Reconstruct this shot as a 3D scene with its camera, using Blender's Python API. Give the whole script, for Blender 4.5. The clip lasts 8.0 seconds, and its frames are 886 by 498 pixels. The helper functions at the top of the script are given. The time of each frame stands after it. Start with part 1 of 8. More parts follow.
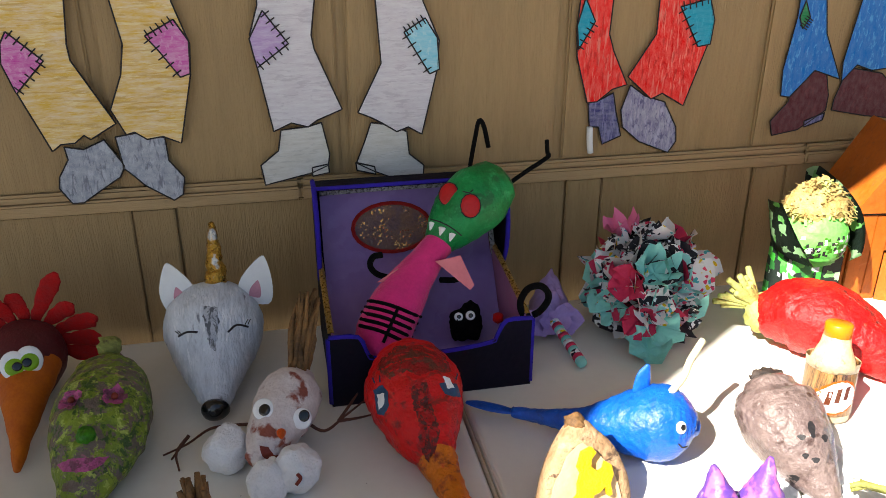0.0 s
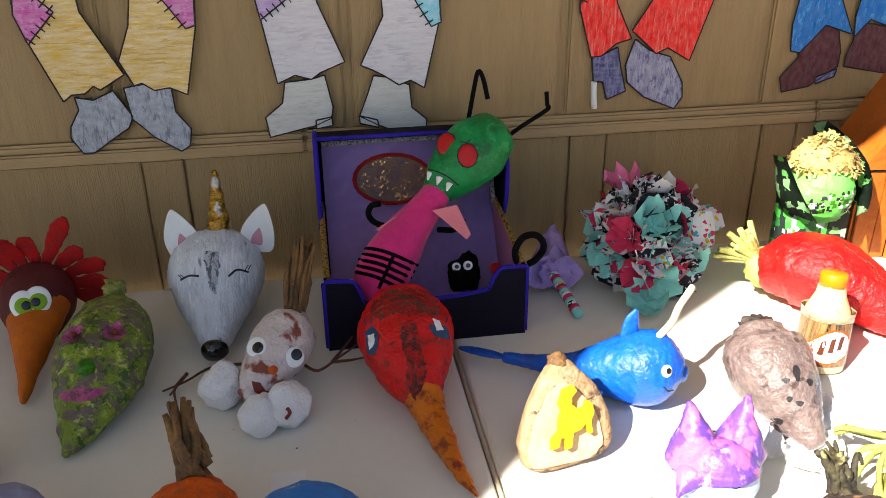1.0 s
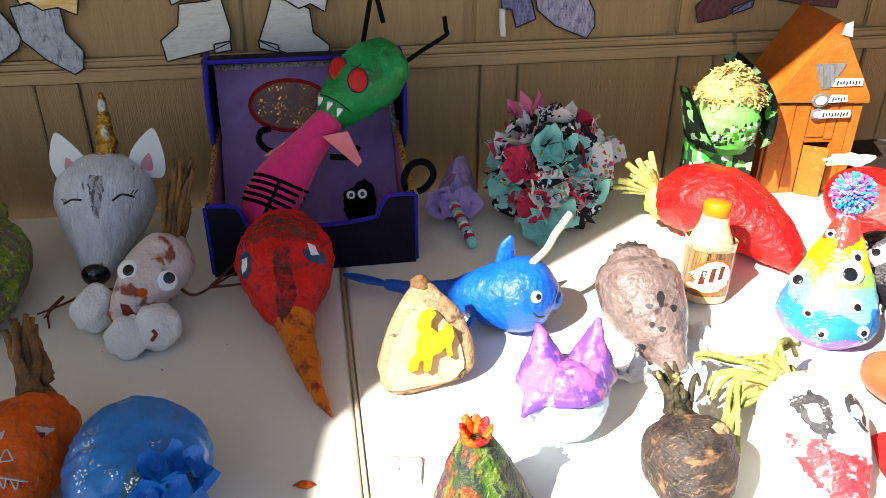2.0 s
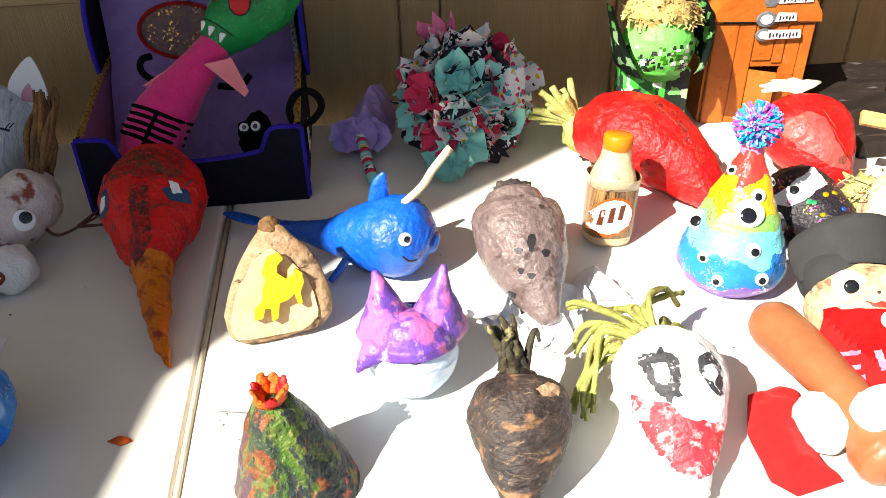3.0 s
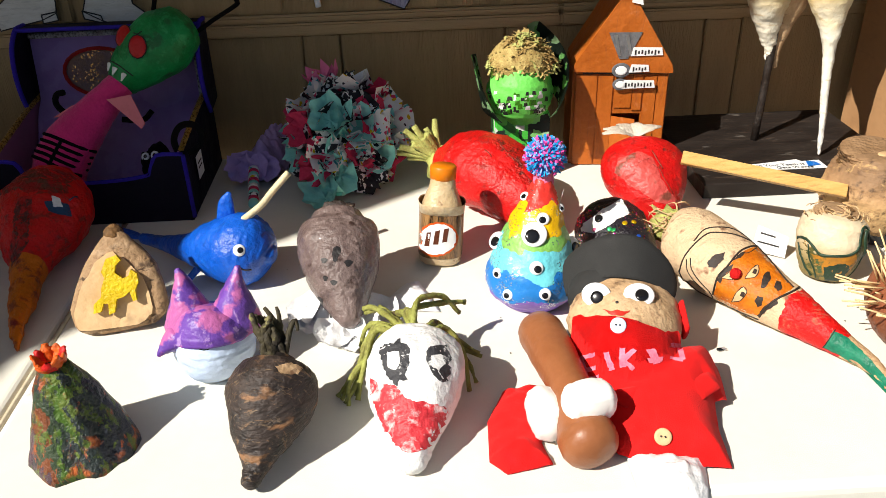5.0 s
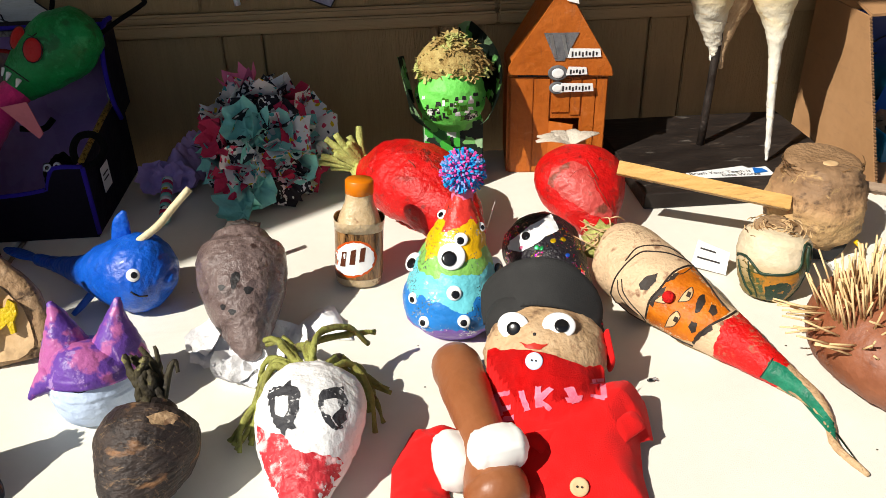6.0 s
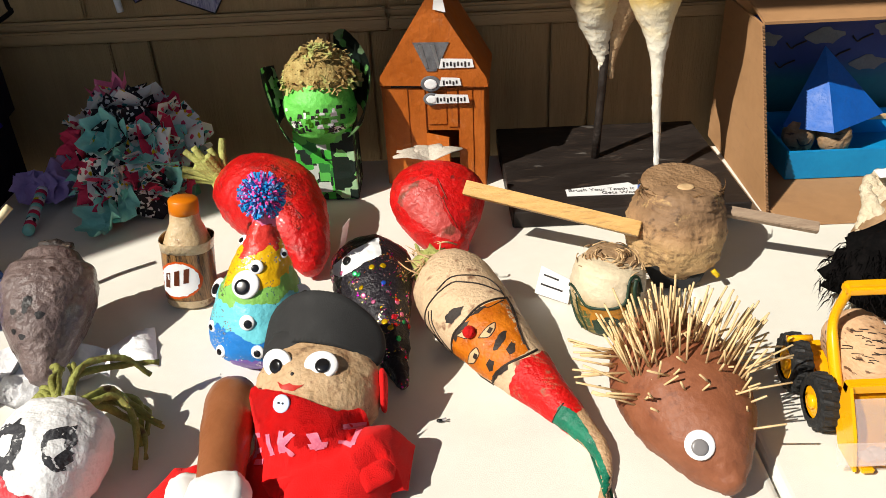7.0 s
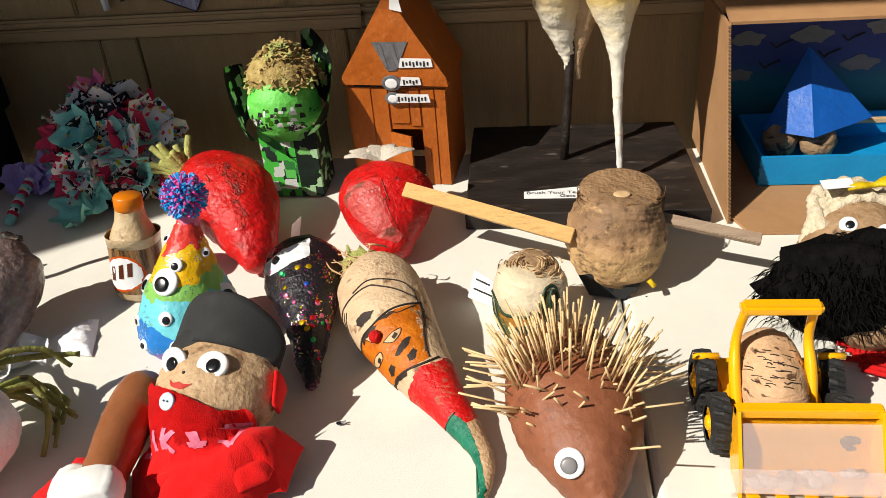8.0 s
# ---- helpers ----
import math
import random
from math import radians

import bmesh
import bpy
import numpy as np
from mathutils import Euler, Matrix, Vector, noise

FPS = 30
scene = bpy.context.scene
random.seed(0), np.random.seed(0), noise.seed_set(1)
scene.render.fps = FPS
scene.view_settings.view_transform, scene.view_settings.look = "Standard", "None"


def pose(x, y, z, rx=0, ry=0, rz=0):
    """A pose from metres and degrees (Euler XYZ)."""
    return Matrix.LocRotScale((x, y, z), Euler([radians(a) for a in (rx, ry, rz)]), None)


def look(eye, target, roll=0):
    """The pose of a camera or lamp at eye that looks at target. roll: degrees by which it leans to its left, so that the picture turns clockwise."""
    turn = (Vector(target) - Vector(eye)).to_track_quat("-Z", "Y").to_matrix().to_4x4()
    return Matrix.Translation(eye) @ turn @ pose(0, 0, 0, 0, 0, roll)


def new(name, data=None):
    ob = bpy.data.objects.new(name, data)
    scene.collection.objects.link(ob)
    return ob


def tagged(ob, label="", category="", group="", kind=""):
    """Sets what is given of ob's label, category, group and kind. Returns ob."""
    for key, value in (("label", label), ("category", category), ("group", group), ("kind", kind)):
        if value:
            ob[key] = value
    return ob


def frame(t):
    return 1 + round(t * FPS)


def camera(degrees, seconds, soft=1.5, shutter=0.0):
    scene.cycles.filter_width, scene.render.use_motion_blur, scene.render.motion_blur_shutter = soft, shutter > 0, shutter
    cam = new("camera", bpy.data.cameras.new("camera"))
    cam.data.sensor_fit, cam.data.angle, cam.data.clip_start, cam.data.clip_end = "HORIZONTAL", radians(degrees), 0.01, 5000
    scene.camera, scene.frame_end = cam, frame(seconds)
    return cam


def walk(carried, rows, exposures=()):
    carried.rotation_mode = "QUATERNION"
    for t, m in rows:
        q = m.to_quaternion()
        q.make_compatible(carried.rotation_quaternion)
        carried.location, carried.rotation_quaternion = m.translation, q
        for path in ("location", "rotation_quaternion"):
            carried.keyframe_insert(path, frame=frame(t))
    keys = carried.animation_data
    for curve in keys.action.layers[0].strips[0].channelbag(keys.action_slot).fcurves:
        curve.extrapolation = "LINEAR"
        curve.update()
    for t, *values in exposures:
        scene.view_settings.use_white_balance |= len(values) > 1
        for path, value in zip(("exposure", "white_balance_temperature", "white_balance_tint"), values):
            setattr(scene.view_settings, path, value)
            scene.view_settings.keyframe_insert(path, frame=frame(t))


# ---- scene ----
cam = camera(56.8, 8.0, soft=0.7)
PATH = [
    (0, (-0.139, -1.161, 0.606), (0.236, 0.623, -0.216), 0.1),
    (0.5, (-0.131, -1.172, 0.599), (0.225, 0.616, -0.222), -0.1),
    (1, (-0.091, -1.201, 0.571), (0.189, 0.583, -0.289), -0.6),
    (1.5, (-0.011, -1.241, 0.546), (0.285, 0.491, -0.41), 0.7),
    (1.7, (0.01, -1.241, 0.545), (0.304, 0.491, -0.41), 0.4),
    (2.8, (0.18, -1.151, 0.517), (0.406, 0.507, -0.579), -0.8),
    (3, (0.232, -1.185, 0.514), (0.405, 0.464, -0.605), -1.5),
    (3.5, (0.351, -1.272, 0.528), (0.372, 0.413, -0.549), -2.4),
    (4, (0.417, -1.303, 0.527), (0.465, 0.406, -0.51), -1.8),
    (4.2, (0.435, -1.307, 0.537), (0.48, 0.398, -0.508), -1.8),
    (5.3, (0.483, -1.321, 0.517), (0.547, 0.422, -0.462), -2.0),
    (5.5, (0.491, -1.315, 0.52), (0.591, 0.419, -0.472), -1.7),
    (6, (0.544, -1.245, 0.511), (0.654, 0.477, -0.499), -1.5),
    (6.5, (0.633, -1.161, 0.507), (0.767, 0.54, -0.537), -1.6),
    (7, (0.798, -1.203, 0.521), (0.768, 0.506, -0.516), -2.9),
    (7.5, (0.918, -1.257, 0.529), (0.668, 0.454, -0.475), -4.9),
    (8, (0.958, -1.188, 0.527), (0.735, 0.497, -0.527), -4.8),
]
walk(cam, [(t, look(eye, target, roll)) for t, eye, target, roll in PATH], [(0, 1.82), (0.5, 1.84), (1.0, 1.92), (1.5, 2.05), (1.7, 1.98), (2.8, 1.62), (3.5, 1.3), (4.2, 0.86), (5.3, 0.48), (6.0, 0.36), (7.0, 0.27), (8.0, 0.25)])

# ---- light ----
SUN = Vector((0.815, 0.58, -0.94)).normalized()      # the way the sunlight goes
world = bpy.data.worlds.new("sky")
scene.world = world
world.use_nodes = True
sky = world.node_tree.nodes.new("ShaderNodeTexSky")
sky.sky_type, sky.sun_disc = "NISHITA", False
sky.sun_elevation = math.asin(-SUN.z)
sky.sun_rotation = math.atan2(-SUN.x, -SUN.y)
back = world.node_tree.nodes["Background"]
back.inputs["Strength"].default_value = 0.042
world.node_tree.links.new(sky.outputs[0], back.inputs["Color"])
sun_data = bpy.data.lights.new("sun", "SUN")
sun_data.energy, sun_data.angle, sun_data.color = 5.0, radians(0.5), (1.0, 0.94, 0.84)
sun = new("sun", sun_data)
sun.matrix_world = look((0, 0, 0), SUN)

# ---- building blocks ----
from mathutils.bvhtree import BVHTree

SURF = {}


def base_of(ob):
    while ob.parent:
        ob = ob.parent
    return Vector(ob.location)


def part(name, bm, material, parent=None, label="", smooth=True):
    """Links a bmesh, given in world places, as one mesh under a thing or a part."""
    bmesh.ops.recalc_face_normals(bm, faces=bm.faces)
    tree = BVHTree.FromBMesh(bm)
    off = base_of(parent) if parent else Vector((0, 0, 0))
    bmesh.ops.translate(bm, verts=bm.verts, vec=-off)
    me = bpy.data.meshes.new(name)
    bm.to_mesh(me)
    bm.free()
    me.materials.append(material)
    if smooth:
        me.shade_smooth()
    ob = new(name, me)
    ob.parent = parent
    SURF[ob] = tree
    if label:
        tagged(ob, label)
    return ob


def thing(name, x, y, z, label, category, group=""):
    ob = new(name)
    ob.location = (x, y, z)
    ob.empty_display_size = 0.02
    return tagged(ob, label, category, group)


def spline(pts, n):
    """Catmull-Rom through rows of numbers, n steps a stretch."""
    P = [np.array(p, float) for p in pts]
    P = [2 * P[0] - P[1], *P, 2 * P[-1] - P[-2]]
    out = []
    for i in range(1, len(P) - 2):
        a, b, c, d = P[i - 1:i + 3]
        for k in range(n):
            t = k / n
            out.append(0.5 * (2 * b + (c - a) * t + (2 * a - 5 * b + 4 * c - d) * t * t + (3 * b - a - 3 * c + d) * t ** 3))
    out.append(P[-2])
    return out


def sweep(rows, seg=28, n=6, bump=0.0, freq=40.0, bm=None, caps=True, flat=False, round_ends=True, up=(0, 0, 1), dome=0.6):
    """A body along rows of (x, y, z, half width, half height), rounded at its ends and made uneven by noise."""
    bm = bm or bmesh.new()
    rows = [tuple(r) + (r[3],) if len(r) == 4 else tuple(r) for r in rows]
    S = spline(rows, n)
    C = [Vector(s[:3]) for s in S]
    rad = [(max(s[3], 0.0004), max(s[4], 0.0004)) for s in S]
    if round_ends:
        for end, nxt in ((0, 1), (-1, -2)):
            w = min(rad[end])
            d = (C[end] - C[nxt]).normalized()
            add = []
            for k in (1, 2, 3):
                a = k * math.pi / 6.2
                add.append((C[end] + d * w * dome * math.sin(a), tuple(q * math.cos(a) for q in rad[end])))
            if end == 0:
                C = [a[0] for a in reversed(add)] + C
                rad = [a[1] for a in reversed(add)] + rad
            else:
                C = C + [a[0] for a in add]
                rad = rad + [a[1] for a in add]
    rings = []
    side = None
    for i, c in enumerate(C):
        d = (C[min(i + 1, len(C) - 1)] - C[max(i - 1, 0)]).normalized()
        ref = Vector(up)
        if side is None:
            side = d.cross(ref) if abs(d.dot(ref)) < 0.95 else d.cross(Vector((1, 0, 0)))
        side = (side - d * side.dot(d)).normalized()
        top = side.cross(d)
        ring = []
        for k in range(seg):
            a = 2 * math.pi * k / seg
            v = side * math.cos(a) * rad[i][0] + top * math.sin(a) * rad[i][1]
            p = c + v
            if bump:
                f = noise.noise(p * freq) + 0.5 * noise.noise(p * freq * 2.7) + 0.9 * noise.noise(p * freq * 0.4)
                f += 0.7 * noise.noise(Vector((i * 0.8, math.cos(a) * 1.3 + 5, math.sin(a) * 1.3))) + 0.35 * noise.noise(p * freq * 6)
                p = p + v.normalized() * bump * 1.25 * f
            ring.append(bm.verts.new(p))
        rings.append(ring)
    for A, B in zip(rings, rings[1:]):
        for k in range(seg):
            bm.faces.new((A[k], A[(k + 1) % seg], B[(k + 1) % seg], B[k]))
    if caps:
        bm.faces.new(rings[0][::-1])
        bm.faces.new(rings[-1])
    return bm


def floor_at(bm, z=0.0005):
    for v in bm.verts:
        if v.co.z < z:
            v.co.z = z + (v.co.z - z) * 0.02
    return bm


def box(x0, x1, y0, y1, z0, z1, bevel=0.0, bm=None, m=None):
    fresh = bmesh.new()
    bmesh.ops.create_cube(fresh, size=1)
    for v in fresh.verts:
        v.co = Vector(((x0 + x1) / 2 + v.co.x * (x1 - x0), (y0 + y1) / 2 + v.co.y * (y1 - y0), (z0 + z1) / 2 + v.co.z * (z1 - z0)))
    if bevel:
        bmesh.ops.bevel(fresh, geom=fresh.edges[:], offset=bevel, segments=2, affect="EDGES")
    if m:
        fresh.transform(m)
    return joined(bm, fresh)


def joined(bm, extra):
    if bm is None:
        return extra
    me = bpy.data.meshes.new("tmp")
    extra.to_mesh(me)
    extra.free()
    bm.from_mesh(me)
    bpy.data.meshes.remove(me)
    return bm


def plate(poly, o, u, v, thick, bm=None, bevel=0.0):
    """A flat sheet: outline poly in (u, v) metres from o, thick along u x v."""
    fresh = bmesh.new()
    o, u, v = Vector(o), Vector(u).normalized(), Vector(v).normalized()
    n = u.cross(v)
    f = fresh.faces.new([fresh.verts.new(o + u * a + v * b) for a, b in poly])
    res = bmesh.ops.extrude_face_region(fresh, geom=[f])
    bmesh.ops.translate(fresh, verts=[g for g in res["geom"] if isinstance(g, bmesh.types.BMVert)], vec=n * thick)
    bmesh.ops.triangulate(fresh, faces=[g for g in fresh.faces if len(g.verts) > 4])
    return joined(bm, fresh)


def ball(c, r, bm=None, bump=0.0, freq=60.0, sub=3, scale=(1, 1, 1), m=None):
    fresh = bmesh.new()
    bmesh.ops.create_icosphere(fresh, subdivisions=sub, radius=r)
    for v in fresh.verts:
        if bump:
            v.co += v.co.normalized() * bump * (noise.noise((v.co + Vector(c)) * freq) + 0.5 * noise.noise((v.co + Vector(c)) * freq * 2.6))
        v.co = Vector((v.co.x * scale[0], v.co.y * scale[1], v.co.z * scale[2]))
    if m:
        fresh.transform(m)
    bmesh.ops.translate(fresh, verts=fresh.verts, vec=c)
    return joined(bm, fresh)


def turn_to(n, up=(0, 0, 1)):
    """Rotation whose z looks along n."""
    n = Vector(n).normalized()
    ref = Vector(up) if abs(n.dot(Vector(up))) < 0.97 else Vector((0, 1, 0))
    x = ref.cross(n).normalized()
    y = n.cross(x)
    return Matrix((x, y, n)).transposed().to_4x4()


def disc(c, n, r, h, bm=None, seg=24, dome=0.3, oval=1.0):
    """A low round button on a surface at c, facing n."""
    fresh = bmesh.new()
    rows = [(1.0, -0.4), (1.0, 0.4), (0.93, 0.75), (0.6, 0.75 + dome * 0.7), (0.0, 0.75 + dome)]
    last = None
    for f, z in rows:
        if f == 0.0:
            top = fresh.verts.new((0, 0, z * h))
            for k in range(seg):
                fresh.faces.new((last[k], last[(k + 1) % seg], top))
        else:
            ring = [fresh.verts.new((r * f * math.cos(2 * math.pi * k / seg), oval * r * f * math.sin(2 * math.pi * k / seg), z * h)) for k in range(seg)]
            if last:
                for k in range(seg):
                    fresh.faces.new((last[k], last[(k + 1) % seg], ring[(k + 1) % seg], ring[k]))
            else:
                fresh.faces.new(ring[::-1])
            last = ring
    fresh.transform(Matrix.Translation(c) @ turn_to(n))
    return joined(bm, fresh)


class Facing:
    """A flat frame of reference before a thing: u to the right, v up, in millimetres, looked at from a standpoint."""

    def __init__(self, c, eye, roll=0.0):
        self.c = Vector(c)
        self.d = (self.c - Vector(eye)).normalized()
        self.u = self.d.cross(Vector((0, 0, 1))).normalized()
        self.v = self.u.cross(self.d)
        a = radians(roll)
        self.u, self.v = self.u * math.cos(a) + self.v * math.sin(a), self.v * math.cos(a) - self.u * math.sin(a)

    def at(self, a, b, deep=0.0):
        return self.c + self.u * (a / 1000) + self.v * (b / 1000) + self.d * (deep / 1000)

    def on(self, body, a, b):
        o = self.at(a, b) - self.d * 0.25
        p, n, _, _ = SURF[body].ray_cast(o, self.d)
        if p is None:
            p, n, _, _ = SURF[body].find_nearest(self.at(a, b))
        if n.dot(self.d) > 0:
            n = -n
        return p, n


def paint(name, body, face, poly, material, parent, lift=0.6, label="", fine=0.004, ragged=1.0):
    """A coat of paint with its own outline on a body: poly in millimetres of the facing frame."""
    bm = bmesh.new()
    rim = []
    for (a, b), (c, d) in zip(poly, list(poly[1:]) + [poly[0]]):
        k = max(1, int(math.hypot(c - a, d - b) / 2.2))
        for i in range(k):
            q = Vector((a + (c - a) * i / k, b + (d - b) * i / k, len(SURF)))
            w = ragged if k > 1 or i else 0
            rim.append((q.x + w * noise.noise(q * 0.35) + 0.6 * w * noise.noise(q * 0.9), q.y + w * noise.noise(q * 0.35 + Vector((9, 9, 9))) + 0.6 * w * noise.noise(q * 0.9 + Vector((4, 4, 4)))))
    bm.faces.new([bm.verts.new((a / 1000, b / 1000, 0)) for a, b in rim])
    bmesh.ops.triangulate(bm, faces=bm.faces[:])
    for _ in range(5):
        long = [e for e in bm.edges if e.calc_length() > fine]
        if not long:
            break
        bmesh.ops.subdivide_edges(bm, edges=long, cuts=1)
        bmesh.ops.triangulate(bm, faces=[f for f in bm.faces if len(f.verts) > 3])
    for v in bm.verts:
        p, n = face.on(body, v.co.x * 1000, v.co.y * 1000)
        v.co = p - face.d * (lift / 1000)
    return part(name, bm, material, parent, label)


def stroke(name, body, face, pts, width, material, parent, label=""):
    """A painted line of some width in millimetres on a body."""
    rows = []
    for a, b in spline(pts, 4):
        p, n = face.on(body, a, b)
        rows.append((*(p + n * 0.0002), width / 2000, width / 2000))
    return part(name, sweep(rows, seg=6, n=1, round_ends=False), material, parent, label)


def eye(body, face, a, b, r, parent, pupil=(0, 0), pr=0.5, normal=None, oval=1.0):
    """A stick-on eye: white dome with a dark pupil."""
    p, n = face.on(body, a, b)
    n = Vector(normal).normalized() if normal else (n - face.d * 0.8).normalized()
    r = r / 1000
    white = part("eye", disc(p, n, r, max(0.0022, r * 0.22), oval=oval), M["eye_white"], parent, "white stick-on eye")
    q = turn_to(n)
    c = p + n * (r * 0.24) + (q.to_3x3() @ Vector((pupil[0] * r, pupil[1] * r, 0)))
    part("pupil", disc(c, n, r * pr, max(0.0012, r * 0.12)), M["black_gloss"], white, "black pupil")
    return white


# ---- materials ----
M = {}


def rich(c, k=1.14):
    """A pigment a little more saturated."""
    g = 0.3 * c[0] + 0.6 * c[1] + 0.1 * c[2]
    return tuple(max(0.003, g + (v - g) * k) for v in c)


def material(name, c1, c2=None, scale=60.0, rough=0.6, bump=0.25, metal=0.0, spots=None, spot_scale=20.0, spot_at=0.62, stretch=(1, 1, 1), coat=0.0, sheen=0.0, bump_scale=None, streaks=None, spec=0.35):
    """Two tones at two scales, spots of a third, fine relief."""
    m = bpy.data.materials.new(name)
    m.use_nodes = True
    nt = m.node_tree
    N, L = nt.nodes, nt.links
    b = N["Principled BSDF"]
    c2 = c2 or tuple(c * 0.82 for c in c1)
    c1, c2 = rich(c1), rich(c2)
    tc = N.new("ShaderNodeTexCoord")
    mp = N.new("ShaderNodeMapping")
    mp.inputs["Scale"].default_value = stretch
    L.new(tc.outputs["Object"], mp.inputs["Vector"])
    n1 = N.new("ShaderNodeTexNoise")
    n1.inputs["Scale"].default_value, n1.inputs["Detail"].default_value = scale, 6
    n2 = N.new("ShaderNodeTexNoise")
    n2.inputs["Scale"].default_value, n2.inputs["Detail"].default_value = scale * 6, 4
    L.new(mp.outputs[0], n1.inputs["Vector"])
    L.new(mp.outputs[0], n2.inputs["Vector"])
    ad = N.new("ShaderNodeMath")
    ad.operation = "MULTIPLY_ADD"
    L.new(n2.outputs["Fac"], ad.inputs[0])
    ad.inputs[1].default_value = 0.5
    L.new(n1.outputs["Fac"], ad.inputs[2])
    rp = N.new("ShaderNodeValToRGB")
    rp.color_ramp.elements[0].position, rp.color_ramp.elements[1].position = 0.55, 0.95
    rp.color_ramp.elements[0].color, rp.color_ramp.elements[1].color = (*c2, 1), (*c1, 1)
    L.new(ad.outputs[0], rp.inputs["Fac"])
    col = rp.outputs["Color"]
    if spots:
        n3 = N.new("ShaderNodeTexNoise")
        n3.inputs["Scale"].default_value, n3.inputs["Detail"].default_value = spot_scale, 5
        L.new(mp.outputs[0], n3.inputs["Vector"])
        r3 = N.new("ShaderNodeValToRGB")
        r3.color_ramp.elements[0].position, r3.color_ramp.elements[1].position = spot_at, spot_at + 0.06
        L.new(n3.outputs["Fac"], r3.inputs["Fac"])
        mx = N.new("ShaderNodeMix")
        mx.data_type = "RGBA"
        L.new(r3.outputs["Color"], mx.inputs["Factor"])
        L.new(col, mx.inputs["A"])
        mx.inputs["B"].default_value = (*spots, 1)
        col = mx.outputs["Result"]
    if streaks:
        tone, way, at = streaks
        m5 = N.new("ShaderNodeMapping")
        m5.inputs["Scale"].default_value = way
        L.new(tc.outputs["Object"], m5.inputs["Vector"])
        n5 = N.new("ShaderNodeTexNoise")
        n5.inputs["Scale"].default_value, n5.inputs["Detail"].default_value, n5.inputs["Roughness"].default_value = 1.0, 7, 0.65
        L.new(m5.outputs[0], n5.inputs["Vector"])
        r5 = N.new("ShaderNodeValToRGB")
        r5.color_ramp.elements[0].position, r5.color_ramp.elements[1].position = at, at + 0.05
        L.new(n5.outputs["Fac"], r5.inputs["Fac"])
        x5 = N.new("ShaderNodeMix")
        x5.data_type = "RGBA"
        L.new(r5.outputs["Color"], x5.inputs["Factor"])
        L.new(col, x5.inputs["A"])
        x5.inputs["B"].default_value = (*tone, 1)
        col = x5.outputs["Result"]
    L.new(col, b.inputs["Base Color"])
    b.inputs["Roughness"].default_value, b.inputs["Metallic"].default_value = rough, metal
    b.inputs["Coat Weight"].default_value, b.inputs["Sheen Weight"].default_value = coat, sheen
    b.inputs["Specular IOR Level"].default_value = spec
    gloss = N.new("ShaderNodeMapRange")
    gloss.inputs["From Min"].default_value, gloss.inputs["From Max"].default_value = 0.3, 0.7
    gloss.inputs["To Min"].default_value, gloss.inputs["To Max"].default_value = max(0.05, rough - 0.10), min(1.0, rough + 0.12)
    L.new(n1.outputs["Fac"], gloss.inputs["Value"])
    L.new(gloss.outputs[0], b.inputs["Roughness"])
    if bump:
        bp = N.new("ShaderNodeBump")
        bp.inputs["Strength"].default_value, bp.inputs["Distance"].default_value = bump, 0.0035
        n4 = N.new("ShaderNodeTexNoise")
        n4.inputs["Scale"].default_value, n4.inputs["Detail"].default_value = bump_scale or scale * 4, 5
        L.new(mp.outputs[0], n4.inputs["Vector"])
        height = n4.outputs["Fac"]
        if scale >= 25:
            lumps = N.new("ShaderNodeMath")
            lumps.operation = "MULTIPLY_ADD"
            L.new(n1.outputs["Fac"], lumps.inputs[0])
            lumps.inputs[1].default_value = 1.0
            L.new(height, lumps.inputs[2])
            height = lumps.outputs[0]
        L.new(height, bp.inputs["Height"])
        L.new(bp.outputs[0], b.inputs["Normal"])
    M[name] = m
    return m


def glaze(name, tone, way, at=0.5, soft=0.12, amount=0.8):
    """A thin second coat of another tone over a material, in patches or streaks by the way's scales."""
    nt = M[name].node_tree
    N, L = nt.nodes, nt.links
    b = N["Principled BSDF"]
    mp = N.new("ShaderNodeMapping")
    mp.inputs["Scale"].default_value = way
    mp.inputs["Location"].default_value = (way[0] * 0.37 + at * 9, tone[0] * 31, tone[1] * 17)
    L.new(N["Texture Coordinate"].outputs["Object"], mp.inputs["Vector"])
    nz = N.new("ShaderNodeTexNoise")
    nz.inputs["Scale"].default_value, nz.inputs["Detail"].default_value, nz.inputs["Roughness"].default_value, nz.inputs["Distortion"].default_value = 1.0, 8, 0.68, 0.4
    L.new(mp.outputs[0], nz.inputs["Vector"])
    mr = N.new("ShaderNodeMapRange")
    mr.interpolation_type = "SMOOTHSTEP"
    mr.inputs["From Min"].default_value, mr.inputs["From Max"].default_value, mr.inputs["To Max"].default_value = at, at + soft, amount
    L.new(nz.outputs["Fac"], mr.inputs["Value"])
    mx = N.new("ShaderNodeMix")
    mx.data_type = "RGBA"
    L.new(mr.outputs[0], mx.inputs["Factor"])
    L.new(b.inputs["Base Color"].links[0].from_socket, mx.inputs["A"])
    mx.inputs["B"].default_value = (*tone, 1)
    L.new(mx.outputs["Result"], b.inputs["Base Color"])


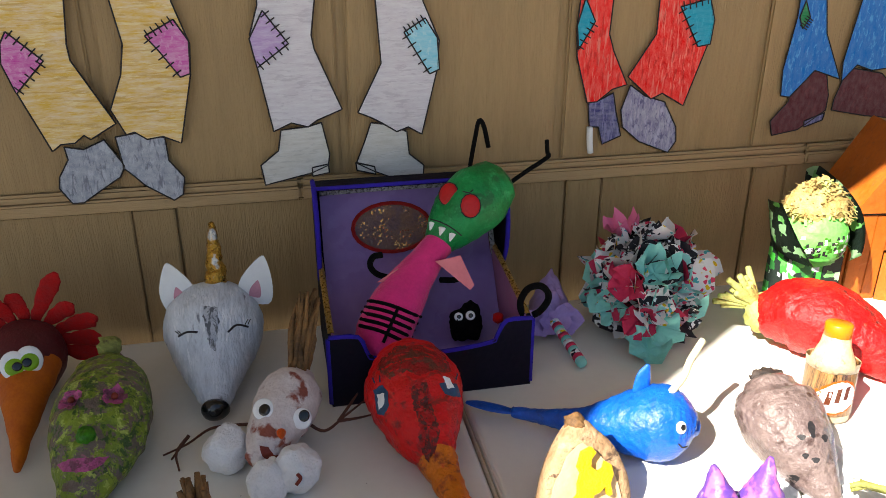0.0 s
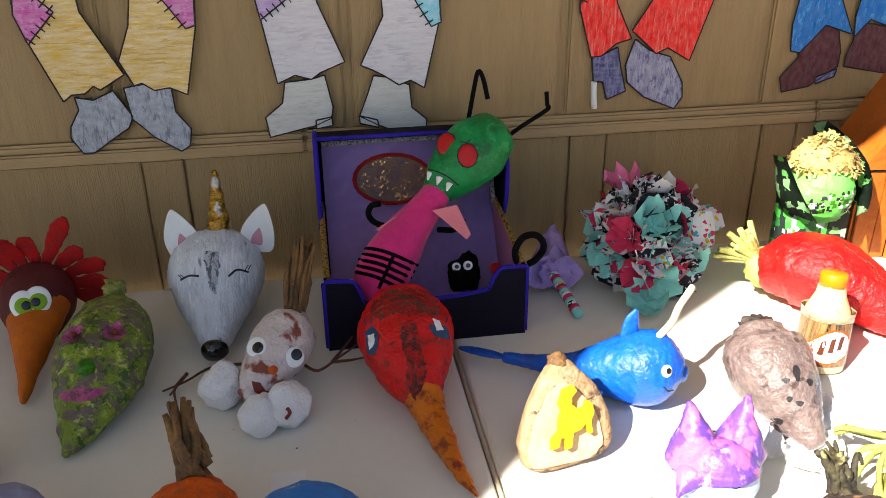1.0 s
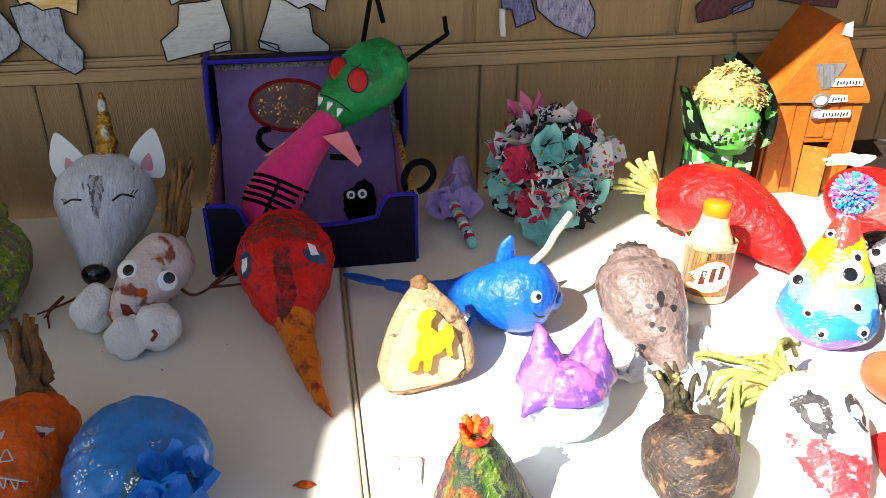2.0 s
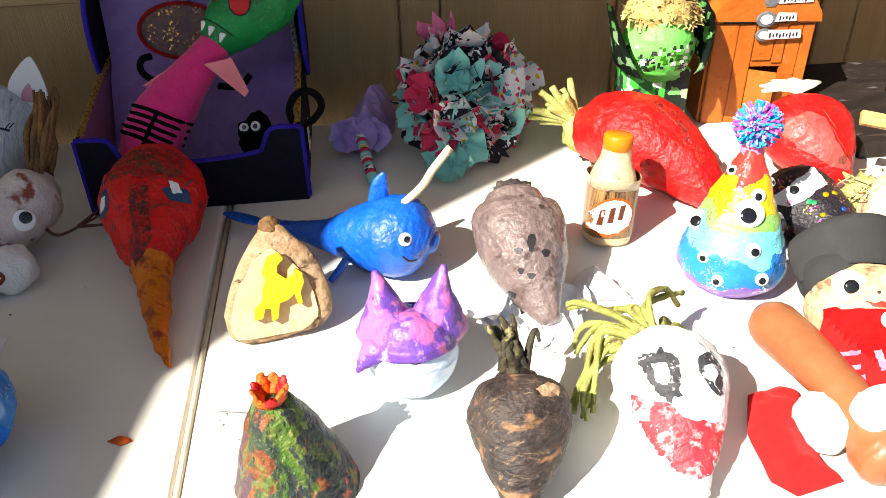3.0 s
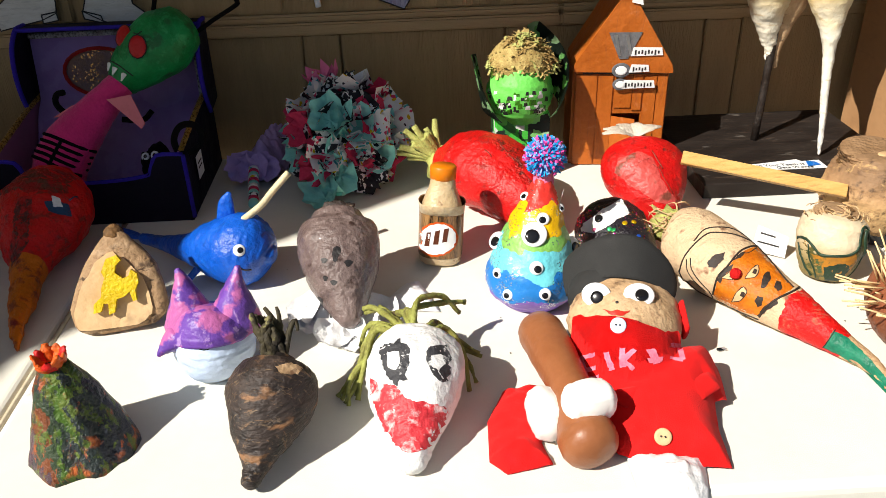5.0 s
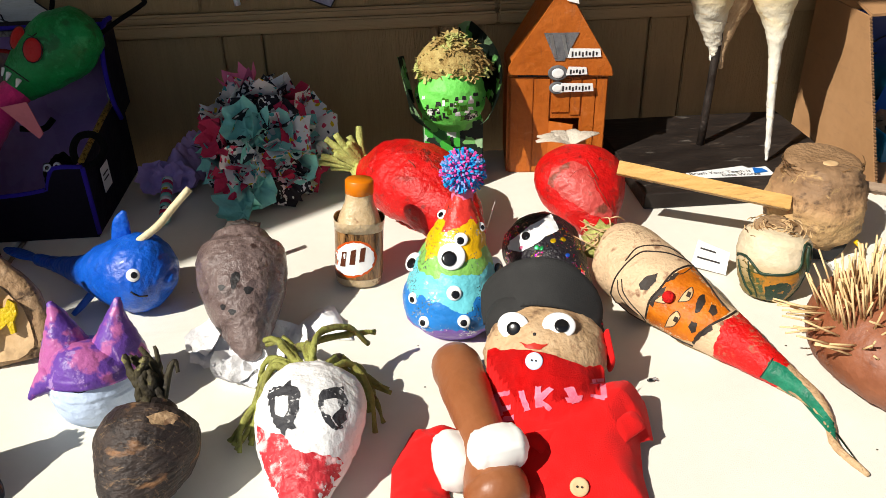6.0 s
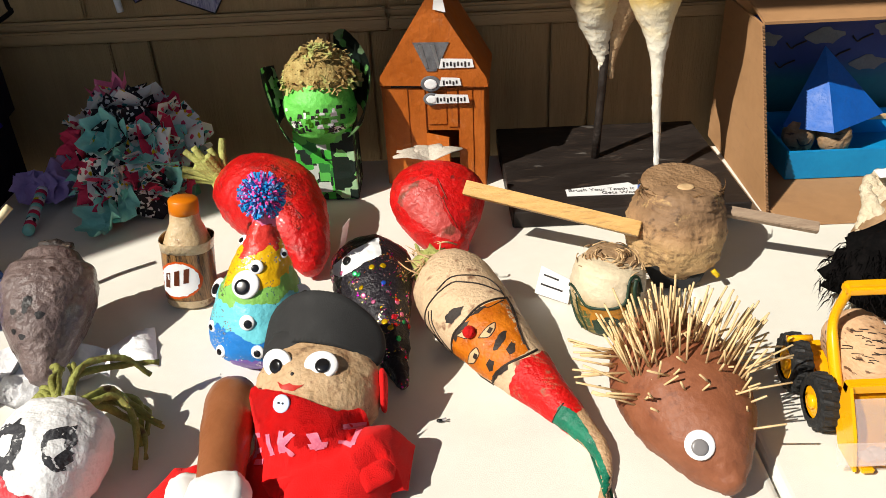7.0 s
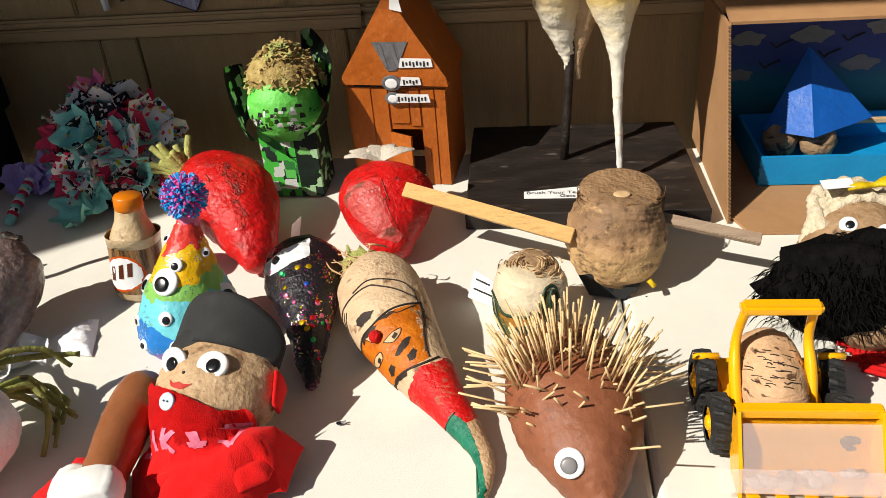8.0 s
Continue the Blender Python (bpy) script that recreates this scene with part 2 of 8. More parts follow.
def banded(name, axis, lo, hi, stops, wobble=0.05, rough=0.5, bump=0.4, hard=True, glitter=0.0, scale=50.0, dark=None):
    """Coats of paint in bands along an axis of the thing, with wavering edges and speckle."""
    m = material(name, (1, 1, 1), (0.8, 0.8, 0.8), scale, rough, bump)
    nt = m.node_tree
    N, L = nt.nodes, nt.links
    b = N["Principled BSDF"]
    tc = N["Texture Coordinate"]
    dt = N.new("ShaderNodeVectorMath")
    dt.operation = "DOT_PRODUCT"
    L.new(tc.outputs["Object"], dt.inputs[0])
    dt.inputs[1].default_value = Vector(axis).normalized()
    mr = N.new("ShaderNodeMapRange")
    mr.inputs["From Min"].default_value, mr.inputs["From Max"].default_value = lo, hi
    L.new(dt.outputs["Value"], mr.inputs["Value"])
    nz = N.new("ShaderNodeTexNoise")
    nz.inputs["Scale"].default_value, nz.inputs["Detail"].default_value = scale, 4
    L.new(tc.outputs["Object"], nz.inputs["Vector"])
    ma = N.new("ShaderNodeMath")
    ma.operation = "MULTIPLY_ADD"
    L.new(nz.outputs["Fac"], ma.inputs[0])
    ma.inputs[1].default_value = wobble
    L.new(mr.outputs[0], ma.inputs[2])
    sb = N.new("ShaderNodeMath")
    sb.operation = "SUBTRACT"
    L.new(ma.outputs[0], sb.inputs[0])
    sb.inputs[1].default_value = wobble / 2
    rp = N.new("ShaderNodeValToRGB")
    cr = rp.color_ramp
    cr.interpolation = "CONSTANT" if hard else "LINEAR"
    while len(cr.elements) < len(stops):
        cr.elements.new(1.0)
    for e, (p, c) in zip(cr.elements, stops):
        e.position, e.color = p, (*rich(c), 1)
    L.new(sb.outputs[0], rp.inputs["Fac"])
    old = b.inputs["Base Color"].links[0].from_socket
    mx = N.new("ShaderNodeMix")
    mx.data_type, mx.blend_type = "RGBA", "MULTIPLY"
    mx.inputs["Factor"].default_value = 0.8
    L.new(rp.outputs["Color"], mx.inputs["A"])
    L.new(old, mx.inputs["B"])
    col = mx.outputs["Result"]
    if dark:
        n3 = N.new("ShaderNodeTexNoise")
        n3.inputs["Scale"].default_value, n3.inputs["Detail"].default_value = 70, 6
        L.new(tc.outputs["Object"], n3.inputs["Vector"])
        r3 = N.new("ShaderNodeValToRGB")
        r3.color_ramp.elements[0].position, r3.color_ramp.elements[1].position = 0.58, 0.7
        L.new(n3.outputs["Fac"], r3.inputs["Fac"])
        m3 = N.new("ShaderNodeMix")
        m3.data_type = "RGBA"
        L.new(r3.outputs["Color"], m3.inputs["Factor"])
        L.new(col, m3.inputs["A"])
        m3.inputs["B"].default_value = (*dark, 1)
        col = m3.outputs["Result"]
    L.new(col, b.inputs["Base Color"])
    if glitter:
        sparkle(m, glitter)
    return m


def sparkle(m, amount, scale=900.0, colour=None):
    """Glitter flakes: small tilted bright cells."""
    nt = m.node_tree
    N, L = nt.nodes, nt.links
    b = N["Principled BSDF"]
    tc = N["Texture Coordinate"]
    vo = N.new("ShaderNodeTexVoronoi")
    vo.inputs["Scale"].default_value = scale
    L.new(tc.outputs["Object"], vo.inputs["Vector"])
    sp = N.new("ShaderNodeSeparateColor")
    L.new(vo.outputs["Color"], sp.inputs[0])
    big = N.new("ShaderNodeTexNoise")
    big.inputs["Scale"].default_value = 45
    L.new(tc.outputs["Object"], big.inputs["Vector"])
    ad = N.new("ShaderNodeMath")
    ad.operation = "MULTIPLY"
    L.new(sp.outputs[0], ad.inputs[0])
    L.new(big.outputs["Fac"], ad.inputs[1])
    gt = N.new("ShaderNodeMath")
    gt.operation = "GREATER_THAN"
    L.new(ad.outputs[0], gt.inputs[0])
    gt.inputs[1].default_value = 0.62 - 0.35 * amount
    old = b.inputs["Base Color"].links[0].from_socket
    mx = N.new("ShaderNodeMix")
    mx.data_type = "RGBA"
    L.new(gt.outputs[0], mx.inputs["Factor"])
    L.new(old, mx.inputs["A"])
    if colour == "many":
        hs = N.new("ShaderNodeHueSaturation")
        hs.inputs["Saturation"].default_value = 1.3
        L.new(vo.outputs["Color"], hs.inputs["Color"])
        L.new(hs.outputs[0], mx.inputs["B"])
    else:
        mx.inputs["B"].default_value = (*(colour or (0.85, 0.87, 0.9)), 1)
    L.new(mx.outputs["Result"], b.inputs["Base Color"])
    L.new(gt.outputs[0], b.inputs["Metallic"])
    rr = N.new("ShaderNodeMapRange")
    rr.inputs["To Min"].default_value, rr.inputs["To Max"].default_value = b.inputs["Roughness"].default_value, 0.25
    L.new(gt.outputs[0], rr.inputs["Value"])
    L.new(rr.outputs[0], b.inputs["Roughness"])


def cells(name, colours, scale, rough=0.5, square=True):
    """Patches of several colours, as dabbed on with a flat brush."""
    m = material(name, (1, 1, 1), (0.85, 0.85, 0.85), 80, rough, 0.15)
    nt = m.node_tree
    N, L = nt.nodes, nt.links
    b = N["Principled BSDF"]
    vo = N.new("ShaderNodeTexVoronoi")
    vo.inputs["Scale"].default_value = scale
    vo.distance = "CHEBYCHEV" if square else "EUCLIDEAN"
    L.new(N["Texture Coordinate"].outputs["Object"], vo.inputs["Vector"])
    sp = N.new("ShaderNodeSeparateColor")
    L.new(vo.outputs["Color"], sp.inputs[0])
    rp = N.new("ShaderNodeValToRGB")
    rp.color_ramp.interpolation = "CONSTANT"
    while len(rp.color_ramp.elements) < len(colours):
        rp.color_ramp.elements.new(1.0)
    for e, (p, c) in zip(rp.color_ramp.elements, colours):
        e.position, e.color = p, (*rich(c), 1)
    L.new(sp.outputs[0], rp.inputs["Fac"])
    L.new(rp.outputs["Color"], b.inputs["Base Color"])
    return m


material("table_plastic", (0.76, 0.745, 0.68), (0.72, 0.705, 0.64), 14, 0.42, 0.10, bump_scale=900)
material("table_under", (0.5, 0.49, 0.45), None, 20, 0.6, 0.1)
material("table_joint", (0.50, 0.44, 0.34), (0.40, 0.34, 0.25), 60, 0.8, 0.2)
material("table_steel", (0.35, 0.36, 0.37), None, 40, 0.4, 0.05, metal=0.8)
material("siding", (0.365, 0.253, 0.136), (0.305, 0.209, 0.110), 7, 0.55, 0.5, stretch=(9, 9, 0.7), bump_scale=60)
material("rail_paint", (0.43, 0.305, 0.172), (0.37, 0.26, 0.145), 6, 0.55, 0.4, stretch=(0.7, 9, 9), bump_scale=70)
material("concrete", (0.27, 0.265, 0.25), (0.21, 0.205, 0.195), 6, 0.9, 0.4, spots=(0.25, 0.24, 0.22), spot_scale=3)
material("roof_board", (0.36, 0.32, 0.26), (0.31, 0.27, 0.22), 8, 0.7, 0.3)
material("eye_white", (0.86, 0.86, 0.86), (0.82, 0.82, 0.82), 40, 0.18, 0.0, coat=0.5)
material("black_gloss", (0.008, 0.008, 0.01), (0.006, 0.006, 0.006), 40, 0.15, 0.0, coat=0.5)
material("black_paint", (0.012, 0.011, 0.013), (0.02, 0.018, 0.018), 60, 0.5, 0.3)
material("ink", (0.012, 0.01, 0.012), (0.03, 0.025, 0.025), 200, 0.6, 0.0)
material("paper_white", (0.80, 0.80, 0.79), (0.74, 0.74, 0.74), 25, 0.7, 0.15)
material("tissue_white", (0.82, 0.82, 0.82), (0.74, 0.74, 0.76), 40, 0.8, 0.4)
material("red_paint", (0.58, 0.014, 0.009), (0.44, 0.009, 0.007), 35, 0.45, 0.5, spots=(0.16, 0.010, 0.008), spot_scale=55, spot_at=0.64, coat=0.1)
material("red_paint_gloss", (0.54, 0.022, 0.012), (0.40, 0.012, 0.008), 35, 0.46, 0.7, spots=(0.18, 0.012, 0.010), spot_scale=60, spot_at=0.66, coat=0.12)
material("orange_paint", (0.66, 0.135, 0.012), (0.52, 0.09, 0.010), 40, 0.5, 0.5, spots=(0.25, 0.05, 0.01), spot_scale=45, spot_at=0.63)
material("orange_clay", (0.52, 0.15, 0.03), (0.40, 0.10, 0.02), 40, 0.65, 0.3)
material("root_skin", (0.36, 0.24, 0.145), (0.23, 0.145, 0.08), 40, 0.7, 0.6, spots=(0.10, 0.06, 0.035), spot_scale=38, spot_at=0.60, streaks=((0.07, 0.04, 0.022), (45, 45, 190), 0.60))
material("root_pale", (0.58, 0.42, 0.27), (0.42, 0.28, 0.165), 40, 0.65, 0.5, spots=(0.14, 0.08, 0.045), spot_scale=32, spot_at=0.62, streaks=((0.20, 0.11, 0.06), (60, 60, 160), 0.61))
material("root_cut", (0.60, 0.43, 0.26), (0.50, 0.34, 0.19), 25, 0.6, 0.35, spots=(0.42, 0.28, 0.15), spot_scale=22, spot_at=0.6)
material("root_dark", (0.055, 0.04, 0.034), (0.022, 0.017, 0.016), 40, 0.55, 0.9, spots=(0.24, 0.12, 0.055), spot_scale=26, spot_at=0.60, stretch=(1, 1, 2.5), bump_scale=130, streaks=((0.17, 0.10, 0.055), (40, 260, 90), 0.60))
material("root_grey", (0.19, 0.145, 0.135), (0.11, 0.078, 0.074), 30, 0.36, 1.0, spots=(0.06, 0.035, 0.03), spot_scale=55, spot_at=0.62, bump_scale=140, coat=0.3, streaks=((0.32, 0.27, 0.26), (120, 120, 120), 0.66))
material("stem_brown", (0.22, 0.12, 0.052), (0.08, 0.045, 0.022), 60, 0.8, 0.5)
material("stem_dark", (0.06, 0.05, 0.025), (0.02, 0.016, 0.012), 60, 0.7, 0.5, spots=(0.2, 0.18, 0.07), spot_scale=80, spot_at=0.62)
material("stem_green", (0.34, 0.36, 0.12), (0.17, 0.16, 0.05), 60, 0.65, 0.6, spots=(0.10, 0.07, 0.03), spot_scale=45, spot_at=0.62)
material("leaf_stub", (0.44, 0.46, 0.17), (0.26, 0.25, 0.09), 60, 0.65, 0.6)
material("blue_paint", (0.012, 0.10, 0.50), (0.008, 0.07, 0.38), 40, 0.38, 0.5, coat=0.2)
material("sky_blue_paint", (0.03, 0.19, 0.52), (0.02, 0.13, 0.42), 25, 0.3, 0.3, spots=(0.02, 0.10, 0.28), spot_scale=30, spot_at=0.62, coat=0.4)
material("pale_blue_paint", (0.56, 0.66, 0.83), (0.50, 0.60, 0.78), 30, 0.45, 0.4)
material("lavender_paint", (0.34, 0.36, 0.52), (0.26, 0.28, 0.42), 30, 0.5, 0.4)
material("purple_swirl", (0.145, 0.065, 0.32), (0.105, 0.05, 0.26), 30, 0.38, 0.5, spots=(0.44, 0.12, 0.33), spot_scale=42, spot_at=0.50, streaks=((0.36, 0.22, 0.50), (60, 60, 25), 0.60))
material("white_paint", (0.80, 0.80, 0.80), (0.74, 0.73, 0.72), 40, 0.5, 0.6, bump_scale=150)
material("silver_grey_paint", (0.63, 0.66, 0.71), (0.50, 0.53, 0.58), 26, 0.45, 0.6, spots=(0.20, 0.21, 0.24), spot_scale=30, spot_at=0.66, stretch=(3, 1, 1), streaks=((0.70, 0.72, 0.76), (150, 40, 40), 0.58))
material("cotton", (0.82, 0.81, 0.81), (0.75, 0.74, 0.74), 70, 0.95, 0.9, sheen=0.3, bump_scale=260)
material("blood_red", (0.20, 0.035, 0.02), (0.13, 0.02, 0.012), 60, 0.5, 0.3)
material("red_felt", (0.72, 0.008, 0.016), (0.62, 0.006, 0.012), 50, 0.9, 0.4, sheen=0.04, bump_scale=900)
material("red_feather", (0.42, 0.01, 0.012), (0.28, 0.006, 0.008), 80, 0.8, 0.5)
material("dark_red_clay", (0.10, 0.015, 0.018), (0.07, 0.01, 0.012), 50, 0.6, 0.3)
material("white_clay", (0.84, 0.83, 0.80), (0.80, 0.79, 0.76), 20, 0.55, 0.15)
material("brown_clay", (0.27, 0.11, 0.054), (0.23, 0.09, 0.043), 26, 0.42, 0.2, coat=0.1)
material("hog_clay", (0.25, 0.10, 0.056), (0.19, 0.07, 0.038), 28, 0.5, 0.5, bump_scale=90)
material("black_foam", (0.024, 0.024, 0.024), (0.020, 0.020, 0.020), 60, 0.8, 0.15, bump_scale=800)
material("green_paint", (0.025, 0.26, 0.075), (0.012, 0.15, 0.04), 30, 0.45, 0.5, spots=(0.012, 0.12, 0.03), spot_scale=40, spot_at=0.6)
material("eye_red", (0.45, 0.012, 0.008), (0.34, 0.008, 0.006), 50, 0.4, 0.2)
material("pink_felt", (0.66, 0.055, 0.20), (0.56, 0.04, 0.16), 50, 0.85, 0.4, sheen=0.2)
material("pink_paper", (0.72, 0.24, 0.26), (0.64, 0.2, 0.22), 40, 0.7, 0.1)
material("purple_lining", (0.54, 0.38, 0.74), (0.46, 0.31, 0.66), 12, 0.28, 0.15, coat=0.2)
material("box_black", (0.009, 0.006, 0.014), (0.005, 0.004, 0.009), 30, 0.7, 0.3, spec=0.15)
material("blue_cord", (0.035, 0.02, 0.36), (0.025, 0.012, 0.26), 200, 0.9, 0.6)
material("black_cord", (0.006, 0.006, 0.006), None, 300, 0.95, 0.8, spec=0.1)
material("red_cord", (0.35, 0.008, 0.015), None, 300, 0.6, 0.8)
material("silver_tinsel", (0.62, 0.62, 0.66), (0.14, 0.13, 0.15), 300, 0.3, 0.9, metal=0.3)
material("gold_tinsel", (0.62, 0.38, 0.10), (0.2, 0.1, 0.03), 300, 0.3, 0.9, metal=0.3)
material("gold_foil", (0.55, 0.33, 0.09), (0.32, 0.18, 0.05), 60, 0.28, 0.9, metal=0.9, spots=(0.6, 0.6, 0.6), spot_scale=60, spot_at=0.58)
material("terracotta_card", (0.42, 0.125, 0.034), (0.33, 0.092, 0.024), 26, 0.55, 0.35)
material("card_edge", (0.34, 0.10, 0.035), (0.2, 0.06, 0.02), 200, 0.8, 0.6)
material("cardboard", (0.38, 0.222, 0.118), (0.33, 0.19, 0.10), 14, 0.75, 0.15)
material("card_core", (0.30, 0.18, 0.10), (0.16, 0.09, 0.05), 200, 0.9, 0.6)
material("slab_black", (0.026, 0.020, 0.017), (0.014, 0.011, 0.010), 12, 0.5, 0.3, spec=0.25, spots=(0.09, 0.08, 0.07), spot_scale=26, spot_at=0.66, stretch=(1, 3, 1))
material("rod_steel", (0.06, 0.05, 0.045), (0.03, 0.022, 0.018), 60, 0.5, 0.4, metal=0.6)
material("wood_stick", (0.62, 0.40, 0.17), (0.52, 0.31, 0.12), 25, 0.5, 0.3, stretch=(1, 8, 8), coat=0.15)
material("wood_grey", (0.34, 0.26, 0.19), (0.25, 0.18, 0.13), 25, 0.75, 0.4, stretch=(1, 8, 8))
material("toothpick", (0.72, 0.55, 0.33), (0.62, 0.45, 0.25), 80, 0.6, 0.1)
material("yellow_plastic", (0.88, 0.46, 0.02), (0.84, 0.42, 0.016), 10, 0.28, 0.04, coat=0.3)
material("tyre", (0.014, 0.014, 0.014), (0.02, 0.02, 0.02), 60, 0.6, 0.3)
material("grey_plastic", (0.32, 0.31, 0.32), (0.28, 0.27, 0.28), 30, 0.4, 0.1)
material("black_fur", (0.004, 0.004, 0.004), (0.008, 0.007, 0.007), 90, 1.0, 0.3, spec=0.0)
material("red_yarn", (0.55, 0.02, 0.015), (0.42, 0.012, 0.01), 120, 0.85, 0.6)
material("rope", (0.66, 0.58, 0.44), (0.52, 0.44, 0.32), 120, 0.9, 0.6)
material("yellow_paint", (0.66, 0.50, 0.02), (0.50, 0.34, 0.015), 60, 0.5, 0.5)
material("teal_tissue", (0.33, 0.68, 0.60), (0.26, 0.58, 0.52), 30, 0.75, 0.3)
material("rose_tissue", (0.62, 0.07, 0.13), (0.50, 0.04, 0.09), 30, 0.75, 0.3)
material("pink_tissue", (0.75, 0.22, 0.36), (0.66, 0.17, 0.30), 30, 0.75, 0.3)
material("purple_tissue", (0.48, 0.36, 0.64), (0.38, 0.27, 0.54), 30, 0.7, 0.3)
cells("dotted_tissue", [(0.0, (0.015, 0.015, 0.02)), (0.78, (0.8, 0.8, 0.8))], 170, 0.75, False)
cells("confetti_tissue", [(0.0, (0.80, 0.79, 0.77)), (0.80, (0.65, 0.08, 0.14)), (0.86, (0.1, 0.4, 0.4)), (0.91, (0.7, 0.5, 0.05)), (0.95, (0.02, 0.02, 0.03))], 170, 0.75, False)
cells("camo_dabs", [(0.0, (0.10, 0.48, 0.09)), (0.30, (0.02, 0.03, 0.025)), (0.55, (0.62, 0.66, 0.62)), (0.68, (0.16, 0.55, 0.14)), (0.84, (0.05, 0.20, 0.06))], 75)
cells("camo_dark", [(0.0, (0.012, 0.02, 0.014)), (0.62, (0.22, 0.50, 0.18)), (0.75, (0.015, 0.025, 0.02)), (0.9, (0.4, 0.6, 0.36))], 80)
cells("green_dabs", [(0.0, (0.11, 0.50, 0.10)), (0.80, (0.02, 0.03, 0.025)), (0.88, (0.6, 0.66, 0.6)), (0.94, (0.1, 0.42, 0.08))], 120)
material("bright_green", (0.20, 0.60, 0.15), (0.14, 0.50, 0.10), 30, 0.5, 0.5)
glaze("red_paint_gloss", (0.20, 0.012, 0.009), (38, 38, 60), 0.52, 0.16, 0.75)
glaze("red_paint_gloss", (0.66, 0.10, 0.05), (120, 60, 120), 0.56, 0.2, 0.5)
glaze("silver_grey_paint", (0.30, 0.32, 0.36), (90, 24, 24), 0.55, 0.14, 0.55)
glaze("silver_grey_paint", (0.76, 0.78, 0.82), (110, 24, 24), 0.54, 0.14, 0.6)
glaze("root_pale", (0.30, 0.165, 0.085), (30, 30, 30), 0.53, 0.12, 0.8)
glaze("root_pale", (0.64, 0.47, 0.30), (90, 90, 90), 0.56, 0.14, 0.3)
glaze("root_dark", (0.012, 0.010, 0.010), (60, 60, 60), 0.50, 0.14, 0.85)
glaze("root_dark", (0.22, 0.15, 0.09), (50, 330, 140), 0.57, 0.08, 0.6)
glaze("root_grey", (0.07, 0.045, 0.042), (70, 70, 70), 0.52, 0.14, 0.7)
glaze("root_skin", (0.44, 0.30, 0.18), (50, 50, 50), 0.52, 0.15, 0.7)
glaze("orange_paint", (0.36, 0.07, 0.012), (90, 45, 90), 0.50, 0.14, 0.75)
glaze("orange_paint", (0.80, 0.22, 0.025), (140, 60, 140), 0.56, 0.15, 0.5)
glaze("blue_paint", (0.015, 0.15, 0.56), (200, 70, 200), 0.54, 0.14, 0.45)
glaze("blue_paint", (0.006, 0.035, 0.20), (45, 45, 45), 0.54, 0.16, 0.6)
glaze("green_paint", (0.04, 0.36, 0.11), (60, 60, 60), 0.52, 0.14, 0.7)
glaze("white_paint", (0.52, 0.50, 0.49), (90, 90, 140), 0.58, 0.14, 0.5)
glaze("terracotta_card", (0.24, 0.065, 0.018), (160, 160, 22), 0.54, 0.14, 0.6)
glaze("terracotta_card", (0.52, 0.19, 0.07), (40, 40, 40), 0.56, 0.14, 0.5)
glaze("hog_clay", (0.12, 0.04, 0.022), (70, 70, 70), 0.56, 0.12, 0.6)
glaze("slab_black", (0.075, 0.052, 0.038), (14, 60, 14), 0.56, 0.12, 0.6)
glaze("cardboard", (0.29, 0.16, 0.08), (18, 18, 90), 0.52, 0.16, 0.5)
glaze("red_felt", (0.44, 0.004, 0.010), (24, 24, 24), 0.54, 0.2, 0.5)
glaze("wood_stick", (0.34, 0.18, 0.06), (12, 260, 260), 0.54, 0.12, 0.6)
glaze("table_plastic", (0.60, 0.575, 0.50), (5, 7, 5), 0.60, 0.14, 0.35)
material("shredded_top", (0.50, 0.40, 0.18), (0.28, 0.19, 0.07), 90, 0.75, 0.5)

# ---- structure ----
X0, X1 = -1.6, 2.4
GROUND = -0.75
ground = tagged(part("ground", box(-40, 40, -40, 40, GROUND - 0.2, GROUND), M["concrete"], smooth=False), "grey weathered concrete paving in front of the wall", "ground", kind="structure")

# wooden wall in painted panels with paired grooves, and a moulded rail
wall = box(X0, X1, 0.0, 0.12, GROUND, 1.75)
wall_ob = tagged(part("wall_north", wall, M["siding"], smooth=False), "tan painted wooden wall with grooved vertical panels", "wall", kind="structure")
PITCH = 0.325
for k in range(-4, 8):
    g = -0.348 + PITCH * k
    for a, b in ((g, g + 0.057), (g + 0.060, g + PITCH - 0.003)):
        if a > X0 and b < X1:
            proud = 0.010 if b - a < 0.1 else 0.007
            part("panel", box(a, b, -proud, 0.0, -0.6, 0.176, 0.0018), M["siding"], wall_ob, smooth=False)
    if g - 0.02 > X0 and g + PITCH < X1:
        part("panel", box(g - 0.012, g + PITCH - 0.026, -0.007, 0.0, 0.2105, 1.7, 0.003), M["siding"], wall_ob, smooth=False)
for x0, x1 in ((X0, -0.111), (-0.110, 0.714), (0.715, X1)):
    part("rail_board", box(x0, x1, -0.016, -0.0005, 0.177, 0.196, 0.003), M["rail_paint"], wall_ob, smooth=False)
    part("rail_board", box(x0, x1, -0.012, -0.0005, 0.1965, 0.2095, 0.004), M["rail_paint"], wall_ob, smooth=False)

# unseen added roof: edge and slanted corner shade the wall and far table end
RH = 1.62
cot = (SUN.x / -SUN.z, SUN.y / -SUN.z)


def under(x, y, z=0.0):
    """The place at roof height whose shadow falls on (x, y, z)."""
    return (x - cot[0] * (RH - z), y - cot[1] * (RH - z))


